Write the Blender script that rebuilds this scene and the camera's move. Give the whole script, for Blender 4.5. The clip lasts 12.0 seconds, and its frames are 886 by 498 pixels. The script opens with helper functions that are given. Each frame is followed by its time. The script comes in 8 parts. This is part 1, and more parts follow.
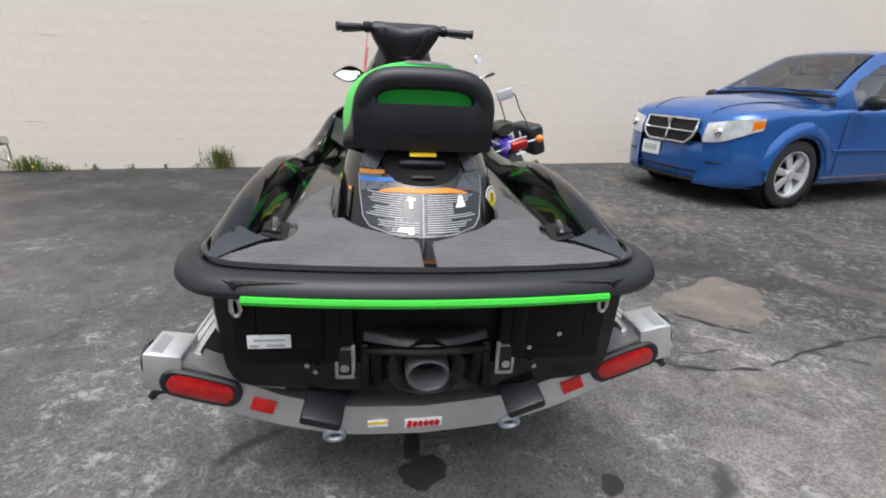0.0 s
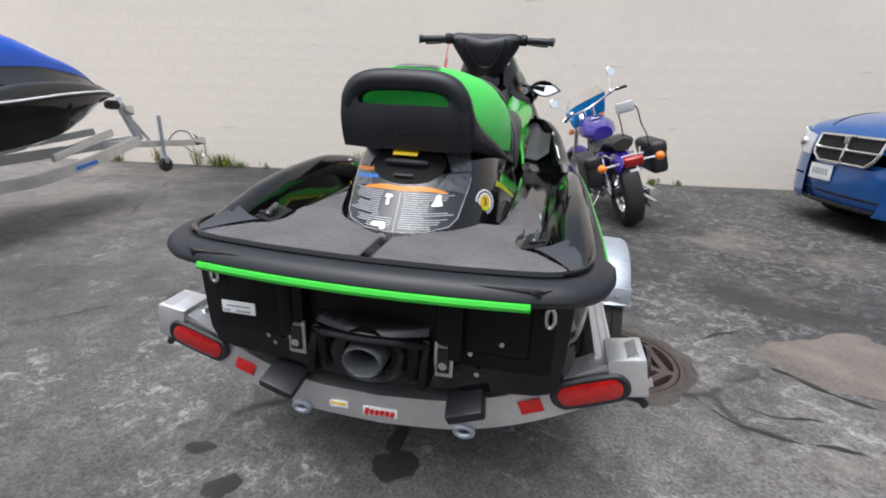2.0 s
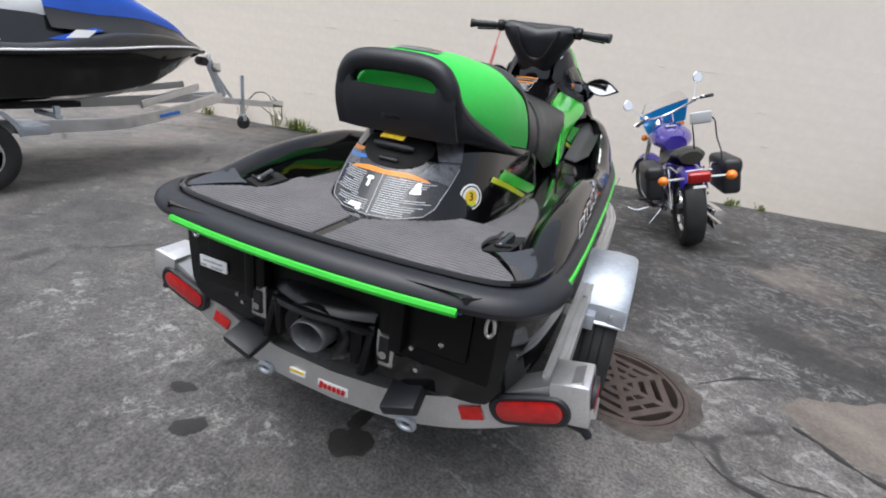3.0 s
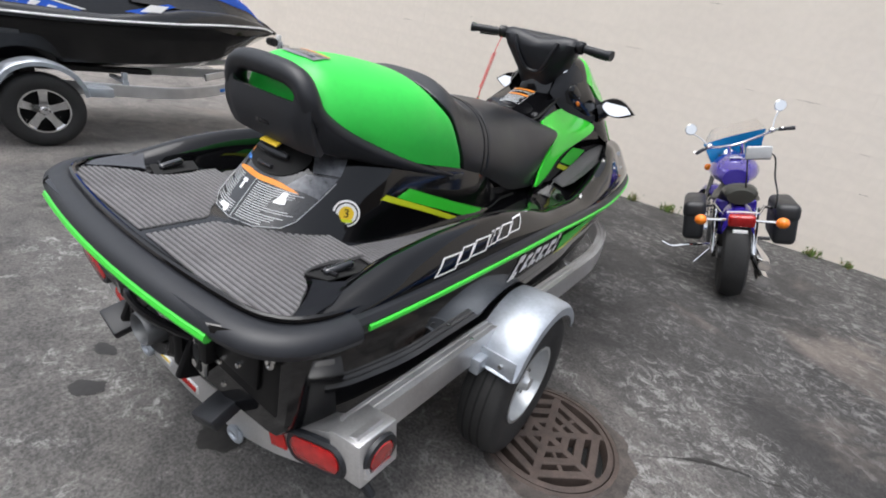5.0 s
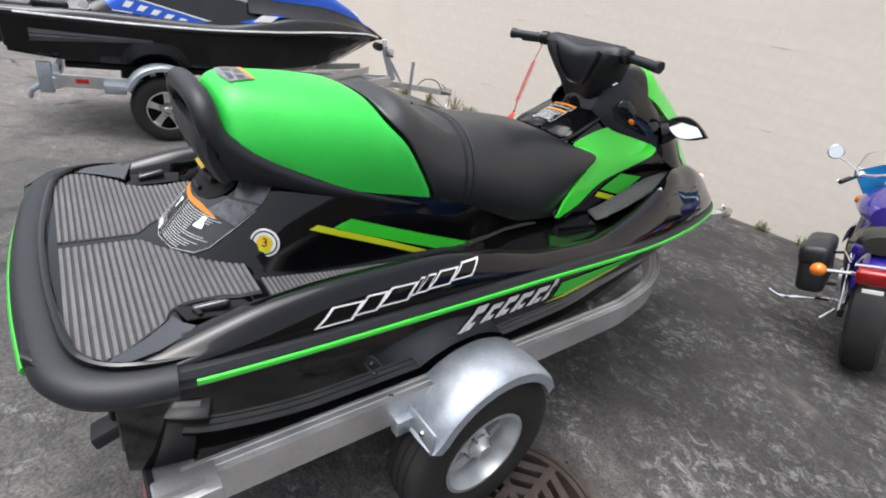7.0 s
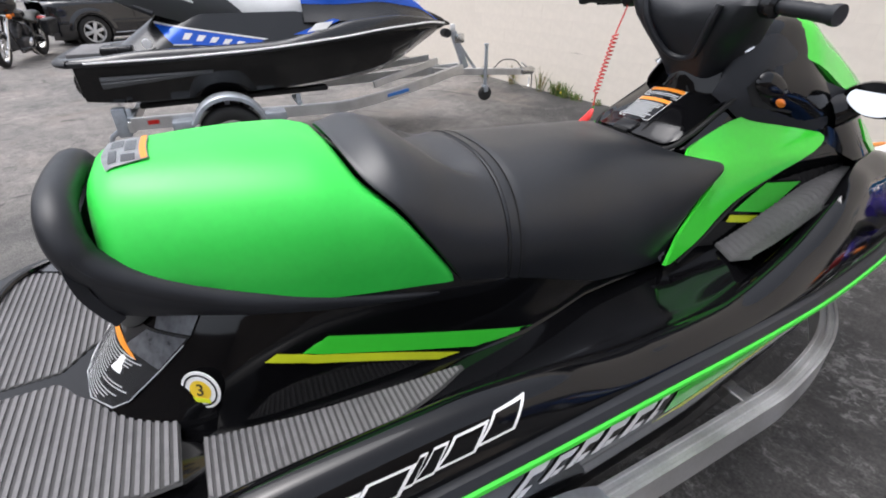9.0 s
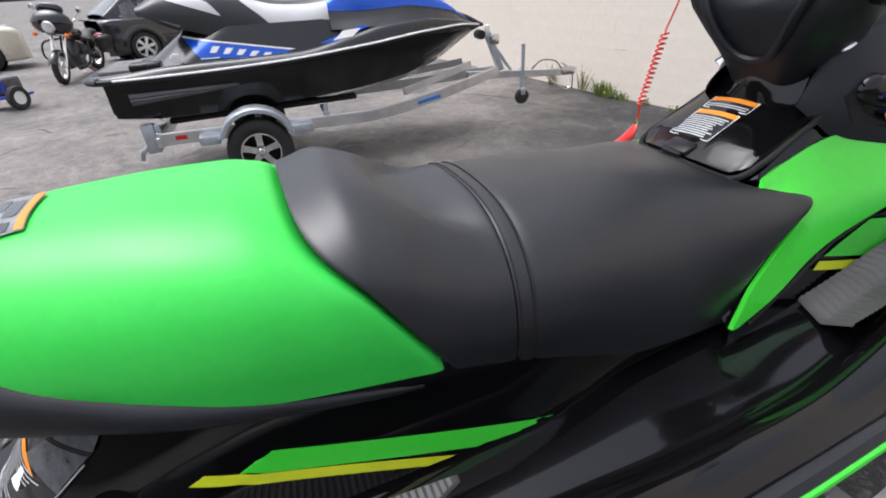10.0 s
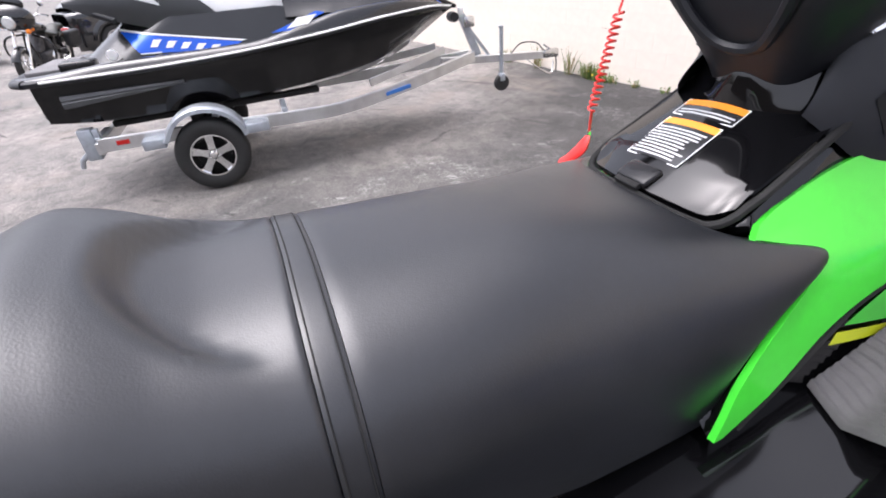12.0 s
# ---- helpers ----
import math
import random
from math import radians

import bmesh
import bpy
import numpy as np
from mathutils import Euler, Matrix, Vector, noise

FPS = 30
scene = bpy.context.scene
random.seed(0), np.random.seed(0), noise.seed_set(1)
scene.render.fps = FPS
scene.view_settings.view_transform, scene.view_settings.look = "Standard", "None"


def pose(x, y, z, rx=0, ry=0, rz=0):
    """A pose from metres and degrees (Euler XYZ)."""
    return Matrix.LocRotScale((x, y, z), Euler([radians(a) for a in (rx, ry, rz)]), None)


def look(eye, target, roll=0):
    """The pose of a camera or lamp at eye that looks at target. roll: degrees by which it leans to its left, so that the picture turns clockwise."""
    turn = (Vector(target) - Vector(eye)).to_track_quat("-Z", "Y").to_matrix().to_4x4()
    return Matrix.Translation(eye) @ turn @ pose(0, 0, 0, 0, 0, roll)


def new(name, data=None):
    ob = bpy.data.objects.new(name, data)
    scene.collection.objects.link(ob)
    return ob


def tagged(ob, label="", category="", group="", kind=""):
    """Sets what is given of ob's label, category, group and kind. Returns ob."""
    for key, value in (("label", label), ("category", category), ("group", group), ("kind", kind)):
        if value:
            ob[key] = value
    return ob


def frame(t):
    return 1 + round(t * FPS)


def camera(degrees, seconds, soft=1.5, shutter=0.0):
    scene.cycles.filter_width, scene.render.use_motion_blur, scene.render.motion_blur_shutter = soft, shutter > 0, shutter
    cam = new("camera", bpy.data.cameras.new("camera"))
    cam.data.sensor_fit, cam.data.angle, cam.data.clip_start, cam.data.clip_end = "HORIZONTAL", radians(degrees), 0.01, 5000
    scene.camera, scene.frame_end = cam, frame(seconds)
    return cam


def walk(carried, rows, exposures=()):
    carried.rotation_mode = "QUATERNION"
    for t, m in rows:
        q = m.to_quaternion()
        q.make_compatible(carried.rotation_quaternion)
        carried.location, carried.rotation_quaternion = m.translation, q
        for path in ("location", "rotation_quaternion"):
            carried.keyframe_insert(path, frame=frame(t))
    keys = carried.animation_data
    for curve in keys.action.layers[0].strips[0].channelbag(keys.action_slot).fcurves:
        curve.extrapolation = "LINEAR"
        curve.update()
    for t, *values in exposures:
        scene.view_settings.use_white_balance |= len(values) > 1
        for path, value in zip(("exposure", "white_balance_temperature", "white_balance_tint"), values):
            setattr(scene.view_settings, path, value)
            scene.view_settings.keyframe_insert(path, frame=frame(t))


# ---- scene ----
# ---- camera ----
cam = camera(86.9, 12.0, soft=1.9)
PATH = [
    (0, (-0.104, -0.957, 1.269), (0.133, 0.906, 0.581), 1.9),
    (0.5, (0.023, -0.984, 1.258), (0.137, 0.894, 0.58), 1.2),
    (1, (0.179, -1.022, 1.26), (0.092, 0.867, 0.609), -0.2),
    (1.5, (0.309, -1.015, 1.262), (0.056, 0.865, 0.628), -0.5),
    (2, (0.428, -0.955, 1.243), (0.025, 0.894, 0.596), 1.6),
    (2.5, (0.545, -0.893, 1.254), (-0.014, 0.895, 0.553), 4.9),
    (2.7, (0.606, -0.869, 1.261), (-0.004, 0.897, 0.55), 6.0),
    (4.3, (1.016, -0.578, 1.327), (0.159, 1.067, 0.577), 11.5),
    (4.5, (1.069, -0.524, 1.357), (0.18, 1.101, 0.604), 11.9),
    (5, (1.171, -0.411, 1.416), (0.208, 1.149, 0.617), 12.4),
    (5.5, (1.313, -0.272, 1.467), (0.235, 1.195, 0.639), 12.6),
    (6, (1.386, -0.173, 1.519), (0.227, 1.219, 0.672), 12.9),
    (6.5, (1.405, -0.025, 1.541), (0.16, 1.272, 0.665), 12.3),
    (6.7, (1.407, 0.041, 1.549), (0.123, 1.293, 0.663), 12.0),
    (8.3, (1.23, 0.52, 1.574), (-0.249, 1.443, 0.594), 5.1),
    (8.5, (1.158, 0.554, 1.572), (-0.332, 1.441, 0.576), 3.8),
    (9, (1.009, 0.644, 1.584), (-0.52, 1.434, 0.566), 0.0),
    (9.5, (0.901, 0.758, 1.578), (-0.681, 1.46, 0.575), -2.1),
    (10, (0.801, 0.856, 1.57), (-0.807, 1.483, 0.558), -3.1),
    (10.5, (0.696, 0.936, 1.561), (-0.907, 1.516, 0.516), -4.2),
    (11, (0.623, 1.019, 1.555), (-0.964, 1.607, 0.489), -5.2),
    (11.5, (0.58, 1.1, 1.542), (-0.999, 1.705, 0.475), -5.6),
    (12, (0.56, 1.211, 1.528), (-1.019, 1.82, 0.464), -5.0),
]
EXPOSE = 0.52
walk(cam, [(t, look(eye, target, roll)) for t, eye, target, roll in PATH], [(t, EXPOSE + e, k - 180, m + 1) for t, e, k, m in ((0.0, 0.14, 6420, 9), (2.5, 0.12, 6280, 9), (4.5, 0.16, 6400, 9), (6.5, 0.2, 6440, 9), (9.5, 0.26, 6400, 11), (10.5, 0.28, 6380, 13), (11.0, 0.40, 6400, 15), (11.5, 0.55, 6420, 15), (12.0, 0.85, 6400, 16))])

# ---- light: an overcast day ----
world = bpy.data.worlds.new("overcast_sky")
scene.world = world
world.use_nodes = True
wn, wl = world.node_tree.nodes, world.node_tree.links
sky = wn.new("ShaderNodeTexSky")
sky.sky_type = "NISHITA"
sky.sun_disc = False
sky.sun_elevation, sky.sun_rotation = radians(72), radians(200)
sky.air_density, sky.dust_density, sky.ozone_density = 1.0, 6.0, 1.0
pale = wn.new("ShaderNodeHueSaturation")
pale.inputs["Saturation"].default_value = 0.34
wl.new(sky.outputs[0], pale.inputs["Color"])
wl.new(pale.outputs[0], wn["Background"].inputs["Color"])
wn["Background"].inputs["Strength"].default_value = 0.15
sun = new("sun", bpy.data.lights.new("sun", "SUN"))
sun.data.energy, sun.data.angle, sun.data.color = 0.9, radians(60), (1.0, 0.98, 0.96)
sun.matrix_world = look((0, 0, 10), (1.2, 3.6, 0))

# ---- materials ----
def shader(name, colour, rough=0.5, metal=0.0, coat=0.0, vary=0.12, scale=6.0, fine=60.0, bump=0.0, bump_scale=120.0, rough_vary=0.1, colour2=None, spec=0.5, thresh=(0.35, 0.65)):
    """A surface whose colour wanders between two tones at two scales, with fine relief."""
    m = bpy.data.materials.new(name)
    m.use_nodes = True
    n, l = m.node_tree.nodes, m.node_tree.links
    b = n["Principled BSDF"]
    b.inputs["Metallic"].default_value = metal
    b.inputs["Coat Weight"].default_value = coat
    b.inputs["Coat Roughness"].default_value = 0.04
    b.inputs["Specular IOR Level"].default_value = spec
    at = n.new("ShaderNodeTexCoord")
    big = n.new("ShaderNodeTexNoise")
    big.inputs["Scale"].default_value, big.inputs["Detail"].default_value = scale, 5
    small = n.new("ShaderNodeTexNoise")
    small.inputs["Scale"].default_value, small.inputs["Detail"].default_value = fine, 3
    l.new(at.outputs["Object"], big.inputs["Vector"])
    l.new(at.outputs["Object"], small.inputs["Vector"])
    add = n.new("ShaderNodeMath")
    add.operation = "MULTIPLY_ADD"
    add.inputs[1].default_value, add.inputs[2].default_value = 0.35, 0.0
    l.new(small.outputs["Fac"], add.inputs[0])
    both = n.new("ShaderNodeMath")
    both.operation = "MULTIPLY_ADD"
    both.inputs[1].default_value = 0.65
    l.new(big.outputs["Fac"], both.inputs[0])
    l.new(add.outputs[0], both.inputs[2])
    ramp = n.new("ShaderNodeValToRGB")
    dark = [c * (1 - vary) for c in colour]
    light = list(colour2) if colour2 else [min(1, c * (1 + vary)) for c in colour]
    ramp.color_ramp.elements[0].color = (*dark, 1)
    ramp.color_ramp.elements[1].color = (*light, 1)
    ramp.color_ramp.elements[0].position, ramp.color_ramp.elements[1].position = thresh
    l.new(both.outputs[0], ramp.inputs["Fac"])
    l.new(ramp.outputs["Color"], b.inputs["Base Color"])
    rr = n.new("ShaderNodeMapRange")
    rr.inputs["From Min"].default_value, rr.inputs["From Max"].default_value = 0.3, 0.7
    rr.inputs["To Min"].default_value = max(0.02, rough * (1 - rough_vary))
    rr.inputs["To Max"].default_value = min(1.0, rough * (1 + rough_vary))
    l.new(big.outputs["Fac"], rr.inputs["Value"])
    l.new(rr.outputs[0], b.inputs["Roughness"])
    if bump:
        tiny = n.new("ShaderNodeTexNoise")
        tiny.inputs["Scale"].default_value, tiny.inputs["Detail"].default_value = bump_scale, 4
        l.new(at.outputs["Object"], tiny.inputs["Vector"])
        bp = n.new("ShaderNodeBump")
        bp.inputs["Strength"].default_value, bp.inputs["Distance"].default_value = bump, 0.004
        l.new(tiny.outputs["Fac"], bp.inputs["Height"])
        l.new(bp.outputs["Normal"], b.inputs["Normal"])
    return m


BLACK_GEL = shader("black_gelcoat", (0.003, 0.003, 0.0035), 0.07, coat=0.12, vary=0.2, rough_vary=0.3, spec=0.45)
CORNER_GEL = shader("moulded_black_deck", (0.016, 0.017, 0.020), 0.10, coat=1.0, vary=0.2, rough_vary=0.3)
BLACK_PLASTIC = shader("black_plastic", (0.008, 0.008, 0.009), 0.42, vary=0.2, bump=0.08, bump_scale=500, spec=0.35)
SATIN_BLACK = shader("satin_black", (0.008, 0.008, 0.009), 0.26, vary=0.2, rough_vary=0.3, spec=0.4)
RUBBER = shader("bumper_rubber", (0.010, 0.0112, 0.0145), 0.46, vary=0.2, bump=0.05, bump_scale=350, spec=0.5)
SEAT_LABEL = shader("faded_label", (0.20, 0.21, 0.22), 0.4, vary=0.3, scale=40)
TOE_FOAM = shader("toe_foam", (0.055, 0.054, 0.056), 0.75, vary=0.2, scale=9, bump=0.3, bump_scale=260)
# mat floor darker than its ribs: shade between them put into the colour
MAT_GROOVE_SHADE = shader("mat_groove_shade", (0.05, 0.049, 0.05), 0.8, vary=0.2)
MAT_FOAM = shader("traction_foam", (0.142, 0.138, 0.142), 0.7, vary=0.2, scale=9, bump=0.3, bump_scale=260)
VINYL = shader("black_vinyl", (0.0108, 0.0120, 0.0145), 0.39, vary=0.25, scale=4, fine=90, bump=0.10, bump_scale=420, rough_vary=0.2, spec=0.85)
GREEN_VINYL = shader("green_vinyl", (0.043, 0.63, 0.074), 0.38, vary=0.06, bump=0.06, bump_scale=420, rough_vary=0.15, spec=0.5)
GREEN_PAINT = shader("green_paint", (0.055, 0.62, 0.04), 0.16, coat=0.4, vary=0.05)
GREEN_TAPE = shader("green_trim", (0.05, 0.52, 0.04), 0.35, vary=0.06)
YELLOW = shader("yellow_decal", (0.60, 0.68, 0.02), 0.3, vary=0.06)
YELLOW_LABEL = shader("yellow_label", (0.80, 0.55, 0.03), 0.4, vary=0.08)
WHITE_PRINT = shader("white_print", (0.86, 0.86, 0.85), 0.35, vary=0.05)
GREY_PRINT = shader("grey_print", (0.42, 0.43, 0.44), 0.4, vary=0.08)
GREY_FIELD = shader("silver_field", (0.11, 0.115, 0.125), 0.3, metal=0.3, coat=0.4, vary=0.3, scale=60)
LABEL_DARK = shader("label_black_print", (0.02, 0.021, 0.023), 0.2, coat=0.5, vary=0.15)
ORANGE = shader("orange_print", (0.78, 0.26, 0.02), 0.4, vary=0.06)
BLUE_PRINT = shader("blue_print", (0.04, 0.18, 0.55), 0.35, vary=0.06)
RED_PLASTIC = shader("red_plastic", (0.70, 0.03, 0.025), 0.35, vary=0.08)
RED_LENS = shader("red_lens", (0.34, 0.006, 0.006), 0.12, coat=0.6, vary=0.2, scale=30)
RED_REFLECT = shader("red_reflector", (0.50, 0.015, 0.012), 0.25, vary=0.12, scale=50)
AMBER_LENS = shader("amber_lens", (0.80, 0.20, 0.01), 0.15, coat=0.5, vary=0.1)
ALUMINIUM = shader("mill_aluminium", (0.66, 0.66, 0.66), 0.38, metal=0.85, vary=0.12, scale=8, fine=140, rough_vary=0.25)
GALVANISED = shader("galvanised_steel", (0.44, 0.475, 0.52), 0.46, metal=0.7, vary=0.14, scale=22, fine=90, rough_vary=0.3)
STEEL = shader("stainless_steel", (0.62, 0.62, 0.61), 0.22, metal=1.0, vary=0.1)
CHROME = shader("chrome", (0.82, 0.82, 0.82), 0.07, metal=1.0, vary=0.04)
WHEEL_PAINT = shader("silver_wheel_paint", (0.55, 0.57, 0.58), 0.34, metal=0.6, vary=0.1)
TYRE = shader("tyre_rubber", (0.018, 0.018, 0.018), 0.72, vary=0.3, scale=12, bump=0.15)
MIRROR = shader("mirror_glass", (0.9, 0.9, 0.9), 0.03, metal=1.0, vary=0.01)
CARPET = shader("bunk_carpet", (0.03, 0.03, 0.032), 0.95, vary=0.3, bump=0.5)
IRON = shader("cast_iron", (0.07, 0.052, 0.044), 0.6, metal=0.2, vary=0.35, scale=14, fine=120, bump=0.4)
ENGINE_GREY = shader("cast_grey", (0.10, 0.104, 0.108), 0.45, metal=0.3, vary=0.2, scale=25)
DEEP_BLACK = shader("stern_black", (0.003, 0.003, 0.0035), 0.45, vary=0.3, spec=0.22)
# near-black of seals and seams, and of openings whose shade is laid on
SHADE_BLACK = shader("shade_black", (0.006, 0.006, 0.006), 0.9, vary=0.1)


# ---- shaping helpers ----
def curve(*pts):
    """A smooth function through (x, y) points without overshoot."""
    xs, ys = np.array([p[0] for p in pts], float), np.array([p[1] for p in pts], float)
    h, d = np.diff(xs), np.diff(ys) / np.diff(xs)
    m = np.zeros(len(xs))
    m[0], m[-1] = d[0], d[-1]
    for i in range(1, len(xs) - 1):
        if d[i - 1] * d[i] > 0:
            w1, w2 = 2 * h[i] + h[i - 1], h[i] + 2 * h[i - 1]
            m[i] = (w1 + w2) / (w1 / d[i - 1] + w2 / d[i])

    def f(x):
        x = min(max(x, xs[0]), xs[-1])
        i = min(max(int(np.searchsorted(xs, x)) - 1, 0), len(h) - 1)
        t = (x - xs[i]) / h[i]
        return float((2 * t**3 - 3 * t**2 + 1) * ys[i] + (t**3 - 2 * t**2 + t) * h[i] * m[i] + (3 * t**2 - 2 * t**3) * ys[i + 1] + (t**3 - t**2) * h[i] * m[i + 1])

    return f


def spline(pts, n=8, closed=False):
    """Points along a Catmull-Rom curve through pts."""
    p = [Vector(q) for q in pts]
    k = len(p)
    out = []
    for i in range(k if closed else k - 1):
        a, b, c, d = (p[(i - 1) % k], p[i], p[(i + 1) % k], p[(i + 2) % k]) if closed else (p[max(i - 1, 0)], p[i], p[i + 1], p[min(i + 2, k - 1)])
        for j in range(n):
            t = j / n
            out.append(0.5 * ((2 * b) + (c - a) * t + (2 * a - 5 * b + 4 * c - d) * t * t + (3 * b - a - 3 * c + d) * t**3))
    if not closed:
        out.append(p[-1])
    return out


def sheet(rows, close_u=False, close_v=False, caps=False):
    """A mesh through a grid of points: rows of equal length."""
    bm = bmesh.new()
    vs = [[bm.verts.new(p) for p in r] for r in rows]
    nr, nc = len(vs), len(vs[0])
    for i in range(nr if close_v else nr - 1):
        for j in range(nc if close_u else nc - 1):
            quad = (vs[i][j], vs[i][(j + 1) % nc], vs[(i + 1) % nr][(j + 1) % nc], vs[(i + 1) % nr][j])
            bm.faces.new(quad)
    if caps:
        bm.faces.new(list(reversed(vs[0])))
        bm.faces.new(vs[-1])
    return bm


def tube(path, radius=0.01, sides=10, closed=False, flat=1.0, up=(0, 0, 1)):
    """A round (or flattened) tube along a path; radius may be a list."""
    p = [Vector(q) for q in path]
    k = len(p)
    rings = []
    side = None
    for i in range(k):
        a = p[(i - 1) % k] if closed or i else p[i]
        b = p[(i + 1) % k] if closed or i < k - 1 else p[i]
        d = (b - a).normalized()
        s = d.cross(Vector(up)) if side is None else side - side.dot(d) * d
        if s.length < 1e-4:
            s = d.orthogonal()
        s.normalize()
        side = s
        w = s.cross(d)
        r = radius[i] if isinstance(radius, (list, tuple)) else radius
        rings.append([p[i] + r * (math.cos(2 * math.pi * j / sides) * s + flat * math.sin(2 * math.pi * j / sides) * w) for j in range(sides)])
    return sheet(rings, close_u=True, close_v=closed, caps=not closed)


def sweep(path, profile, closed=False, up=(0, 0, 1)):
    """A profile of (across, up) points swept along a path, kept upright."""
    p = [Vector(q) for q in path]
    k = len(p)
    rings = []
    for i in range(k):
        a = p[(i - 1) % k] if closed or i else p[i]
        b = p[(i + 1) % k] if closed or i < k - 1 else p[i]
        d = (b - a).normalized()
        s = d.cross(Vector(up)).normalized()
        w = s.cross(d)
        rings.append([p[i] + u * s + v * w for u, v in profile])
    return sheet(rings, close_u=True, close_v=closed, caps=not closed)


def block(x0, x1, y0, y1, z0, z1, bevel=0.006, seg=2):
    bm = bmesh.new()
    bmesh.ops.create_cube(bm, size=1, matrix=Matrix.Translation(((x0 + x1) / 2, (y0 + y1) / 2, (z0 + z1) / 2)) @ Matrix.Diagonal((abs(x1 - x0), abs(y1 - y0), abs(z1 - z0), 1)))
    if bevel:
        bmesh.ops.bevel(bm, geom=bm.edges[:], offset=bevel, segments=seg, affect="EDGES", profile=0.5)
    return bm


def lathe(profile, n=32, axis="x", at=(0, 0, 0)):
    """(radius, along) points turned about an axis."""
    rows = []
    for r, a in profile:
        ring = []
        for j in range(n):
            c, s = r * math.cos(2 * math.pi * j / n), r * math.sin(2 * math.pi * j / n)
            ring.append(Vector((a, c, s) if axis == "x" else (s, a, c) if axis == "y" else (c, s, a)) + Vector(at))
        rows.append(ring)
    return sheet(rows, close_u=True)


def join(*bms):
    out = bmesh.new()
    for b in bms:
        me = bpy.data.meshes.new("tmp")
        b.to_mesh(me)
        b.free()
        out.from_mesh(me)
        bpy.data.meshes.remove(me)
    return out


def mirrored(bm):
    """A copy of bm flipped over x = 0."""
    c = bm.copy()
    bmesh.ops.scale(c, vec=(-1, 1, 1), verts=c.verts[:])
    bmesh.ops.reverse_faces(c, faces=c.faces[:])
    return c


def thick(bm, d):
    """Give an open sheet a thickness d along its normals."""
    bmesh.ops.recalc_face_normals(bm, faces=bm.faces[:])
    bmesh.ops.solidify(bm, geom=bm.faces[:], thickness=d)
    return bm


def moved(bm, m):
    bmesh.ops.transform(bm, matrix=m, verts=bm.verts[:])
    return bm


def mesh_of(name, bm, sharp=38, clean=True):
    if clean:
        bmesh.ops.recalc_face_normals(bm, faces=bm.faces[:])
    for f in bm.faces:
        f.smooth = True
    me = bpy.data.meshes.new(name)
    bm.to_mesh(me)
    bm.free()
    me.set_sharp_from_angle(angle=radians(sharp))
    return me


def part(name, bm, material, parent=None, label="", sharp=38):
    """ONE mesh object under a thing or a part."""
    ob = new(name, mesh_of(name, bm, sharp))
    ob.data.materials.append(material)
    if parent:
        ob.parent = parent
    if label:
        ob["label"] = label
    return ob


def thing(name, label, category, m=Matrix.Identity(4), group="", kind=""):
    ob = new(name)
    ob.empty_display_size = 0.1
    ob.matrix_world = m
    return tagged(ob, label, category, group, kind)


def patch(lower, upper, surf, rows=3, n=14, lift=0.0015):
    """A thin skin on a surface: surf(u, v) -> (point, normal); lower and upper are functions or point pairs in (u, v)."""
    a, b = spline([(*p, 0) for p in lower], n), spline([(*p, 0) for p in upper], n)
    k = max(len(a), len(b))
    pick = lambda c, i: c[min(len(c) - 1, round(i * (len(c) - 1) / (k - 1)))]
    grid = []
    for j in range(rows + 1):
        t = j / rows
        grid.append([surf(*(pick(a, i).lerp(pick(b, i), t))[:2], lift) for i in range(k)])
    return sheet(grid)


def ellipsoid(cx, cy, cz, rx, ry, rz, nu=20, nv=12):
    rows = []
    for i in range(nv + 1):
        b = math.pi * i / nv - math.pi / 2
        b = max(-1.55, min(1.55, b))
        rows.append([(cx + rx * math.cos(b) * math.cos(a), cy + ry * math.cos(b) * math.sin(a), cz + rz * math.sin(b)) for a in np.linspace(0, 2 * math.pi, nu + 1)[:-1]])
    return sheet(rows, close_u=True, caps=True)

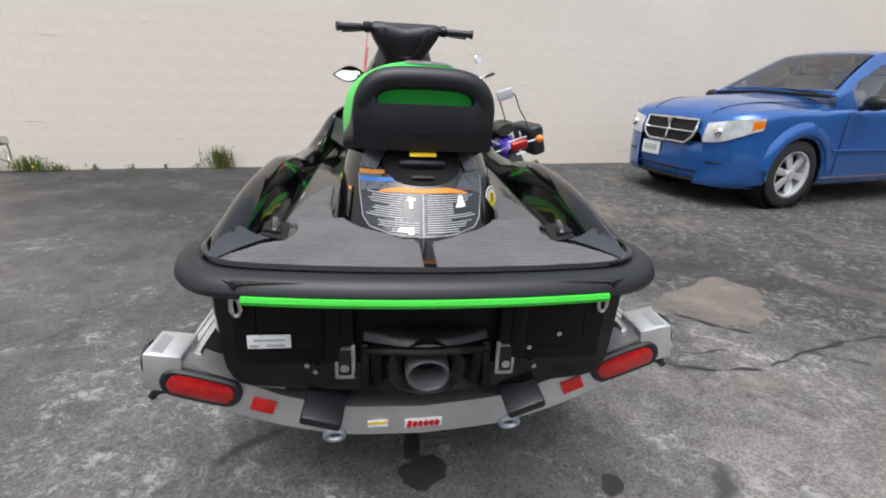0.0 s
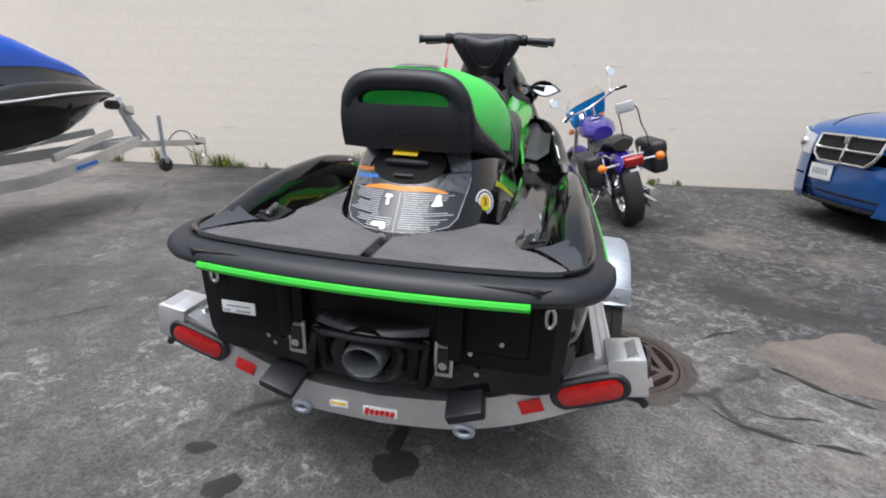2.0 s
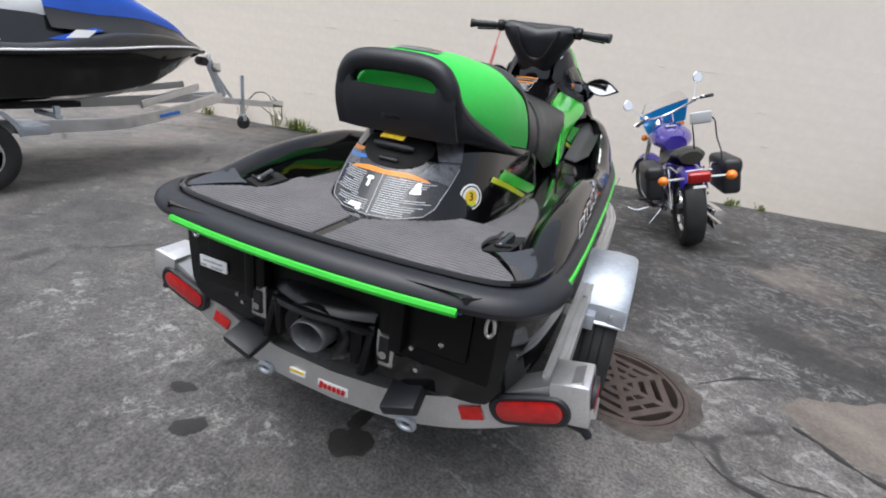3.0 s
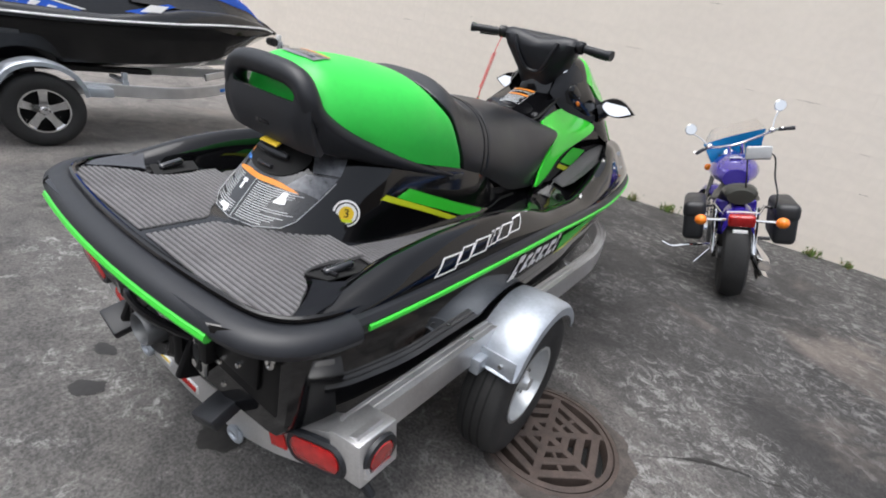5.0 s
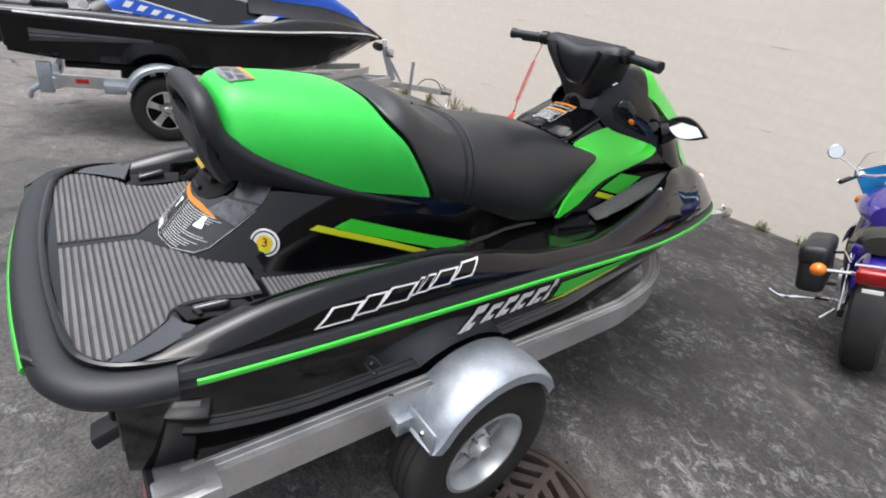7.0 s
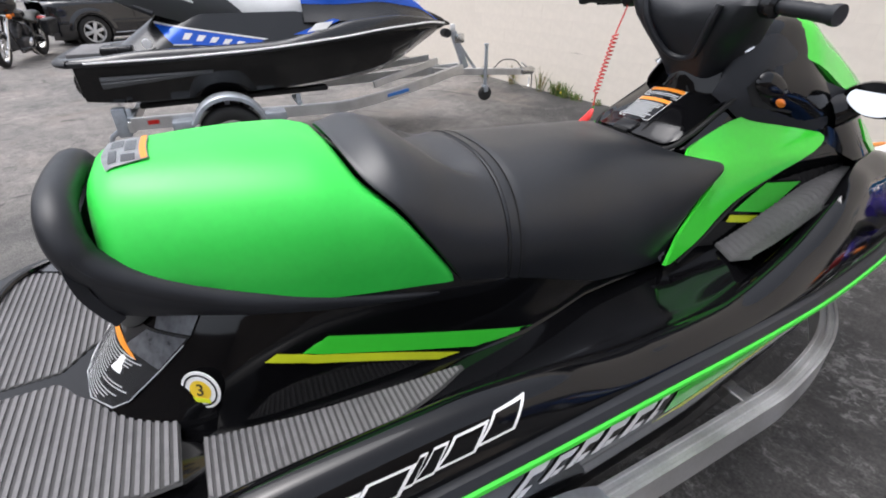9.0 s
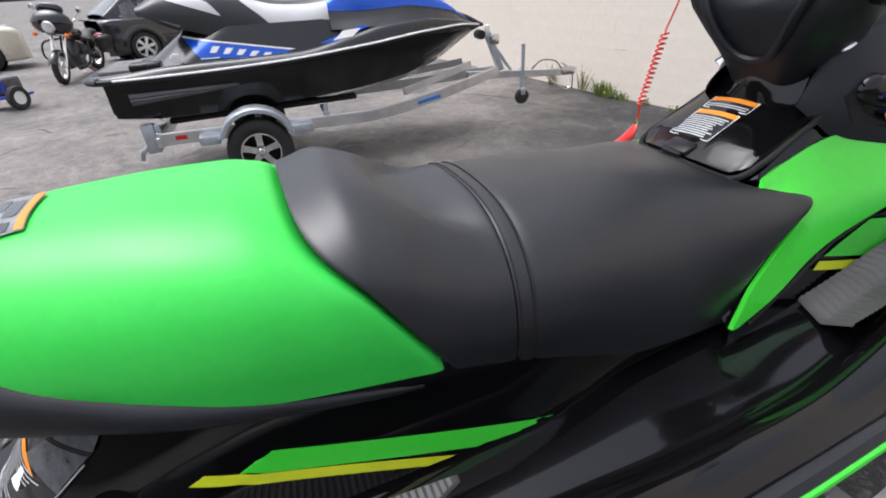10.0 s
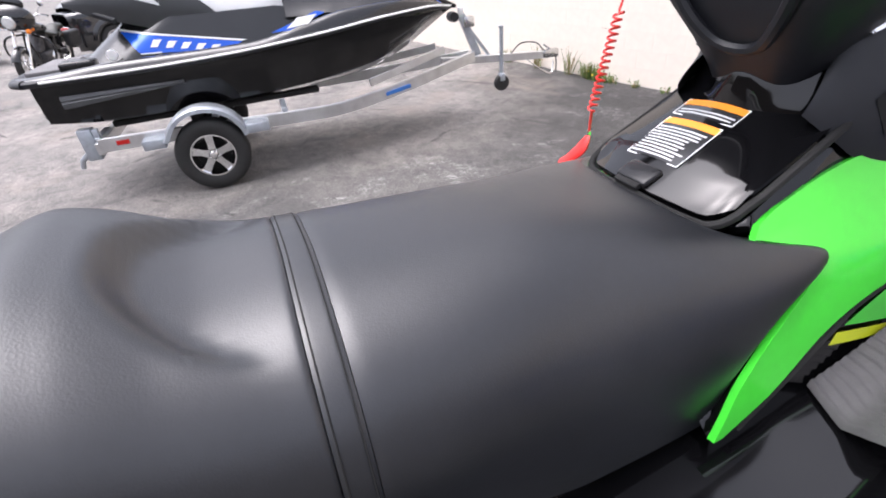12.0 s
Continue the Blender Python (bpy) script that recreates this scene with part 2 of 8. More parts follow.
# ---- the yard: asphalt and the painted block wall ----
def asphalt():
    m = bpy.data.materials.new("worn_asphalt")
    m.use_nodes = True
    n, l = m.node_tree.nodes, m.node_tree.links
    b = n["Principled BSDF"]
    at = n.new("ShaderNodeTexCoord")

    drawn = n.new("ShaderNodeMapping")
    drawn.inputs["Scale"].default_value = (0.92, 1.0, 1.0)
    drawn.inputs["Rotation"].default_value = (0, 0, 0.12)
    l.new(at.outputs["Object"], drawn.inputs["Vector"])

    def noise_at(scale, detail=6, rough=0.6, streak=False):
        t = n.new("ShaderNodeTexNoise")
        t.inputs["Scale"].default_value, t.inputs["Detail"].default_value, t.inputs["Roughness"].default_value = scale, detail, rough
        t.inputs["Distortion"].default_value = 0.7 if streak else 0.0
        l.new(drawn.outputs[0] if streak else at.outputs["Object"], t.inputs["Vector"])
        return t.outputs["Fac"]

    def ramp(src, p0, p1, c0, c1):
        r = n.new("ShaderNodeValToRGB")
        r.color_ramp.elements[0].position, r.color_ramp.elements[1].position = p0, p1
        r.color_ramp.elements[0].color, r.color_ramp.elements[1].color = (*c0, 1), (*c1, 1)
        l.new(src, r.inputs["Fac"])
        return r.outputs["Color"]

    def mix(kind, fac, a, c):
        x = n.new("ShaderNodeMix")
        x.data_type, x.blend_type = "RGBA", kind
        for sock, v in ((x.inputs["Factor"], fac), (x.inputs["A"], a), (x.inputs["B"], c)):
            if isinstance(v, bpy.types.NodeSocket):
                l.new(v, sock)
            else:
                sock.default_value = v if isinstance(v, float) else (*v, 1)
        return x.outputs["Result"]

    def math_node(kind, a, c):
        x = n.new("ShaderNodeMath")
        x.operation = kind
        for sock, v in zip(x.inputs, (a, c)):
            if isinstance(v, bpy.types.NodeSocket):
                l.new(v, sock)
            else:
                sock.default_value = v
        return x.outputs[0]

    # an older dark strip lies along the wall, paler worn asphalt out in the yard
    split = n.new("ShaderNodeSeparateXYZ")
    l.new(at.outputs["Object"], split.inputs[0])
    edge = math_node("ADD", math_node("MULTIPLY", split.outputs["Y"], 0.16), math_node("MULTIPLY", noise_at(0.8, 5), 0.55))
    edge = math_node("ADD", edge, math_node("MULTIPLY", split.outputs["X"], 0.085))
    strip = ramp(edge, 0.46, 0.68, (0, 0, 0), (1, 1, 1))
    # a band under and left of the jet ski: darker ground tone, its shade put in
    off_band = math_node("ADD", math_node("ABSOLUTE", math_node("ADD", split.outputs["X"], 1.4), 0.0), math_node("MULTIPLY", noise_at(1.3, 5), 1.6))
    off_band = ramp(math_node("MULTIPLY", off_band, 0.25), 0.60, 0.86, (0, 0, 0), (1, 1, 1))
    shaded_band = ramp(noise_at(0.9, 5), 0.36, 0.64, (0.068, 0.067, 0.066), (0.115, 0.112, 0.107))
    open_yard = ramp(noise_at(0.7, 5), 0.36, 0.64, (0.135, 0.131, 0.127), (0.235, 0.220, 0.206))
    pale = mix("MIX", off_band, shaded_band, open_yard)
    dark = ramp(noise_at(1.1, 5), 0.36, 0.64, (0.023, 0.0225, 0.0225), (0.047, 0.046, 0.045))
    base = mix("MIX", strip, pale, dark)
    grit = ramp(noise_at(85, 3), 0.3, 0.75, (0.4, 0.4, 0.4), (1.45, 1.43, 1.41))
    col = mix("MULTIPLY", 1.0, base, grit)
    mottle = ramp(noise_at(6, 8, 0.75, True), 0.34, 0.66, (0.62, 0.62, 0.63), (1.32, 1.30, 1.28))
    col = mix("MULTIPLY", 1.0, col, mottle)
    # pale worn stone showing in patches
    here = math_node("ADD", math_node("MULTIPLY", split.outputs["X"], 0.022), math_node("MULTIPLY", split.outputs["Y"], 0.012))
    worn = ramp(math_node("ADD", noise_at(1.5, 8, 0.78, True), here), 0.50, 0.62, (0.05, 0.05, 0.05), (1, 1, 1))
    speck = ramp(noise_at(15, 12, 0.84, True), 0.515, 0.56, (0, 0, 0), (1, 1, 1))
    flake = ramp(noise_at(34, 6, 0.7), 0.56, 0.62, (0, 0, 0), (0.7, 0.7, 0.7))
    worn = mix("MULTIPLY", 1.0, worn, ramp(strip, 0.0, 1.0, (1, 1, 1), (0.45, 0.45, 0.45)))
    col = mix("MIX", mix("MULTIPLY", 1.0, worn, (0.09, 0.12, 0.12)), col, (0.17, 0.167, 0.160))
    col = mix("MIX", mix("MULTIPLY", 1.0, worn, speck), col, (0.32, 0.315, 0.305))
    col = mix("MIX", mix("MULTIPLY", 1.0, worn, flake), col, (0.27, 0.265, 0.258))
    mud = ramp(noise_at(0.85, 7, 0.65, True), 0.54, 0.68, (0, 0, 0), (0.6, 0.6, 0.6))
    col = mix("MIX", mix("MULTIPLY", 1.0, mud, off_band), col, (0.190, 0.160, 0.138))
    damp = ramp(noise_at(2.6, 8, 0.7, True), 0.55, 0.68, (0, 0, 0), (0.45, 0.45, 0.45))
    col = mix("MIX", damp, col, (0.045, 0.0445, 0.044))
    # cracks, wandering, open only here and there
    bent = n.new("ShaderNodeMix")
    bent.data_type = "VECTOR"
    bent.inputs["Factor"].default_value = 0.16
    wander = n.new("ShaderNodeTexNoise")
    wander.inputs["Scale"].default_value, wander.inputs["Detail"].default_value = 2.2, 5
    l.new(at.outputs["Object"], wander.inputs["Vector"])
    l.new(at.outputs["Object"], bent.inputs["A"])
    l.new(wander.outputs["Color"], bent.inputs["B"])
    cells = n.new("ShaderNodeTexVoronoi")
    cells.feature = "DISTANCE_TO_EDGE"
    cells.inputs["Scale"].default_value = 0.75
    l.new(bent.outputs["Result"], cells.inputs["Vector"])
    crack = ramp(cells.outputs["Distance"], 0.004, 0.016, (1, 1, 1), (0, 0, 0))
    crack = mix("MULTIPLY", 1.0, crack, ramp(noise_at(1.6, 4), 0.50, 0.58, (0, 0, 0), (0.85, 0.85, 0.85)))
    col = mix("MIX", crack, col, (0.024, 0.0235, 0.023))
    # dark oily stains
    oil = ramp(noise_at(1.3, 5), 0.64, 0.72, (0, 0, 0), (0.55, 0.55, 0.55))
    col = mix("MIX", oil, col, (0.022, 0.0215, 0.021))
    l.new(col, b.inputs["Base Color"])
    b.inputs["Roughness"].default_value = 0.82
    bp = n.new("ShaderNodeBump")
    bp.inputs["Strength"].default_value, bp.inputs["Distance"].default_value = 0.7, 0.006
    l.new(noise_at(110, 3), bp.inputs["Height"])
    l.new(bp.outputs["Normal"], b.inputs["Normal"])
    return m


def ground_height(x, y):
    """The yard dips a little towards the drain."""
    d = math.hypot(x - 0.86, y - 1.255)
    h = -0.07 if d < 0.300 else 0.0
    h += -0.03 * math.exp(-(d / 0.75) ** 2)
    if abs(x) < 12 and -6 < y < 8:
        h += 0.012 * noise.noise((x * 0.5, y * 0.5, 0.0)) + 0.004 * noise.noise((x * 2.1, y * 2.1, 3.0))
    return h


def axis_steps(lo, hi, near_lo, near_hi, step):
    out, v = [], near_lo
    while v <= near_hi + 1e-6:
        out.append(v)
        v += step
    g, v = step, near_hi
    while v < hi:
        g *= 1.6
        v = min(hi, v + g)
        out.append(v)
    g, v, left = step, near_lo, []
    while v > lo:
        g *= 1.6
        v = max(lo, v - g)
        left.append(v)
    return left[::-1] + out


gx, gy = axis_steps(-300, 300, -8, 7, 0.125), axis_steps(-300, 300, -2.5, 7.5, 0.125)
gx = sorted({round(v, 3) for v in gx + [0.53 + 0.02 * k for k in range(34)]})
gy = sorted({round(v, 3) for v in gy + [0.93 + 0.02 * k for k in range(34)]})
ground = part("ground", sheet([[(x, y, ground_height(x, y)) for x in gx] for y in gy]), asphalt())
tagged(ground, "worn grey asphalt yard with pale patches and oil stains", "ground", kind="structure")

WALL_YAW = 7.5
WALL = pose(0, 6.14, 0, 0, 0, WALL_YAW)
WALL_PAINT = shader("cream_wall_paint", (0.70, 0.636, 0.556), 0.75, vary=0.05, scale=0.7, fine=14, bump=0.25, bump_scale=90)
WALL_DIRT = shader("wall_foot_stain", (0.20, 0.17, 0.13), 0.9, vary=0.3, scale=5)
# two unseen walls, added to keep side and stern reflections dark
UNSEEN_WALL = shader("unseen_brown_wall", (0.16, 0.135, 0.115), 0.85, vary=0.2, scale=0.8, fine=12, bump=0.3, bump_scale=60)
for name, box, label in (("wall_south", (-9, 18, -8.6, -8.2, -0.1, 3.4), "brown block wall behind the yard"), ("wall_east", (12.0, 12.4, -8.2, 7.0, -0.1, 4.4), "brown block wall at the end of the yard")):
    tagged(part(name, block(*box, 0.01, 1), UNSEEN_WALL), label, "wall", kind="structure")
wall = part("wall_north", block(-40, 40, 0.012, 0.22, -0.1, 5.2, 0), WALL_PAINT)
wall.matrix_world = WALL
tagged(wall, "cream painted concrete block wall", "wall", kind="structure")


def wall_blocks():
    """Each block stands a hair proud of the mortar; some joints are nearly painted over."""
    face = block(-0.1988, 0.1988, 0.0112, 0.012, -0.0988, 0.0988, 0.0008, 1)
    me = mesh_of("block", face)
    me.materials.append(WALL_PAINT)
    rest = bmesh.new()
    count = 0
    for row in range(17):
        for i in range(-24, 24):
            x, z = i * 0.4 + (0.2 if row % 2 else 0), 0.1 + row * 0.2
            y = random.uniform(-0.0004, 0.0004)
            if -6.8 < x < 5 and row < 12 and count < 300:
                count += 1
                ob = new("block", me)
                ob.parent = wall
                ob.location = (x, y, z)
            else:
                vs = [rest.verts.new((x + a * 0.1988, y + 0.0112, z + c * 0.0988)) for a, c in ((-1, -1), (1, -1), (1, 1), (-1, 1))]
                back = [rest.verts.new((v.co.x, 0.012, v.co.z)) for v in vs]
                rest.faces.new(vs)
                for k in range(4):
                    rest.faces.new((vs[k], back[k], back[(k + 1) % 4], vs[(k + 1) % 4]))
    ob = part("block_rest", rest, WALL_PAINT, wall)
    ob["kind"] = "stuff"


# old cracks along a few courses
rng = random.Random(3)
for k in range(26):
    row, x, w = rng.randrange(1, 17), rng.uniform(-6.5, 5.5), rng.uniform(0.06, 0.26)
    crack = part("mortar_crack", tube([(x + w * t, 0.0105, row * 0.2 + 0.0015 * math.sin(9 * t + k)) for t in np.linspace(0, 1, 6)], [0.0006, 0.0018, 0.0014, 0.002, 0.0014, 0.0006], 5), WALL_DIRT, wall)

# ---- jet ski: shared shape ----
LEANED = pose(0, 0, 0.81, 0.6, 0.8, 0) @ pose(0, 0, -0.88)

rail_w = curve((0.0, 0.44), (0.04, 0.50), (0.10, 0.550), (0.2, 0.583), (0.35, 0.594), (0.6, 0.598), (1.0, 0.597), (1.5, 0.588), (1.9, 0.572), (2.3, 0.535), (2.7, 0.475), (3.0, 0.390), (3.12, 0.292), (3.2, 0.145), (3.225, 0.0))
rail_z = curve((0.0, 0.885), (0.6, 0.888), (1.2, 0.890), (1.8, 0.875), (2.3, 0.860), (2.7, 0.862), (3.0, 0.872), (3.225, 0.885))
crest_z = curve((0.0, 0.905), (0.12, 0.905), (0.22, 0.922), (0.32, 0.95), (0.45, 0.982), (0.65, 1.005), (0.9, 1.012), (1.1, 0.992), (1.4, 0.94), (1.7, 0.93), (2.0, 0.985), (2.25, 1.075), (2.42, 1.115), (2.6, 1.115), (2.85, 1.055), (3.05, 0.965), (3.225, 0.905))
crest_in = curve((0.0, 0.03), (0.12, 0.05), (0.4, 0.075), (1.0, 0.07), (1.6, 0.065), (2.2, 0.10), (2.5, 0.16), (3.0, 0.14), (3.2, 0.05), (3.225, 0.0))
floor_z = curve((0.0, 0.905), (0.3, 0.905), (0.42, 0.90), (0.5, 0.868), (1.7, 0.868), (1.95, 0.90), (2.4, 1.04), (2.55, 1.07), (2.85, 1.04), (3.05, 0.965), (3.225, 0.905))
well_x = curve((0.0, 0.50), (0.2, 0.475), (0.5, 0.43), (1.0, 0.435), (1.6, 0.445), (2.0, 0.41), (2.4, 0.34), (2.8, 0.20), (3.1, 0.08), (3.225, 0.0))


def deck_section(y):
    """Half section of the deck, from the rail inwards."""
    w, zr, zc, zf = rail_w(y), rail_z(y), crest_z(y), floor_z(y)
    xc, xw = max(0, w - crest_in(y)), min(well_x(y), max(0, w - crest_in(y)) * 0.97)
    w = max(w, 0.0)
    pts = [(w * 0.985, zr + 0.004), (w * 0.975, zr + 0.02 + 0.25 * max(0, zc - zr - 0.03)), (w - 0.45 * (w - xc), zr + 0.72 * (zc - zr)), (w - 0.72 * (w - xc), zr + 0.93 * (zc - zr)), (xc, zc),
           (xc - 0.3 * (xc - xw), zc - 0.05 * (zc - zf)), (xc - 0.62 * (xc - xw), zc - 0.35 * (zc - zf)), (xc - 0.85 * (xc - xw), zc - 0.8 * (zc - zf)), (xw, zf), (xw * 0.85, zf), (xw * 0.5, zf), (0, zf + 0.002)]
    return [(x, y, z) for x, z in pts]


def stations(a, b, n, ease=0.0):
    return [a + (b - a) * i / n for i in range(n + 1)]


def deck(y0=0.0, y1=3.22, n=96):
    rows = []
    for y in stations(y0, y1, n):
        half = spline(deck_section(y), 4)
        rows.append([Vector((-p.x, p.y, p.z)) for p in half[::-1]][::-1] + half[::-1][1:])
    return sheet(rows)


keel_z = curve((0.06, 0.50), (1.5, 0.47), (2.2, 0.50), (2.7, 0.58), (3.0, 0.70), (3.15, 0.80), (3.2, 0.86))
chine_z = curve((0.06, 0.56), (1.5, 0.56), (2.2, 0.62), (2.7, 0.72), (3.0, 0.79), (3.2, 0.865))
chine_in = curve((0.06, 0.0), (1.5, 0.0), (2.2, 0.06), (2.7, 0.16), (3.0, 0.17), (3.2, 0.10))


hull_flare = curve((0.0, -0.010), (0.15, 0.0), (0.5, -0.003), (0.85, -0.010), (1.0, -0.035))
stern_in = curve((0.13, 0.036), (0.3, 0.012), (0.55, 0.0), (3.3, 0.0))


def hull_x(y, t):
    """Half breadth of the hull; t: 0 under the rail to 1 at the chine."""
    w = rail_w(y)
    return max(0.0, w - stern_in(y) + hull_flare(t) - t * chine_in(y)) if w > 0.05 else w * 0.9


def hull(y0=0.13, y1=3.205, n=70):
    rows = []
    for y in stations(y0, y1, n):
        zr = rail_z(y) - 0.02
        zc, zk = min(chine_z(y), zr - 0.004), min(keel_z(y), zr - 0.006)
        half = [(hull_x(y, t), zr - t * (zr - zc)) for t in (0, 0.15, 0.35, 0.5, 0.7, 0.85, 0.94, 1.0)]
        xc = half[-1][0]
        half += [(xc * 0.93, zc - 0.012), (xc * 0.55, zc - 0.55 * (zc - zk)), (xc * 0.5, zc - 0.52 * (zc - zk)), (0, zk)]
        rows.append([(x, y, z) for x, z in half] + [(-x, y, z) for x, z in half[-2::-1]])
    bm = sheet(rows)
    bm.verts.ensure_lookup_table()
    k = len(rows[0])
    bm.faces.new([bm.verts[j] for j in range(k)])
    return bm


def rail_line(y0, y1, n, out=0.0, dz=0.0):
    return [Vector((rail_w(y) + out, y, rail_z(y) + dz)) for y in stations(y0, y1, n)]


def bumper_path(y_end=3.22):
    """The whole rub rail of one half, from the middle of the stern forward."""
    stern = [Vector((x, 0.012 + 0.028 * (x / 0.42) ** 2, 0.885)) for x in np.linspace(0, 0.42, 7)]
    corner = spline([(0.42, 0.04, 0.885), (0.49, 0.058, 0.885), (0.545, 0.10, 0.885), (0.575, 0.165, 0.886), (0.586, 0.24, 0.886)], 5)
    side = rail_line(0.26, y_end, 60)
    return stern + corner[1:] + side


def both_sides(half):
    return [Vector((-p.x, p.y, p.z)) for p in half[::-1]] + half[1:]


STERN_PROFILE = [(-0.045, -0.026), (-0.045, 0.016), (-0.03, 0.026), (-0.008, 0.029), (0.018, 0.025), (0.036, 0.011), (0.041, -0.005), (0.034, -0.021), (0.010, -0.030), (-0.03, -0.030)]
SIDE_PROFILE = [(-0.03, -0.022), (-0.03, 0.014), (-0.015, 0.022), (0.003, 0.02), (0.014, 0.008), (0.015, -0.012), (0.006, -0.025), (-0.015, -0.028)]


# ---- the seat ----
seat_top = curve((0.44, 1.345), (0.5, 1.372), (0.65, 1.376), (0.8, 1.366), (0.885, 1.346), (0.955, 1.362), (1.0, 1.350), (1.08, 1.312), (1.18, 1.284), (1.3, 1.272), (1.5, 1.262), (1.68, 1.240), (1.80, 1.213), (1.9, 1.196), (2.05, 1.18))
seat_low = curve((0.44, 1.20), (0.55, 1.175), (0.66, 1.128), (0.85, 1.096), (1.07, 1.060), (1.26, 1.008), (1.4, 0.955), (1.53, 0.915), (1.78, 0.900), (2.0, 0.93))
seat_half = curve((0.44, 0.178), (0.5, 0.200), (0.65, 0.238), (0.75, 0.256), (0.85, 0.264), (1.07, 0.270), (1.3, 0.272), (1.53, 0.268), (1.78, 0.262), (2.0, 0.25))
seat_crown = curve((0.44, 0.06), (0.7, 0.05), (0.87, 0.045), (1.0, 0.055), (1.3, 0.065), (1.6, 0.080), (1.85, 0.042), (2.0, 0.03))
seat_flat = curve((0.44, 0.80), (0.7, 0.76), (0.9, 0.78), (1.2, 0.78), (1.5, 0.77), (1.8, 0.87), (2.0, 0.94))


def seat_powers(y):
    h = max(0.05, seat_top(y) - seat_low(y))
    return math.log(seat_flat(y)) / math.log(0.70711), math.log(max(0.05, 1 - seat_crown(y) / h)) / math.log(0.70711)


def seat_point(y, s, swell=0.0):
    """s: 0 on the ridge, 1 at the lower edge."""
    hw, zt, zb = seat_half(y) + swell, seat_top(y) + swell, seat_low(y)
    p, q = seat_powers(y)
    a = s * math.pi / 2
    x = hw * math.sin(a) ** p
    z = zb + (zt - zb) * max(0.0, math.cos(a)) ** q
    # the scoop behind the driver
    r = math.hypot((y - 1.22) / 0.21, x / 0.19)
    d = max(0.0, min(1.0, (1.0 - r) / 0.15)) * max(0.0, min(1.0, (1.21 - y) / 0.12))
    z -= 0.028 * d * d * (3 - 2 * d)
    if s > 0.95:
        x -= (s - 0.95) * 0.1
    return x, z


def seat_height(x, y):
    """The seat's top over a point."""
    p, q = seat_powers(y)
    c = max(0.0, 1 - min(1.0, abs(x) / seat_half(y)) ** (2 / p)) ** (q / 2)
    return seat_low(y) + (seat_top(y) - seat_low(y)) * c


def seat_section(y_mid, lag, swell=0.0, n=15):
    """Half a section whose line leans forward by lag(s) metres."""
    out = []
    for i in range(n + 1):
        s = i / n
        y = y_mid + lag(s)
        x, z = seat_point(y, s, swell)
        out.append(Vector((x, y, z)))
    return out


def seat_part(y0, y1, lag0, lag1, n, rim=0.014, cap0=0.3, cap1=0.3):
    rows = []
    for i in range(n + 1):
        t = i / n
        edge = min(i, n - i)
        swell = (-rim, -rim * 0.22, 0.0)[min(edge, 2)]
        # crowd the stations near the ends
        u = 0.5 - 0.5 * math.cos(math.pi * t)
        t = 0.6 * t + 0.4 * u
        half = seat_section(y0 + (y1 - y0) * t, lambda s: lag0(s) * (1 - t) + lag1(s) * t, swell, 24)
        rows.append([Vector((-p.x, p.y, p.z)) for p in half[::-1]] + half[1:])
    bm = sheet(rows)
    k = len(rows[0])
    every = list(bm.verts)
    # close the ends a little way in
    for first, cap in ((0, cap0), ((len(rows) - 1) * k, cap1)):
        if not cap:
            continue
        ring = every[first:first + k]
        mid = sum((v.co for v in ring), Vector()) / k
        inner = [bm.verts.new(v.co.lerp(mid, cap)) for v in ring]
        for j in range(k - 1):
            bm.faces.new((ring[j], ring[j + 1], inner[j + 1], inner[j]))
        if cap > 0.5:
            bm.faces.new(inner)
    return bm


flat_lag = lambda s: 0.0
diag_lag = lambda s: 0.195 * s ** 3.1
strap_lag = lambda s: -0.012 * s
front_lag = curve((0.0, 0.0), (0.15, 0.022), (0.3, 0.092), (0.36, 0.145), (0.42, 0.177), (0.47, 0.189), (0.53, 0.192), (0.59, 0.187), (0.66, 0.168), (0.8, 0.096), (1.0, -0.012))

# ---- pedestal under the seat ----
ped_half = curve((0.86, 0.286), (0.95, 0.270), (1.05, 0.252), (1.14, 0.226))


def ped_swell(y):
    f = min(1.0, max(0.0, (y - 1.2) / 0.35))
    return 0.012 * math.sin(math.pi * min(1, (y - 0.6) / 1.4)) - 0.06 * f * f * (3 - 2 * f)


def ped_outline(z, n=14, y_front=1.84):
    hw = ped_half(z)
    y0, depth = 0.30 + 0.80 * (z - 0.90), 0.36
    out = [Vector((hw * math.sin(a) ** 0.85, y0 + depth * (1 - math.cos(a)), z)) for a in [math.pi / 2 * i / n for i in range(n + 1)]]
    for y in stations(y0 + depth, y_front, 10)[1:]:
        out.append(Vector((hw + ped_swell(y), y, z)))
    return out


def ped_point(u, z, lift=0.0):
    """u: metres from the middle of the rear round to the side."""
    line = ped_outline(z, 40)
    side = 1 if u >= 0 else -1
    u = abs(u)
    for a, b in zip(line, line[1:]):
        d = (b - a).length
        if u <= d:
            p = a.lerp(b, u / d)
            t = (b - a).normalized()
            nrm = Vector((t.y, -t.x, 0.35)).normalized()
            p = p + nrm * lift
            return Vector((p.x * side, p.y, p.z))
        u -= d
    return Vector((line[-1].x * side, line[-1].y, line[-1].z))


def ped_side(y, z, lift=0.0):
    """A point on the pedestal's flank."""
    hw = ped_half(z)
    y0, depth = 0.30 + 0.80 * (z - 0.90), 0.36
    if y < y0 + depth:
        c = max(-1.0, min(1.0, 1 - (y - y0) / depth))
        x = hw * math.sin(math.acos(c)) ** 0.85
    else:
        x = hw + ped_swell(y)
    return Vector((x + lift, y, z + 0.2 * lift))


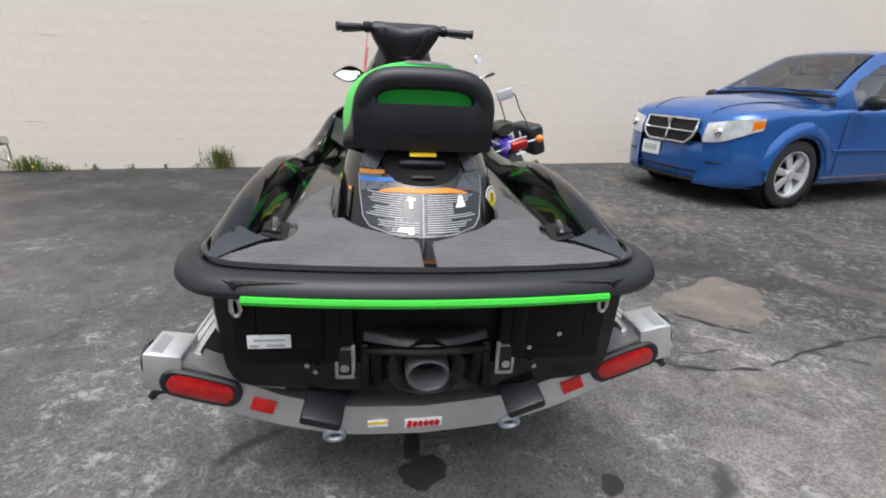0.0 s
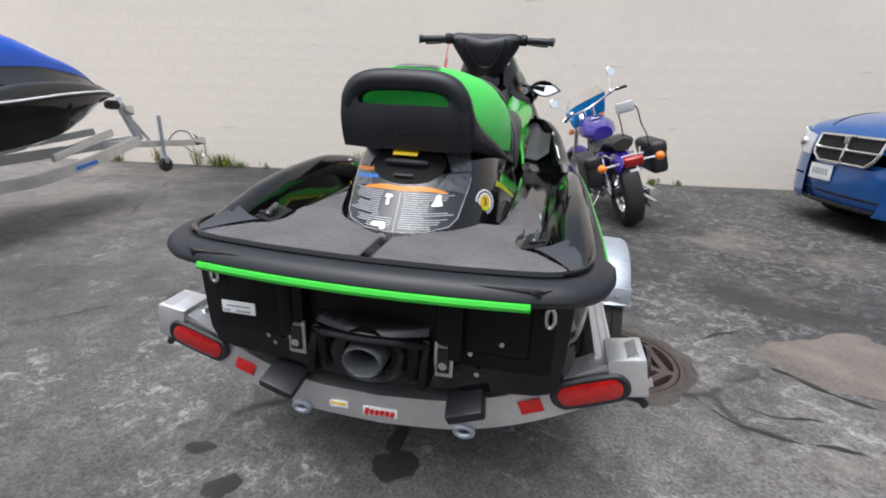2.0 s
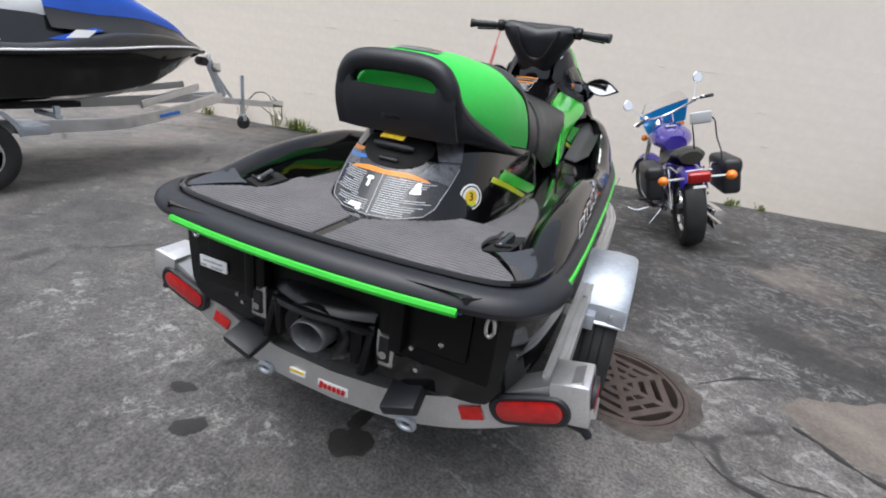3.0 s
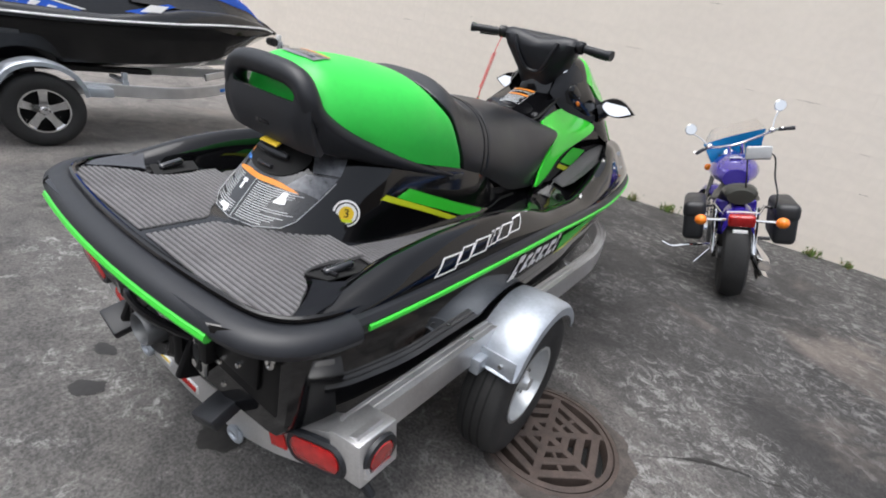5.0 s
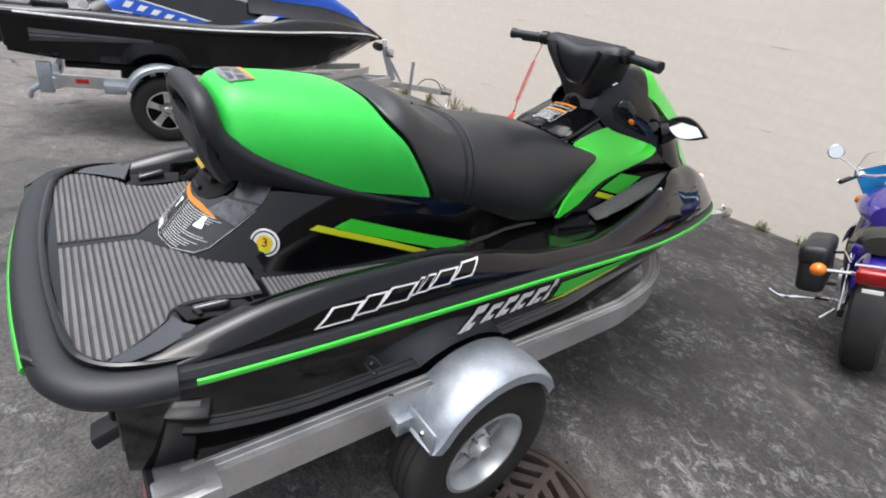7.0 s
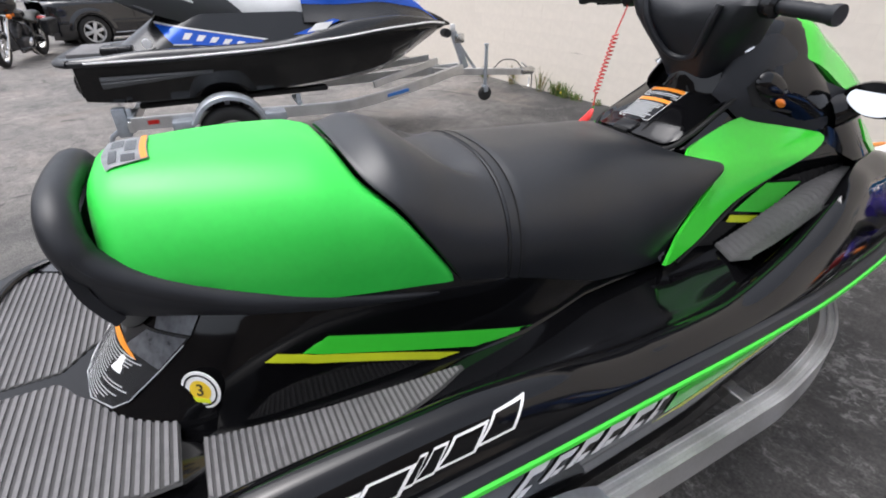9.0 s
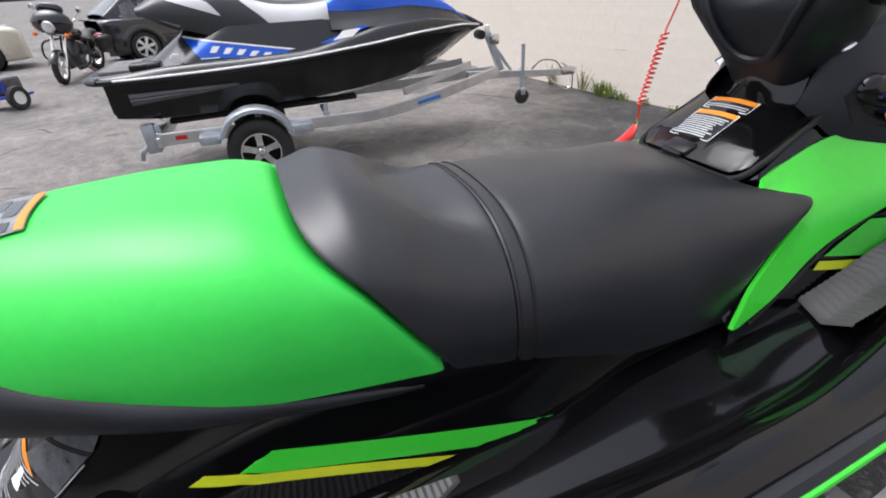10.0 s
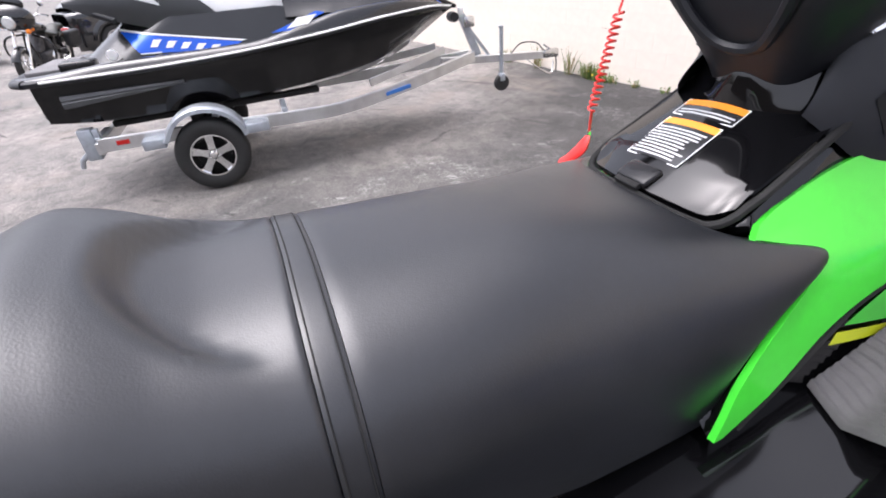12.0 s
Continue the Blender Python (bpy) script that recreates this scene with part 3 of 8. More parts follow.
def pedestal():
    zs = [0.85, 0.862, 0.875, 0.89, 0.93, 0.97, 1.01, 1.05, 1.09, 1.12, 1.14]
    rows = []
    for z in zs:
        flare = max(0, (0.89 - z) / 0.04) ** 2 * 0.03
        half = ped_outline(max(z, 0.86))
        half = [Vector((p.x * (1 + flare * 3), p.y - (flare if i < 8 else 0), z)) for i, p in enumerate(half)]
        rows.append([Vector((-p.x, p.y, p.z)) for p in half[::-1]] + half[1:])
    bm = sheet(rows)
    bm.verts.ensure_lookup_table()
    k = len(rows[0])
    bm.faces.new([bm.verts[(len(rows) - 1) * k + j] for j in range(k)])
    return bm


# ---- cowl between seat and handlebar ----
cowl_top = curve((1.70, 1.19), (1.77, 1.203), (1.80, 1.216), (1.90, 1.264), (2.0, 1.312), (2.10, 1.360), (2.18, 1.386), (2.3, 1.39), (2.5, 1.33))
cowl_side = curve((0.87, 0.290), (0.92, 0.280), (0.98, 0.268), (1.05, 0.254), (1.10, 0.240), (1.14, 0.224), (1.20, 0.189), (1.267, 0.146), (1.33, 0.132), (1.42, 0.12))
seat_front = curve((0.86, 1.72), (0.905, 1.757), (1.0, 1.862), (1.07, 1.935), (1.13, 1.99), (1.155, 1.985), (1.18, 1.93), (1.197, 1.86), (1.22, 1.77), (1.30, 1.77))


def cowl_x(y, z):
    x = cowl_side(z) + 0.19 * max(-0.1, y - 2.0) * max(0.0, min(1.0, (z - 0.95) / 0.2))
    behind = max(0.0, min(1.0, (seat_front(z) - 0.012 - y) / 0.05))
    return x - 0.05 * behind


def cowl_half(y):
    return cowl_x(y, cowl_top(y) - 0.045) - 0.004


def cowl_crown(x, y):
    return cowl_top(y) - 0.045 * min(1.0, abs(x) / max(0.05, cowl_half(y))) ** 2


def cowl():
    rows = []
    for y in stations(1.74, 2.5, 44):
        h = cowl_half(y)
        half = [Vector((h * t, y, cowl_crown(h * t, y))) for t in (0, 0.25, 0.5, 0.7, 0.85, 0.95, 1.0)]
        for z in np.linspace(cowl_top(y) - 0.05, 0.87, 20):
            half.append(Vector((cowl_x(y, float(z)), y, float(z))))
        rows.append([Vector((-p.x, p.y, p.z)) for p in half[::-1]] + half[1:])
    return sheet(rows)


hood_top = curve((1.98, 1.42), (2.08, 1.47), (2.18, 1.51), (2.27, 1.515), (2.39, 1.455), (2.55, 1.345), (2.75, 1.20), (2.92, 1.04), (3.0, 0.97))
hood_hw = curve((1.98, 0.09), (2.2, 0.12), (2.39, 0.145), (2.59, 0.19), (2.75, 0.17), (3.0, 0.08))
hood_mid = curve((1.98, 0.16), (2.15, 0.20), (2.35, 0.252), (2.55, 0.29), (2.75, 0.27), (3.0, 0.14))
hood_foot = curve((1.98, 0.15), (2.15, 0.195), (2.36, 0.272), (2.55, 0.35), (2.8, 0.33), (3.0, 0.18))
hood_base = curve((1.98, 1.27), (2.1, 1.255), (2.36, 1.17), (2.55, 1.08), (2.8, 1.0), (3.0, 0.93))
hood_round = lambda y: math.sqrt(max(0.02, 1 - max(0.0, (2.16 - y) / 0.18) ** 2))


def hood_half(y):
    zb = hood_base(y)
    k = hood_round(y)
    zt = 1.33 + (hood_top(y) - 1.33) * k if hood_top(y) > 1.33 else hood_top(y)
    return [Vector((p[0] * k, p[1], p[2])) for p in ((0, y, zt + 0.02), (hood_hw(y) * 0.5, y, zt + 0.015), (hood_hw(y), y, zt - 0.005), (hood_hw(y) + 0.5 * (hood_mid(y) - hood_hw(y)), y, zt - 0.3 * (zt - zb)), (hood_mid(y), y, zt - 0.6 * (zt - zb)), (hood_foot(y), y, zb))]


def hood():
    rows = []
    for y in [1.985, 1.995, 2.01, 2.03, 2.055, 2.085, 2.12] + stations(2.16, 3.0, 30):
        half = spline(hood_half(y), 4)
        rows.append([Vector((-p.x, p.y, p.z)) for p in half[::-1]] + half[1:])
    bm = sheet(rows)
    bm.verts.ensure_lookup_table()
    k = len(rows[0])
    bm.faces.new([bm.verts[j] for j in range(k)])
    return bm


def hood_point(y, u, lift=0.0):
    """u: 0 on the ridge to 1 at the foot."""
    line = spline(hood_half(y), 8)
    f = max(0.0, min(0.9999, abs(u))) * (len(line) - 1)
    i = int(f)
    p = line[i].lerp(line[i + 1], f - i)
    t = line[i + 1] - line[i]
    nrm = Vector((-t.z, 0.15, t.x)).normalized()
    if nrm.z < 0 and nrm.x < 0:
        nrm = -nrm
    p = p + nrm * lift
    return Vector((p.x * (1 if u >= 0 else -1), p.y, p.z))


# ---- the green and black jet ski ----
ski = thing("jet_ski", "black and lime green jet ski with stepped seat on a trailer", "jet ski", LEANED)
part("hull", hull(), BLACK_GEL, ski, "glossy black hull")
part("deck", deck(), BLACK_GEL, ski, "glossy black deck with footwells")
_half = bumper_path()
stern_half = [p for p in _half if p.y < 0.245]
part("stern_bumper", sweep(both_sides(stern_half), STERN_PROFILE), RUBBER, ski, "dark grey rubber stern bumper")
side_path = rail_line(0.24, 3.215, 80)
part("rub_rail", sweep(side_path, SIDE_PROFILE), RUBBER, ski)
part("rub_rail", mirrored(sweep(side_path, SIDE_PROFILE)), RUBBER, ski)
strip = [Vector((p.x, p.y - 0.036, p.z - 0.020)) for p in both_sides([q for q in _half if q.x <= 0.4201 and q.y < 0.05])]
part("stern_strip", tube(strip, 0.0125, 8), GREEN_TAPE, ski, "lime green trim strip")
strip = [p + Vector((0.0145, 0, -0.004)) for p in rail_line(0.27, 3.19, 80)]
part("side_strip", tube(strip, 0.0085, 8), GREEN_TAPE, ski)
part("side_strip", mirrored(tube(strip, 0.0085, 8)), GREEN_TAPE, ski)
part("pedestal", pedestal(), BLACK_GEL, ski, "glossy black seat base")
part("cowl", cowl(), BLACK_GEL, ski)
part("hood", hood(), BLACK_GEL, ski, "black hood")
part("rear_seat", seat_part(0.446, 0.875, flat_lag, diag_lag, 26, cap0=0.6), GREEN_VINYL, ski, "lime green vinyl passenger seat")
part("middle_seat", seat_part(0.882, 1.207, diag_lag, strap_lag, 56, 0.003), VINYL, ski, "black vinyl seat with a scooped back")
strap = part("strap", seat_part(1.208, 1.246, strap_lag, strap_lag, 6, 0.002), VINYL, ski, "black seat strap")
for y in (1.2135, 1.2405):
    half = seat_section(y, strap_lag, 0.0006, 40)
    part("stitching", tube([Vector((-p.x, p.y, p.z)) for p in half[:0:-1]] + half, 0.0011, 5), SHADE_BLACK, strap)
part("driver_seat", seat_part(1.247, 1.775, strap_lag, front_lag, 44, 0.003, cap1=0.2), VINYL, ski, "black vinyl driver seat")
grab = [(0, 0.405, 1.332), (0.09, 0.406, 1.328), (0.138, 0.409, 1.312), (0.163, 0.414, 1.280), (0.172, 0.428, 1.245), (0.180, 0.468, 1.210), (0.195, 0.54, 1.172), (0.226, 0.66, 1.128), (0.246, 0.82, 1.085), (0.254, 0.96, 1.052), (0.256, 1.02, 1.042)]
half_rail = spline(grab, 6)
gp = both_sides(half_rail)
rail_r = lambda y: 0.031 - 0.023 * min(1, max(0, (y - 0.55) / 0.45))
rail = part("grab_rail", tube(gp, [rail_r(p.y) for p in gp], 12), RUBBER, ski, "black padded grab rail round the seat back")
# padded flank under the rail, deep at the seat back and running out forward
shell_low = curve((0.40, 1.146), (0.46, 1.136), (0.55, 1.120), (0.66, 1.098), (0.82, 1.066), (0.96, 1.040), (1.02, 1.032))
for side in (1, -1):
    rows = []
    for p in [q for q in half_rail if q.y > 0.413]:
        r, zb = rail_r(p.y), min(shell_low(p.y), p.z - 0.006)
        back_lean = max(0.0, 0.50 - p.y) / 0.09 * 0.022
        row = [(p.x - 0.03, p.z), (p.x + r * 0.8, p.z + r * 0.5), (p.x + r, p.z), (p.x + r - 0.001, p.z * 0.6 + zb * 0.4), (p.x + r - 0.005, p.z * 0.3 + zb * 0.7), (p.x + r - 0.014, zb + 0.004), (p.x + r - 0.03, zb), (p.x - 0.05, zb + 0.004)]
        rows.append([Vector((side * x, p.y + back_lean * (1 - (z - zb) / max(0.02, p.z - zb)), z)) for x, z in row])
    part("rail_flank", sheet(rows, close_u=True, caps=True), RUBBER, rail)

# rear plate of the seat, square at the foot, with a slot at its head
rows = []
for t in np.linspace(0, 1, 13):
    rows.append([])
    for u in np.linspace(-1, 1, 31):
        hw = 0.196 - 0.014 * t ** 2
        top = 1.300 if abs(u) > 0.76 else 1.262
        z = 1.142 + (top - 1.142) * t - 0.030 * t * max(0.0, abs(u) - 0.85) / 0.15
        rows[-1].append((hw * u, 0.440 - 0.034 * t - 0.014 * math.sin(math.pi * t) + 0.014 * abs(u) ** 6, z))
plate = thick(sheet(rows), 0.02)
back = part("back_plate", plate, RUBBER, ski, "black seat back plate")
part("badge", block(-0.03, 0.03, 0.392, 0.402, 1.176, 1.192, 0.004), SATIN_BLACK, back)
# dark tube on the plate: the slot's shade put on as colour
part("slot", tube([(0.128 * u, 0.397 + 0.03 * abs(u) ** 4, 1.252 - 0.004 * u * u) for u in np.linspace(-1, 1, 15)], 0.006, 6), SHADE_BLACK, back)

# traction mats: fine ribs across the swim platform
def ribbed(outline_lo, outline_hi, x0, x1, n, z, along="y", rib=0.0026, dz=None):
    """A ribbed mat between two edge curves over x; ribs run across the boat."""
    rows = []
    xs = np.linspace(x0, x1, n)
    lo = max(1, int(max(outline_hi(x) - outline_lo(x) for x in xs) / 0.021))
    for k in range(lo * 4 + 1):
        row = []
        for x in xs:
            a, b = outline_lo(x), outline_hi(x)
            y = a + (b - a) * k / (lo * 4)
            h = z + 0.006 + (rib if k % 4 in (1, 2) else -rib * 0.5) - (0.006 if k in (0, lo * 4) else 0) + (dz(x, y) if dz else 0)
            row.append((x, y, h))
        rows.append(row)
    return sheet(rows)


def ribbed_straight(x_in, x_out, y0, y1, z, pitch=0.019, rib=0.0035):
    """A mat with straight ribs across the boat, between two edges given over y: its base and its ribs."""
    base, bars = [], []
    k = int((y1 - y0) / pitch)
    for i in range(2 * k + 1):
        y = y0 + (y1 - y0) * i / (2 * k)
        a, b = x_in(y), x_out(y)
        drop = 0.004 if i in (0, 2 * k) else 0.0
        base.append([(a, y, z), (a + 0.004, y, z + 0.005 - drop), ((a + b) / 2, y, z + 0.005 - drop), (b - 0.004, y, z + 0.005 - drop), (b, y, z)])
    for i in range(k):
        y = y0 + (y1 - y0) * (i + 0.5) / k
        w = pitch * 0.31
        if x_out(y) - x_in(y) > 0.025:
            ends = [(y + d, x_in(y + d) + 0.005, x_out(y + d) - 0.005, h) for d, h in ((-w, 0.0045), (-w * 0.8, 0.005 + rib), (w * 0.8, 0.005 + rib), (w, 0.0045))]
            bars.append(sheet([[(x, yy, z + h) for x in (a, (a + b) / 2, b)] for yy, a, b, h in ends]))
    return sheet(base), join(*bars)


def lay_mat(name, base, bars, label=""):
    for flip in (False, True):
        mat = part(name, mirrored(base) if flip else base.copy(), MAT_GROOVE_SHADE, ski, label)
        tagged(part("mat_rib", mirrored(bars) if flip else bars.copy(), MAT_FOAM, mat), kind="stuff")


mat_in = curve((0.065, 0.012), (0.245, 0.014), (0.262, 0.03), (0.29, 0.07), (0.34, 0.115), (0.40, 0.17), (0.44, 0.205), (0.475, 0.235))
mat_out = curve((0.065, 0.45), (0.08, 0.49), (0.115, 0.508), (0.15, 0.50), (0.20, 0.462), (0.25, 0.415), (0.262, 0.385), (0.33, 0.362), (0.38, 0.365), (0.42, 0.378), (0.475, 0.378))
lay_mat("traction_mat", *ribbed_straight(mat_in, mat_out, 0.068, 0.472, 0.903, 0.0148, 0.003), "grey ribbed traction mat")
fm_in = curve((0.50, 0.262), (0.7, 0.298), (1.05, 0.325))
fm_out = curve((0.50, 0.40), (0.55, 0.432), (0.75, 0.42), (0.95, 0.378), (1.05, 0.338))
lay_mat("footwell_mat", *ribbed_straight(fm_in, fm_out, 0.502, 1.045, 0.8695, 0.0128, 0.0022))
fr_lo = curve((0.285, 1.96), (0.425, 1.90))
fr_hi = curve((0.285, 2.47), (0.33, 2.52), (0.38, 2.46), (0.425, 2.26))
m1 = ribbed(fr_lo, fr_hi, 0.285, 0.425, 12, 0.0, dz=lambda x, y: floor_z(y) + 0.012 + 0.9 * max(0, x - 0.36))
m2 = mirrored(m1)
part("toe_mat", m1, TOE_FOAM, ski, "grey ribbed mat on the toe ramp", sharp=80)
part("toe_mat", m2, TOE_FOAM, ski, sharp=80)
# a raised lip runs round the platform just inside the bumper
lip = both_sides([Vector((x, y, z + 0.032)) for x, y, z in [(p.x * 0.965, p.y + 0.028, p.z) for p in _half if p.y < 0.30]])
part("platform_lip", tube(lip, [0.009 * min(1, 0.1 + i / 8, 0.1 + (len(lip) - 1 - i) / 8) for i in range(len(lip))], 8), BLACK_GEL, ski)
# rear corners: a sloping panel, beside it a dark sheet as pocket shade, a fold-down cleat on it
for s in (1, -1):
    slope = [[Vector((s * x, y, z)) for x, y, z in row] for row in (((0.512, 0.130, 0.912), (0.522, 0.135, 0.914), (0.535, 0.150, 0.916)), ((0.468, 0.205, 0.915), (0.500, 0.212, 0.920), (0.532, 0.220, 0.927)), ((0.428, 0.252, 0.917), (0.470, 0.262, 0.924), (0.512, 0.275, 0.936)), ((0.412, 0.262, 0.917), (0.455, 0.276, 0.925), (0.498, 0.295, 0.942)))]
    part("corner_panel", thick(sheet(slope), 0.008), CORNER_GEL, ski, "glossy black deck corner panel")
    part("cleat_pocket", thick(sheet([[Vector((s * (0.372 + 0.07 * u + 0.02 * v), 0.272 + 0.15 * v + 0.015 * u, 0.9075 + 0.012 * u)) for u in np.linspace(0, 1, 5)] for v in np.linspace(0, 1, 6)]), 0.004), SHADE_BLACK, ski, "dark sheet painting the shade of a deck corner pocket")
    cleat = part("cleat", moved(block(-0.011, 0.011, -0.042, 0.042, 0, 0.024, 0.009, 3), pose(s * 0.418, 0.345, 0.912, 10, s * -8, s * -12)), CORNER_GEL, ski, "glossy black fold-down cleat")
    part("cleat_pin", tube([(s * 0.395, 0.31, 0.918), (s * 0.442, 0.315, 0.924)], 0.006, 8), SATIN_BLACK, cleat)


# ---- labels on the pedestal's rear face ----
rear = lambda u, z, lift: ped_point(u, z, lift + 0.002)
z_face = lambda a, b: [(-a, b), (0, b), (a, b)]
label = part("warning_label", patch([(-0.192, 0.938), (-0.165, 0.918), (-0.09, 0.907), (0, 0.903), (0.09, 0.907), (0.165, 0.918), (0.192, 0.938)], [(-0.225, 1.06), (-0.19, 1.062), (-0.1, 1.062), (0, 1.062), (0.1, 1.062), (0.19, 1.062), (0.225, 1.06)], rear, 8, 6, 0.0015), LABEL_DARK, ski, "silver and black warning label with pictograms")
for side in (-1, 1):
    part("label_field", patch([(side * 0.10, 1.018), (side * 0.16, 1.012), (side * 0.208, 1.0)], [(side * 0.13, 1.058), (side * 0.18, 1.058), (side * 0.222, 1.056)], rear, 3, 6, 0.0028), GREY_FIELD, label, "silver field of the label")
# grey patches above the label: sky sheen of the base put in as colour
for side in (-1, 1):
    part("label_film", patch([(side * 0.145, 1.064), (side * 0.18, 1.064), (side * 0.225, 1.062)], [(side * 0.10, 1.134), (side * 0.16, 1.134), (side * 0.205, 1.13)], rear, 3, 6, 0.002), GREY_FIELD, label, "grey sheen painted above the label")
part("label_border", tube([rear(u, z, 0.0035) for u, z in ((-0.225, 1.045), (-0.212, 1.0), (-0.190, 0.940), (-0.163, 0.920), (-0.09, 0.909), (0, 0.905), (0.09, 0.909), (0.163, 0.920), (0.190, 0.940), (0.212, 1.0), (0.225, 1.045))], 0.0014, 5), GREY_PRINT, label)
part("label_divider", patch([(-0.0015, 0.908), (0.0015, 0.908)], [(-0.0015, 1.012), (0.0015, 1.012)], rear, 5, 2, 0.003), GREY_PRINT, label)
part("label_stripe", patch([(-0.222, 1.046), (-0.17, 1.050), (-0.115, 1.056)], [(-0.222, 1.056), (-0.17, 1.061), (-0.115, 1.066)], rear, 2, 6, 0.003), ORANGE, label)
part("label_stripe", patch([(-0.219, 1.026), (-0.15, 1.032), (-0.085, 1.040)], [(-0.221, 1.038), (-0.15, 1.043), (-0.085, 1.050)], rear, 2, 6, 0.003), BLUE_PRINT, label)
part("label_stripe", patch([(-0.14, 1.008), (-0.06, 1.013), (0.0, 1.012), (0.07, 1.013), (0.15, 1.006)], [(-0.12, 1.016), (-0.06, 1.026), (0.0, 1.024), (0.07, 1.026), (0.13, 1.014)], rear, 2, 6, 0.003), ORANGE, label)
lines = []
random.seed(5)
for side in (-1, 1):
    for k in range(17):
        z = 0.916 + k * 0.0056
        u1 = (0.115 if k < 2 else 0.16 if k < 5 else 0.178) - random.uniform(0.0, 0.035)
        if k % 6 == 5:
            u1 *= 0.55
        u0 = 0.012 if side > 0 or 6 < k < 14 or k < 5 else 0.055
        u0, u1 = (0.06 if side < 0 and 6 < k < 15 else u0), (0.09 if side > 0 and 7 < k < 13 else u1)
        a, b = (u0, u1) if side > 0 else (-u1, -u0)
        lines.append(patch([(a, z), ((a + b) / 2, z), (b, z)], [(a, z + 0.0021), ((a + b) / 2, z + 0.0021), (b, z + 0.0021)], rear, 1, 4, 0.0032))
tagged(part("label_text", join(*lines), GREY_PRINT, label), kind="stuff")
for u, z, w, h in ((-0.035, 0.975, 0.012, 0.024), (-0.035, 0.993, 0.026, 0.008), (0.115, 0.975, 0.036, 0.012), (0.115, 0.985, 0.022, 0.018), (-0.05, 0.917, 0.05, 0.010), (-0.035, 0.912, 0.018, 0.016)):
    part("pictogram", patch([(u - w / 2, z), (u, z - h * 0.1), (u + w / 2, z)], [(u - w / 2 * 0.7, z + h), (u, z + h * 1.1), (u + w / 2 * 0.8, z + h)], rear, 2, 4, 0.004), WHITE_PRINT, label)
# hand-hold above the label: a dark sheet on the face paints its shade
def hold_at(r, a):
    c, q = math.cos(a), math.sin(a)
    return rear(0.122 * r * math.copysign(abs(c) ** 0.8, c), 1.088 + 0.056 * r * q * (1 if q < 0 else 0.62), 0.005)


grip_well = part("hand_hold", sheet([[hold_at(r, a) for a in np.linspace(0, 2 * math.pi, 33)[:-1]] for r in (0.02, 0.3, 0.6, 0.85, 1.0)], close_u=True), SHADE_BLACK, ski, "hand hold, its hollow shade laid on as a black sheet")
part("hold_bar", tube([rear(u, 1.082 + 0.006 * math.cos(u * 12), 0.018) for u in np.linspace(-0.062, 0.062, 9)], [0.008, 0.011, 0.012, 0.012, 0.012, 0.012, 0.012, 0.011, 0.008], 8), RUBBER, grip_well)
part("hold_pull", tube([rear(u, 1.052, 0.012) for u in np.linspace(-0.03, 0.03, 5)], 0.006, 6), RUBBER, grip_well)
part("yellow_label", moved(block(-0.039, 0.039, -0.002, 0.002, -0.012, 0.012, 0.001), pose(0, 0.427, 1.122, -62, 0, 0)), YELLOW_LABEL, ski, "yellow label")
small = part("side_label", patch([(-0.285, 0.925), (-0.262, 0.922)], [(-0.285, 0.99), (-0.262, 0.99)], rear, 4, 4, 0.003), LABEL_DARK, ski, "small black and orange label")
part("label_stripe", patch([(-0.285, 0.992), (-0.262, 0.992)], [(-0.285, 1.0), (-0.262, 1.0)], rear, 1, 4, 0.003), ORANGE, small)

# ---- flank graphics and the round sticker ----
for s in (1, -1):
    flank = lambda y, z, lift, s=s: Vector((s * ped_side(y, z, lift).x, *ped_side(y, z, lift)[1:]))
    part("flank_stripe", patch([(0.715, 0.998), (0.95, 0.924), (1.22, 0.842)], [(0.77, 1.023), (1.05, 0.937), (1.44, 0.826)], flank, 4, 10, 0.0025), GREEN_PAINT, ski, "green flank stripe")
    part("flank_stripe", patch([(0.645, 1.000), (0.85, 0.933), (1.06, 0.858)], [(0.67, 1.012), (0.88, 0.943), (1.115, 0.858)], flank, 3, 10, 0.0025), YELLOW, ski, "yellow flank stripe")
st = ped_side(0.527, 0.968)
st_m = Matrix.Translation(st + Vector((0.004, -0.002, 0))) @ pose(0, 0, 0, 78, 0, 54)
sticker = part("round_sticker", moved(lathe([(0.0, 0.0015), (0.040, 0.0015), (0.041, 0)], 32, "z"), st_m), WHITE_PRINT, ski, "round white and yellow sticker marked 3")
part("sticker_ring", moved(lathe([(0.031, 0.0024), (0.035, 0.0024)], 32, "z"), st_m), LABEL_DARK, sticker)
part("sticker_disc", moved(lathe([(0.0, 0.0026), (0.022, 0.0026)], 32, "z"), st_m), YELLOW_LABEL, sticker)
part("sticker_bar", moved(block(-0.018, 0.018, -0.026, -0.017, 0.0022, 0.0036, 0), st_m), YELLOW, sticker)


def lettering(text, size, m, material, parent, depth=0.0008, name="lettering"):
    cu = bpy.data.curves.new(name, "FONT")
    cu.body, cu.size, cu.extrude, cu.align_x, cu.align_y = text, size, depth, "CENTER", "CENTER"
    tmp = bpy.data.objects.new("tmp", cu)
    me = bpy.data.meshes.new_from_object(tmp)
    bpy.data.objects.remove(tmp)
    ob = new(name, me)
    me.transform(m)
    me.materials.clear()
    me.materials.append(material)
    ob.parent = parent
    return ob


lettering("3", 0.036, st_m @ pose(0, 0, 0.0032), LABEL_DARK, sticker)


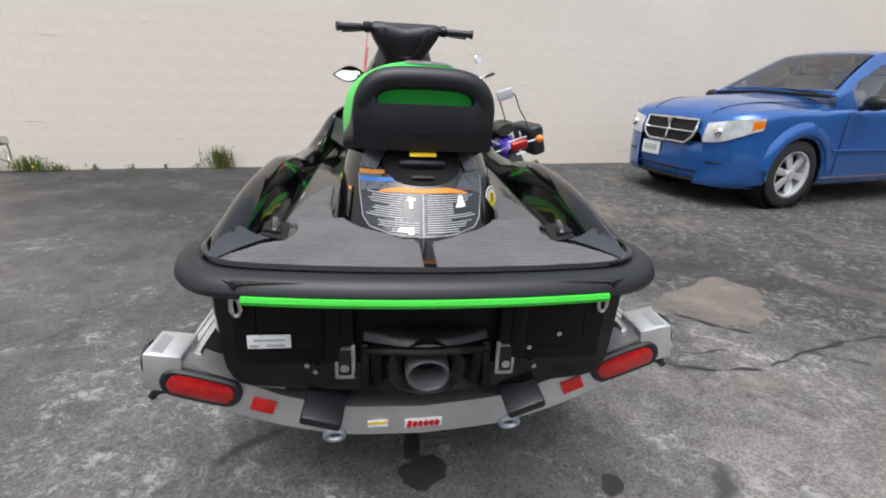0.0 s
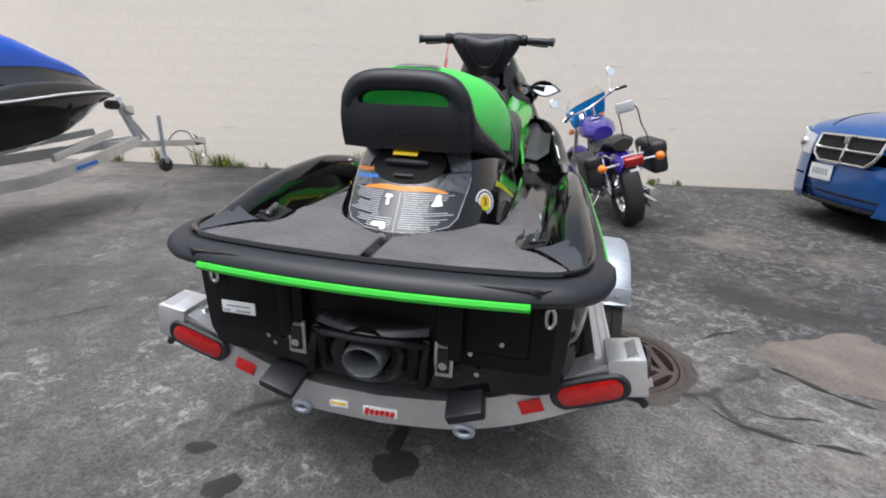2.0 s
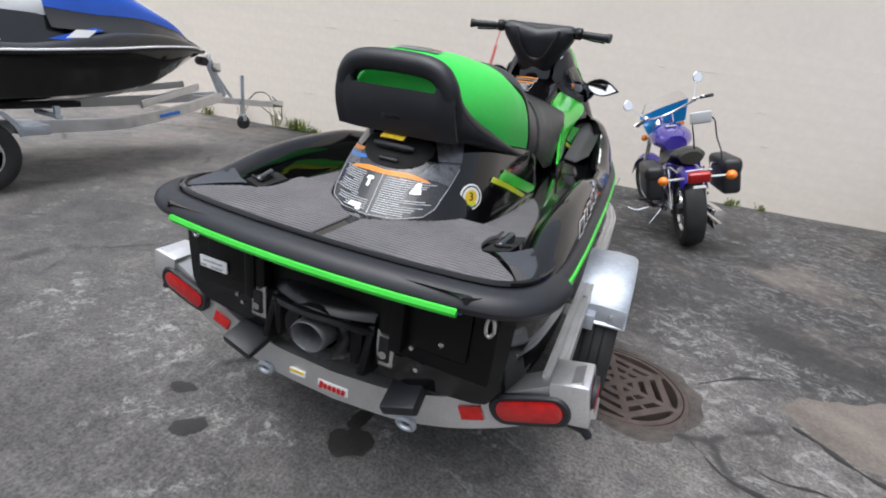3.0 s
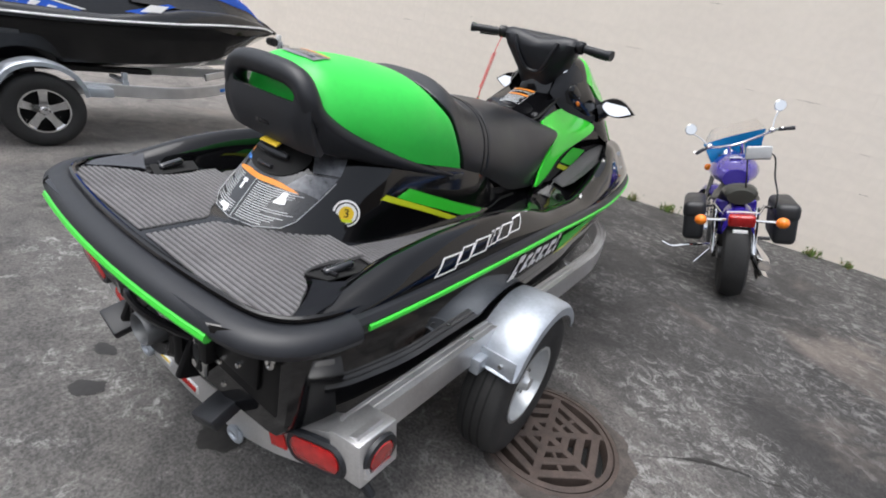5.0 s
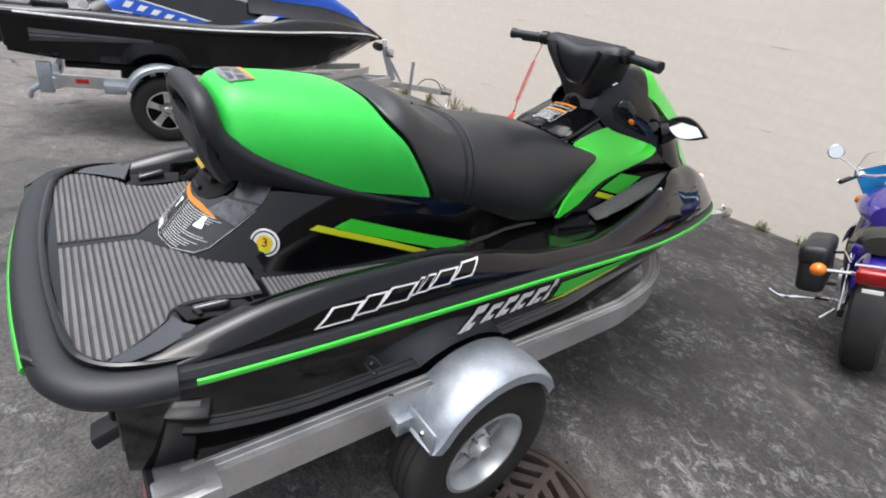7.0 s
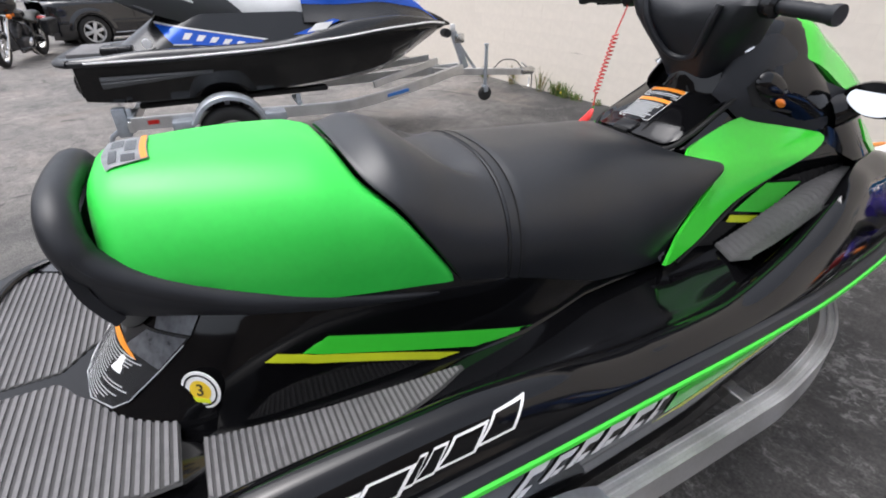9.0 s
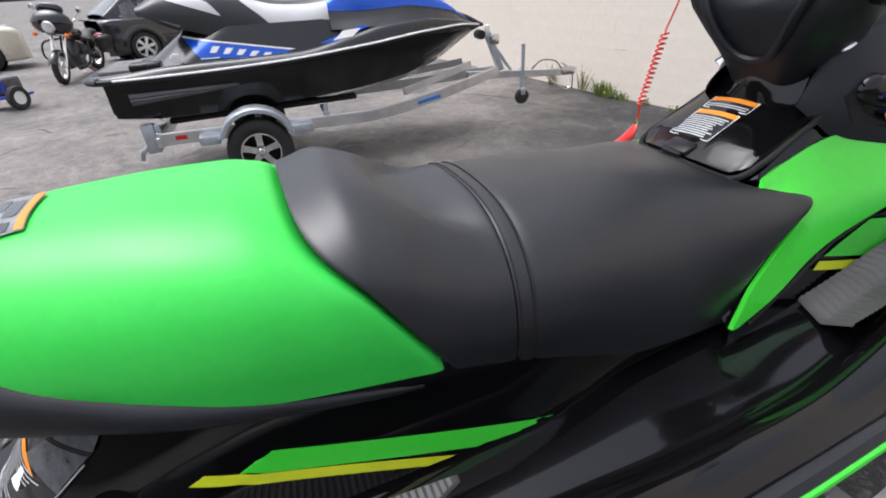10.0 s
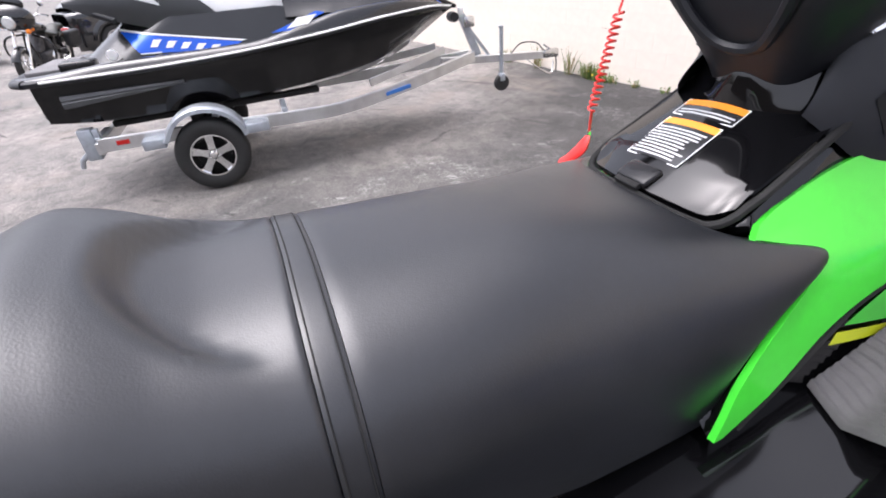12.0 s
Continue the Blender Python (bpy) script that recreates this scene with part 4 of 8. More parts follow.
# ---- plain block shapes where the maker's names stand on the hull ----
def gunwale_point(y, z, lift=0.0):
    """The outer face of the gunwale above the rail."""
    sec = spline(deck_section(y), 4)
    for a, b in zip(sec, sec[1:]):
        if a.z <= z <= b.z:
            p = a.lerp(b, (z - a.z) / max(1e-6, b.z - a.z))
            n = Vector((b.z - a.z, 0, a.x - b.x)).normalized()
            return p + n * lift
    return sec[4 * 3] + Vector((lift, 0, lift))


def hull_point(y, z, lift=0.0):
    zr, zc = rail_z(y) - 0.02, chine_z(y)
    x = hull_x(y, max(0.0, (zr - z) / (zr - zc)))
    return Vector((x + lift, y, z))


def quad_on(surf, pts, lift, cut=4):
    a, b, c, d = [Vector((*p, 0)) for p in pts]
    grid = []
    for i in range(cut + 1):
        t = i / cut
        grid.append([surf(*(a.lerp(d, t).lerp(b.lerp(c, t), j / cut))[:2], lift) for j in range(cut + 1)])
    return sheet(grid)


def ring_on(surf, pts, lift, inset=0.16):
    """A closed outline laid on a surface."""
    mid = Vector((sum(p[0] for p in pts) / len(pts), sum(p[1] for p in pts) / len(pts), 0))
    fine = []
    for a, b in zip(pts, pts[1:] + pts[:1]):
        fine += [Vector((*a, 0)).lerp(Vector((*b, 0)), t) for t in (0, 0.34, 0.67)]
    return sheet([[surf(p.x, p.y, lift) for p in fine], [surf(*(p + (mid - p) * inset)[:2], lift) for p in fine]], close_u=True)


# outlined slanted shapes, one for each sign of the model mark
for y, w in ((0.535, 0.088), (0.632, 0.060), (0.700, 0.086), (0.795, 0.014), (0.820, 0.028), (0.858, 0.070), (0.940, 0.072)):
    z0, h = 0.920 + 0.085 * (y - 0.55), 0.041
    pts = [(y - 0.012, z0), (y + w, z0), (y + w + 0.45 * h, z0 + h * 0.5), (y + w + 0.95 * h, z0 + h), (y + 0.95 * h, z0 + h), (y + 0.4 * h, z0 + h * 0.5)]
    for s in (1, -1):
        bm = ring_on(gunwale_point, pts, 0.002, 0.2)
        part("model_mark", bm if s > 0 else mirrored(bm), WHITE_PRINT, ski, "white outlined mark as a plain shape")
for k, (y, w, h) in enumerate(((0.985, 0.050, 0.085), (1.070, 0.050, 0.060), (1.135, 0.052, 0.066), (1.205, 0.060, 0.062), (1.285, 0.064, 0.062), (1.365, 0.026, 0.074))):
    z0 = 0.774 + 0.012 * (y - 1.0) - (0.014 if k == 0 else 0)
    for s in (1, -1):
        bm = join(quad_on(hull_point, [(y, z0), (y + w * 0.42, z0), (y + w * 0.42 + 0.75 * h, z0 + h), (y + 0.75 * h, z0 + h)], 0.003),
                  quad_on(hull_point, [(y + w * 0.3 + 0.5 * h, z0 + h * 0.7), (y + w * 0.95 + 0.5 * h, z0 + h * 0.7), (y + w + 0.72 * h, z0 + h), (y + w * 0.3 + 0.72 * h, z0 + h)], 0.0034),
                  quad_on(hull_point, [(y + w * 0.5, z0 + 0.003), (y + w * 0.95, z0 + 0.003), (y + w + 0.2 * h, z0 + h * 0.34), (y + w * 0.5 + 0.2 * h, z0 + h * 0.34)], 0.0034))
        part("maker_mark", bm if s > 0 else mirrored(bm), WHITE_PRINT, ski, "white slanted mark as a plain shape")
for s in (1, -1):
    wedge = quad_on(hull_point, [(1.43, 0.775), (1.50, 0.775), (2.05, 0.835), (1.46, 0.832)], 0.0022, 8)
    part("hull_stripe", wedge if s > 0 else mirrored(wedge), GREEN_PAINT, ski, "green hull wedge")
    wedge = quad_on(hull_point, [(1.39, 0.762), (1.50, 0.760), (1.86, 0.812), (1.80, 0.812)], 0.003, 8)
    part("hull_stripe", wedge if s > 0 else mirrored(wedge), YELLOW, ski, "yellow hull stripe")

# ---- green wings beside the cowl ----
for s in (1, -1):
    side = lambda y, z, lift, s=s: Vector((s * (cowl_x(max(y, seat_front(z) - 0.01), z) + lift), y, z))
    wing_hi = [(1.734, 0.912), (1.788, 0.990), (1.882, 1.072), (1.950, 1.142), (1.952, 1.158), (1.915, 1.172), (1.850, 1.190)]
    wing_lo = [(1.752, 0.912), (1.885, 0.966), (2.03, 1.052), (2.36, 1.183), (2.20, 1.236), (2.085, 1.268), (1.866, 1.207)]
    wing = thick(patch(wing_lo, wing_hi, side, 8, 8, 0.013), 0.012)
    part("cowl_wing", wing, GREEN_PAINT, ski, "lime green cowl wing")
    # dark tube under the wing paints the shadow in its gap
    part("wing_shadow_gap", tube([side(y, z, 0.004) for y, z in ((1.79, 0.905), (1.89, 0.952), (2.04, 1.042), (2.2, 1.115), (2.37, 1.172))], 0.007, 6), SHADE_BLACK, ski)
    part("cowl_stripe", patch([(2.025, 1.009), (2.201, 0.968)], [(2.148, 1.078), (2.303, 1.059)], side, 3, 6, 0.006), GREEN_PAINT, ski)
    part("cowl_stripe", patch([(1.996, 0.980), (2.19, 0.935)], [(2.011, 1.000), (2.20, 0.957)], side, 2, 6, 0.006), YELLOW, ski)

# ---- storage lid with its latch and labels ----
def lid_surface(x, y, lift=0.0):
    return Vector((x, y, cowl_top(y) - 0.6 * (cowl_top(y) - cowl_crown(x, y)) + lift))


lid_lo = [(-0.150, 1.845), (-0.118, 1.808), (-0.05, 1.788), (0, 1.785), (0.05, 1.788), (0.118, 1.808), (0.150, 1.845)]
lid_hi = [(-0.140, 2.13), (-0.09, 2.14), (-0.04, 2.145), (0, 2.145), (0.04, 2.145), (0.09, 2.14), (0.140, 2.13)]
lid = part("storage_lid", thick(patch(lid_lo, lid_hi, lid_surface, 14, 5, 0.016), 0.012), BLACK_GEL, ski, "glossy black storage lid")
seam = spline([(-0.146, 2.12, 0), (-0.153, 1.98, 0), (-0.155, 1.845, 0), (-0.122, 1.803, 0), (-0.05, 1.782, 0), (0.05, 1.782, 0), (0.122, 1.803, 0), (0.155, 1.845, 0), (0.153, 1.98, 0), (0.146, 2.12, 0)], 6)
part("lid_seal", tube([lid_surface(p.x, p.y, 0.006) for p in seam], 0.007, 8), SHADE_BLACK, lid, "black rubber seal")
part("latch", moved(block(-0.034, 0.034, -0.022, 0.022, 0, 0.012, 0.006, 3), pose(-0.006, 1.806, cowl_top(1.806) + 0.012, 22, 0, 0)), SATIN_BLACK, lid, "black lid latch")
part("latch_gap", moved(block(-0.026, 0.026, -0.006, 0.006, 0, 0.012, 0.003), pose(-0.006, 1.783, cowl_top(1.783) + 0.012, 30, 0, 0)), SHADE_BLACK, lid)
for x0, x1, y0, y1 in ((-0.078, 0.034, 1.842, 1.932), (-0.082, 0.04, 1.944, 1.982)):
    lab = part("lid_label", patch([(x0, y0), (x1, y0)], [(x0, y1), (x1, y1)], lid_surface, 4, 5, 0.0172), LABEL_DARK, lid, "black and orange warning label")
    part("label_stripe", patch([(x0, y1 - 0.014), (x1, y1 - 0.014)], [(x0, y1), (x1, y1)], lid_surface, 2, 5, 0.0180), ORANGE, lab)
    edges = [(x0, y0), (x1, y0), (x1, y1), (x0, y1)]
    part("label_border", join(*[tube([lid_surface(*a, 0.018), lid_surface(*b, 0.018)], 0.0010, 4) for a, b in zip(edges, edges[1:] + edges[:1])]), WHITE_PRINT, lab)
    n_lines = int((y1 - y0 - 0.018) / 0.0068)
    ls = []
    for k in range(n_lines):
        y = y0 + 0.004 + k * 0.0068
        xe = x1 - 0.005 - random.uniform(0, 0.022)
        ls.append(patch([(x0 + 0.005, y), (xe, y)], [(x0 + 0.005, y + 0.0034), (xe, y + 0.0034)], lid_surface, 1, 3, 0.0181))
    tagged(part("label_text", join(*ls), GREY_PRINT, lab), kind="stuff")

# ---- handlebar ----
TURNED = pose(0, 2.0, 0) @ pose(0, 0, 0, 0, 0, 4) @ pose(0, -2.0, 0)
bars = []
prof = [(1.250, 0.06, 2.08, 2.26), (1.258, 0.07, 2.05, 2.28), (1.28, 0.076, 2.03, 2.29), (1.33, 0.084, 2.01, 2.28), (1.37, 0.096, 1.99, 2.25), (1.42, 0.118, 1.96, 2.20), (1.47, 0.150, 1.93, 2.15), (1.52, 0.184, 1.910, 2.10), (1.565, 0.208, 1.91, 2.06), (1.590, 0.205, 1.925, 2.04), (1.602, 0.17, 1.945, 2.02)]
rows = []
for z, hw, ya, yb in prof:
    ring = []
    for a in np.linspace(0, 2 * math.pi, 33)[:-1]:
        c, s = math.cos(a), math.sin(a)
        e = 0.55
        x = hw * math.copysign(abs(c) ** e, c)
        y = (ya + yb) / 2 + (yb - ya) / 2 * math.copysign(abs(s) ** e, s)
        dip = -0.028 * math.exp(-(x / 0.09) ** 2) if z > 1.55 else 0
        ring.append(Vector((x, y, z + dip)))
    rows.append(ring)
pad = part("handlebar_pad", moved(sheet(rows, close_u=True, caps=True), TURNED), RUBBER, ski, "black padded steering cover")
vee = [(-0.115, 1.895, 1.565), (-0.10, 1.895, 1.52), (-0.07, 1.922, 1.46), (-0.03, 1.952, 1.42), (0.03, 1.952, 1.42), (0.07, 1.922, 1.46), (0.10, 1.895, 1.52), (0.115, 1.895, 1.565)]
part("pad_crease", moved(tube([p + Vector((0, 0.006, 0)) for p in spline(vee, 5)], 0.010, 8), TURNED), RUBBER, pad)
for s in (1, -1):
    g0, g1 = Vector((s * 0.19, 1.96, 1.568)), Vector((s * 0.382, 1.915, 1.558))
    path = [g0.lerp(g1, t) for t in np.linspace(0, 1, 16)]
    rad = [0.015 if i < 5 else 0.0175 + 0.0015 * (i % 2) for i in range(16)]
    rad[-1] = rad[-2] = 0.023
    grip = part("grip", moved(tube(path, rad, 14), TURNED), RUBBER, ski, "black rubber handlebar grip")
    part("switch_box", moved(tube([g0.lerp(g1, 0.02), g0.lerp(g1, 0.06), g0.lerp(g1, 0.2), g0.lerp(g1, 0.24)], [0.024, 0.03, 0.03, 0.02], 10), TURNED), SATIN_BLACK, grip)
    part("lever", moved(tube(spline([g0.lerp(g1, 0.1) + Vector((0, 0.03, -0.01)), g0.lerp(g1, 0.5) + Vector((0, 0.045, -0.018)), g0.lerp(g1, 0.85) + Vector((0, 0.04, -0.02))], 6), 0.006, 8), TURNED), SATIN_BLACK, grip)
# engine stop cord
a0 = Vector((-0.205, 1.945, 1.55))
cord = [a0 + Vector((-0.005, -0.02, -0.03)), a0 + Vector((-0.01, -0.035, -0.08))]
coil = []
top, low = Vector((-0.212, 1.905, 1.46)), Vector((-0.232, 1.88, 1.275))
for i in range(221):
    t = i / 220
    a = t * 2 * math.pi * 15
    coil.append(top.lerp(low, t) + Vector((0.0085 * math.cos(a), 0.0085 * math.sin(a), 0)))
path = spline([a0, a0 + Vector((0.005, -0.015, 0.01)), *cord, top], 5)
lan = part("stop_cord", join(tube(path, 0.0024, 6), tube(coil, 0.0024, 5), tube([low, low + Vector((-0.003, 0.0, -0.06))], 0.003, 6)), RED_PLASTIC, ski, "red coiled engine stop cord")
part("cord_tag", tube(spline([low + Vector((-0.003, 0, -0.055)), low + Vector((-0.008, -0.01, -0.082)), low + Vector((-0.030, -0.024, -0.112)), low + Vector((-0.050, -0.034, -0.138))], 5), [0.006, 0.01, 0.013, 0.016, 0.018, 0.019, 0.019, 0.018, 0.018, 0.017, 0.016, 0.017, 0.019, 0.021, 0.022, 0.018], 10, flat=0.45), RED_PLASTIC, lan)
part("cord_clip", tube([low + Vector((-0.003, 0, -0.045)), low + Vector((-0.004, 0, -0.065))], 0.005, 8), STEEL, lan)

# ---- hood trim, mirrors, side lamps ----
fair_low = [(0.118, 1.985, 1.335), (0.150, 2.03, 1.300), (0.178, 2.084, 1.266), (0.226, 2.235, 1.226), (0.274, 2.388, 1.184), (0.27, 2.48, 1.19)]
fair_high = [(0.105, 2.03, 1.39), (0.112, 2.07, 1.445), (0.142, 2.16, 1.485), (0.168, 2.24, 1.440), (0.208, 2.33, 1.362), (0.264, 2.430, 1.322)]
fair_mid = [(0.120, 2.00, 1.36), (0.145, 2.045, 1.372), (0.184, 2.10, 1.365), (0.222, 2.21, 1.330), (0.268, 2.34, 1.285), (0.285, 2.46, 1.25)]
for s in (1, -1):
    surf = lambda y, u, lift, s=s: hood_point(y, s * max(1e-4, u), lift)
    part("hood_panel", thick(patch([(2.06, 0.58), (2.135, 0.56), (2.20, 0.60), (2.29, 0.66), (2.42, 0.69), (2.54, 0.67), (2.62, 0.58)], [(2.06, 0.34), (2.15, 0.30), (2.22, 0.28), (2.32, 0.24), (2.45, 0.22), (2.58, 0.22), (2.70, 0.24)], surf, 6, 6, 0.042), 0.038), GREEN_PAINT, ski, "lime green hood panel")
    part("hood_fin", thick(patch([(2.55, 0.72), (2.75, 0.75)], [(2.56, 0.85), (2.72, 0.95)], surf, 4, 6, 0.012), 0.01), GREEN_PAINT, ski)
    # fairing between the steering pad and the green panel; a dark sheet paints its vent recess
    def fairing_at(u, v, lift=0.0, s=s):
        low, high, mid = [spline(pts, 10) for pts in (fair_low, fair_high, fair_mid)]
        k = u * (len(low) - 1)
        i = min(int(k), len(low) - 2)
        a, b, c = [line[i].lerp(line[i + 1], k - i) for line in (low, high, mid)]
        p = a * (1 - v) * (1 - v) + c * 2 * v * (1 - v) + b * v * v
        p = p + Vector((0.93, -0.2, 0.3)) * lift
        return Vector((s * p.x, p.y, p.z))
    fairing = part("side_fairing", sheet([[fairing_at(u, v) for v in np.linspace(-0.06, 1.0, 12)] for u in np.linspace(0, 1, 31)]), RUBBER, ski, "satin black side fairing with a vent recess painted dark")
    vent = part("side_vent", sheet([[fairing_at(0.50 + 0.185 * r * math.cos(a), 0.41 + 0.27 * r * math.sin(a) + 0.05 * r * math.cos(a), 0.0025 - 0.0012 * (1 - r)) for a in np.linspace(0, 2 * math.pi, 7)[:-1]] for r in (0.02, 0.5, 1.0)], close_u=True), SHADE_BLACK, fairing, "recess shade painted as a black sheet, with an amber reflector")
    part("vent_lamp", sheet([[fairing_at(0.465 + 0.105 * r * math.cos(a), 0.46 + 0.15 * r * math.sin(a), 0.004 + 0.012 * math.sqrt(max(0.0, 1 - r * r))) for a in np.linspace(0, 2 * math.pi, 17)[:-1]] for r in (0.02, 0.4, 0.7, 0.9, 1.0)], close_u=True), BLACK_GEL, vent)
    part("side_reflector", sheet([[fairing_at(0.535 + 0.026 * r * math.cos(a), 0.29 + 0.06 * r * math.sin(a), 0.006 + 0.006 * math.sqrt(max(0.0, 1 - r * r))) for a in np.linspace(0, 2 * math.pi, 13)[:-1]] for r in (0.02, 0.6, 1.0)], close_u=True), AMBER_LENS, vent, "amber side reflector")
    part("fairing_trim", tube([fairing_at(u, 0.93, 0.004) for u in (0.20, 0.235, 0.27)], [0.008, 0.012, 0.008], 8, flat=0.6), CHROME, fairing, "bright trim piece")
    # mirror: a teardrop shell with glass facing aft
    rim, inner = [], []
    for a in np.linspace(0, 2 * math.pi, 29)[:-1]:
        u = (1 - math.cos(a)) / 2
        x = s * (0.262 + 0.195 * u)
        half = 0.052 * math.sin(math.pi * min(1, 0.16 + u * 0.84)) ** 0.8 * (1 if math.sin(a) > 0 else 0.9)
        rim.append(Vector((x, 2.40 + 0.01 * u, 1.315 - 0.012 * u + half * (1 if math.sin(a) > 0 else -1) * abs(math.sin(a)) ** 0.6)))
    mid = sum(rim, Vector()) / len(rim)
    shell = sheet([rim, [p.lerp(mid, -0.06) + Vector((0, 0.012, 0)) for p in rim], [p.lerp(mid, 0.1) + Vector((0, 0.05, -0.004)) for p in rim], [p.lerp(mid, 0.55) + Vector((0, 0.075, -0.008)) for p in rim]], close_u=True, caps=True)
    mir = part("mirror", shell, BLACK_GEL, ski, "black mirror housing")
    bm = bmesh.new()
    bm.faces.new([bm.verts.new(p.lerp(mid, 0.14) + Vector((0, -0.006 + 0.22 * (p.z - mid.z), 0.0))) for p in rim])
    part("mirror_glass", bm, MIRROR, mir, "mirror glass")
    part("mirror_arm", tube([(s * 0.24, 2.40, 1.255), (s * 0.275, 2.44, 1.28), (s * 0.31, 2.445, 1.30)], [0.060, 0.048, 0.026], 10), BLACK_GEL, mir)

# label on top of the passenger seat
surf = lambda x, y, lift: Vector((x, y, seat_height(x, y) + lift))
lab = part("seat_label", patch([(-0.055, 0.482), (0.02, 0.476), (0.085, 0.486)], [(-0.05, 0.552), (0.02, 0.55), (0.075, 0.553)], surf, 4, 5, 0.004), SEAT_LABEL, ski, "grey and black seat label")
part("label_stripe", patch([(-0.05, 0.540), (0.02, 0.538), (0.074, 0.541)], [(-0.05, 0.5505), (0.02, 0.5485), (0.074, 0.5515)], surf, 1, 4, 0.0048), ORANGE, lab)
tagged(part("label_text", join(*[patch([(x, y), (x + w / 2, y), (x + w, y)], [(x + 0.004, y + h), (x + w / 2, y + h), (x + w, y + h)], surf, 1, 4, 0.0048) for x, y, w, h in ((-0.04, 0.492, 0.045, 0.02), (-0.03, 0.515, 0.06, 0.018), (0.02, 0.49, 0.05, 0.013), (0.045, 0.51, 0.028, 0.022))]), LABEL_DARK, lab), kind="stuff")

# ---- stern: jet nozzle, reverse bucket, tie-downs, plate ----
transom = part("transom", block(-0.50, 0.50, 0.126, 0.15, 0.60, 0.86, 0.02, 2), DEEP_BLACK, ski)
ring = lambda r, y, cx=0.0, cz=0.62, k=0.82: [Vector((cx + r * math.cos(a), y, cz + k * r * math.sin(a))) for a in np.linspace(0, 2 * math.pi, 29)[:-1]]
part("jet_nozzle", sheet([ring(0.060, 0.16), ring(0.058, 0.06), ring(0.056, 0.048), ring(0.052, 0.044), ring(0.047, 0.050), ring(0.044, 0.15)], close_u=True), ENGINE_GREY, ski, "grey cast jet nozzle")
part("nozzle_bezel", sheet([ring(0.068, 0.09, k=0.8), ring(0.10, 0.075, k=0.78), ring(0.125, 0.10, k=0.75), ring(0.13, 0.14, k=0.75)], close_u=True), SATIN_BLACK, ski)
part("nozzle_bore", sheet([ring(0.055, 0.135), ring(0.02, 0.14), ring(0.004, 0.14)], close_u=True), SHADE_BLACK, ski)
# reverse bucket over the nozzle
rows = []
for a in np.linspace(radians(124), radians(168), 12):
    rows.append([Vector((x, 0.19 - 0.14 * math.sin(a) * (1 - 0.35 * (x / 0.17) ** 2), 0.60 + 0.125 * -math.cos(a) * 1.0 + 0.02)) for x in np.linspace(-0.165, 0.165, 13)])
part("reverse_bucket", thick(sheet(rows), 0.012), SATIN_BLACK, ski, "black reverse bucket")
part("bucket_ridge", tube(spline([(-0.165, 0.11, 0.66), (-0.09, 0.06, 0.69), (0, 0.045, 0.695), (0.09, 0.06, 0.69), (0.165, 0.11, 0.66)], 6), 0.012, 8), SATIN_BLACK, ski)
for s in (1, -1):
    part("stern_arm", block(s * 0.210 - 0.022, s * 0.210 + 0.022, 0.092, 0.13, 0.67, 0.845, 0.008), DEEP_BLACK, ski)
    part("bucket_cheek", moved(block(-0.018, 0.018, -0.05, 0.05, -0.065, 0.065, 0.014), pose(s * 0.118, 0.125, 0.625, 0, 0, s * 18)), DEEP_BLACK, ski)
    arm = part("bucket_arm", moved(block(-0.012, 0.012, -0.05, 0.05, -0.07, 0.07, 0.008), pose(s * 0.16, 0.13, 0.60, -20, 0, 0)), DEEP_BLACK, ski)
    part("tie_down", moved(block(-0.028, 0.028, -0.008, 0.008, -0.055, 0.055, 0.008), pose(s * 0.212, 0.10, 0.638, 0, 0, 0)), STEEL, ski, "steel stern bracket")
    part("tie_slot", moved(block(-0.017, 0.017, -0.004, 0.004, -0.04, 0.035, 0.004), pose(s * 0.212, 0.091, 0.640)), SHADE_BLACK, ski)
    part("tie_bolt", lathe([(0, -0.006), (0.012, -0.006), (0.012, 0.0)], 10, "y", (s * 0.212, 0.088, 0.625)), STEEL, ski)
    part("eye_bolt", moved(tube([(0.011 * math.cos(a), 0, 0.026 * math.sin(a)) for a in np.linspace(0, 2 * math.pi, 17)[:-1]], 0.006, 8, closed=True), pose(s * 0.472, 0.115, 0.79)), STEEL, ski, "steel tow eye")
    part("trim_tab", moved(block(-0.02, 0.02, -0.03, 0.03, -0.09, 0.09, 0.01), pose(s * 0.24, 0.115, 0.73)), DEEP_BLACK, ski)
    part("side_pad", block(s * 0.33 - 0.1, s * 0.33 + 0.1, 0.112, 0.13, 0.66, 0.82, 0.012), DEEP_BLACK, ski)
plate = part("serial_plate", block(-0.452, -0.345, 0.104, 0.11, 0.676, 0.714, 0.002), WHITE_PRINT, ski, "white plate with plain bars")
part("plate_bars", join(block(-0.435, -0.36, 0.101, 0.105, 0.699, 0.704, 0), block(-0.445, -0.425, 0.101, 0.105, 0.683, 0.689, 0), block(-0.405, -0.36, 0.101, 0.105, 0.683, 0.689, 0)), GREY_PRINT, plate)
part("stern_label", block(0.33, 0.40, 0.102, 0.11, 0.803, 0.809, 0.001), BLUE_PRINT, ski)
for x, z in ((-0.29, 0.60), (-0.31, 0.62), (0.28, 0.66), (0.30, 0.60), (0.36, 0.70)):
    part("hull_bolt", lathe([(0, -0.006), (0.007, -0.006), (0.009, 0.0)], 8, "y", (x, 0.112, z)), STEEL, ski)

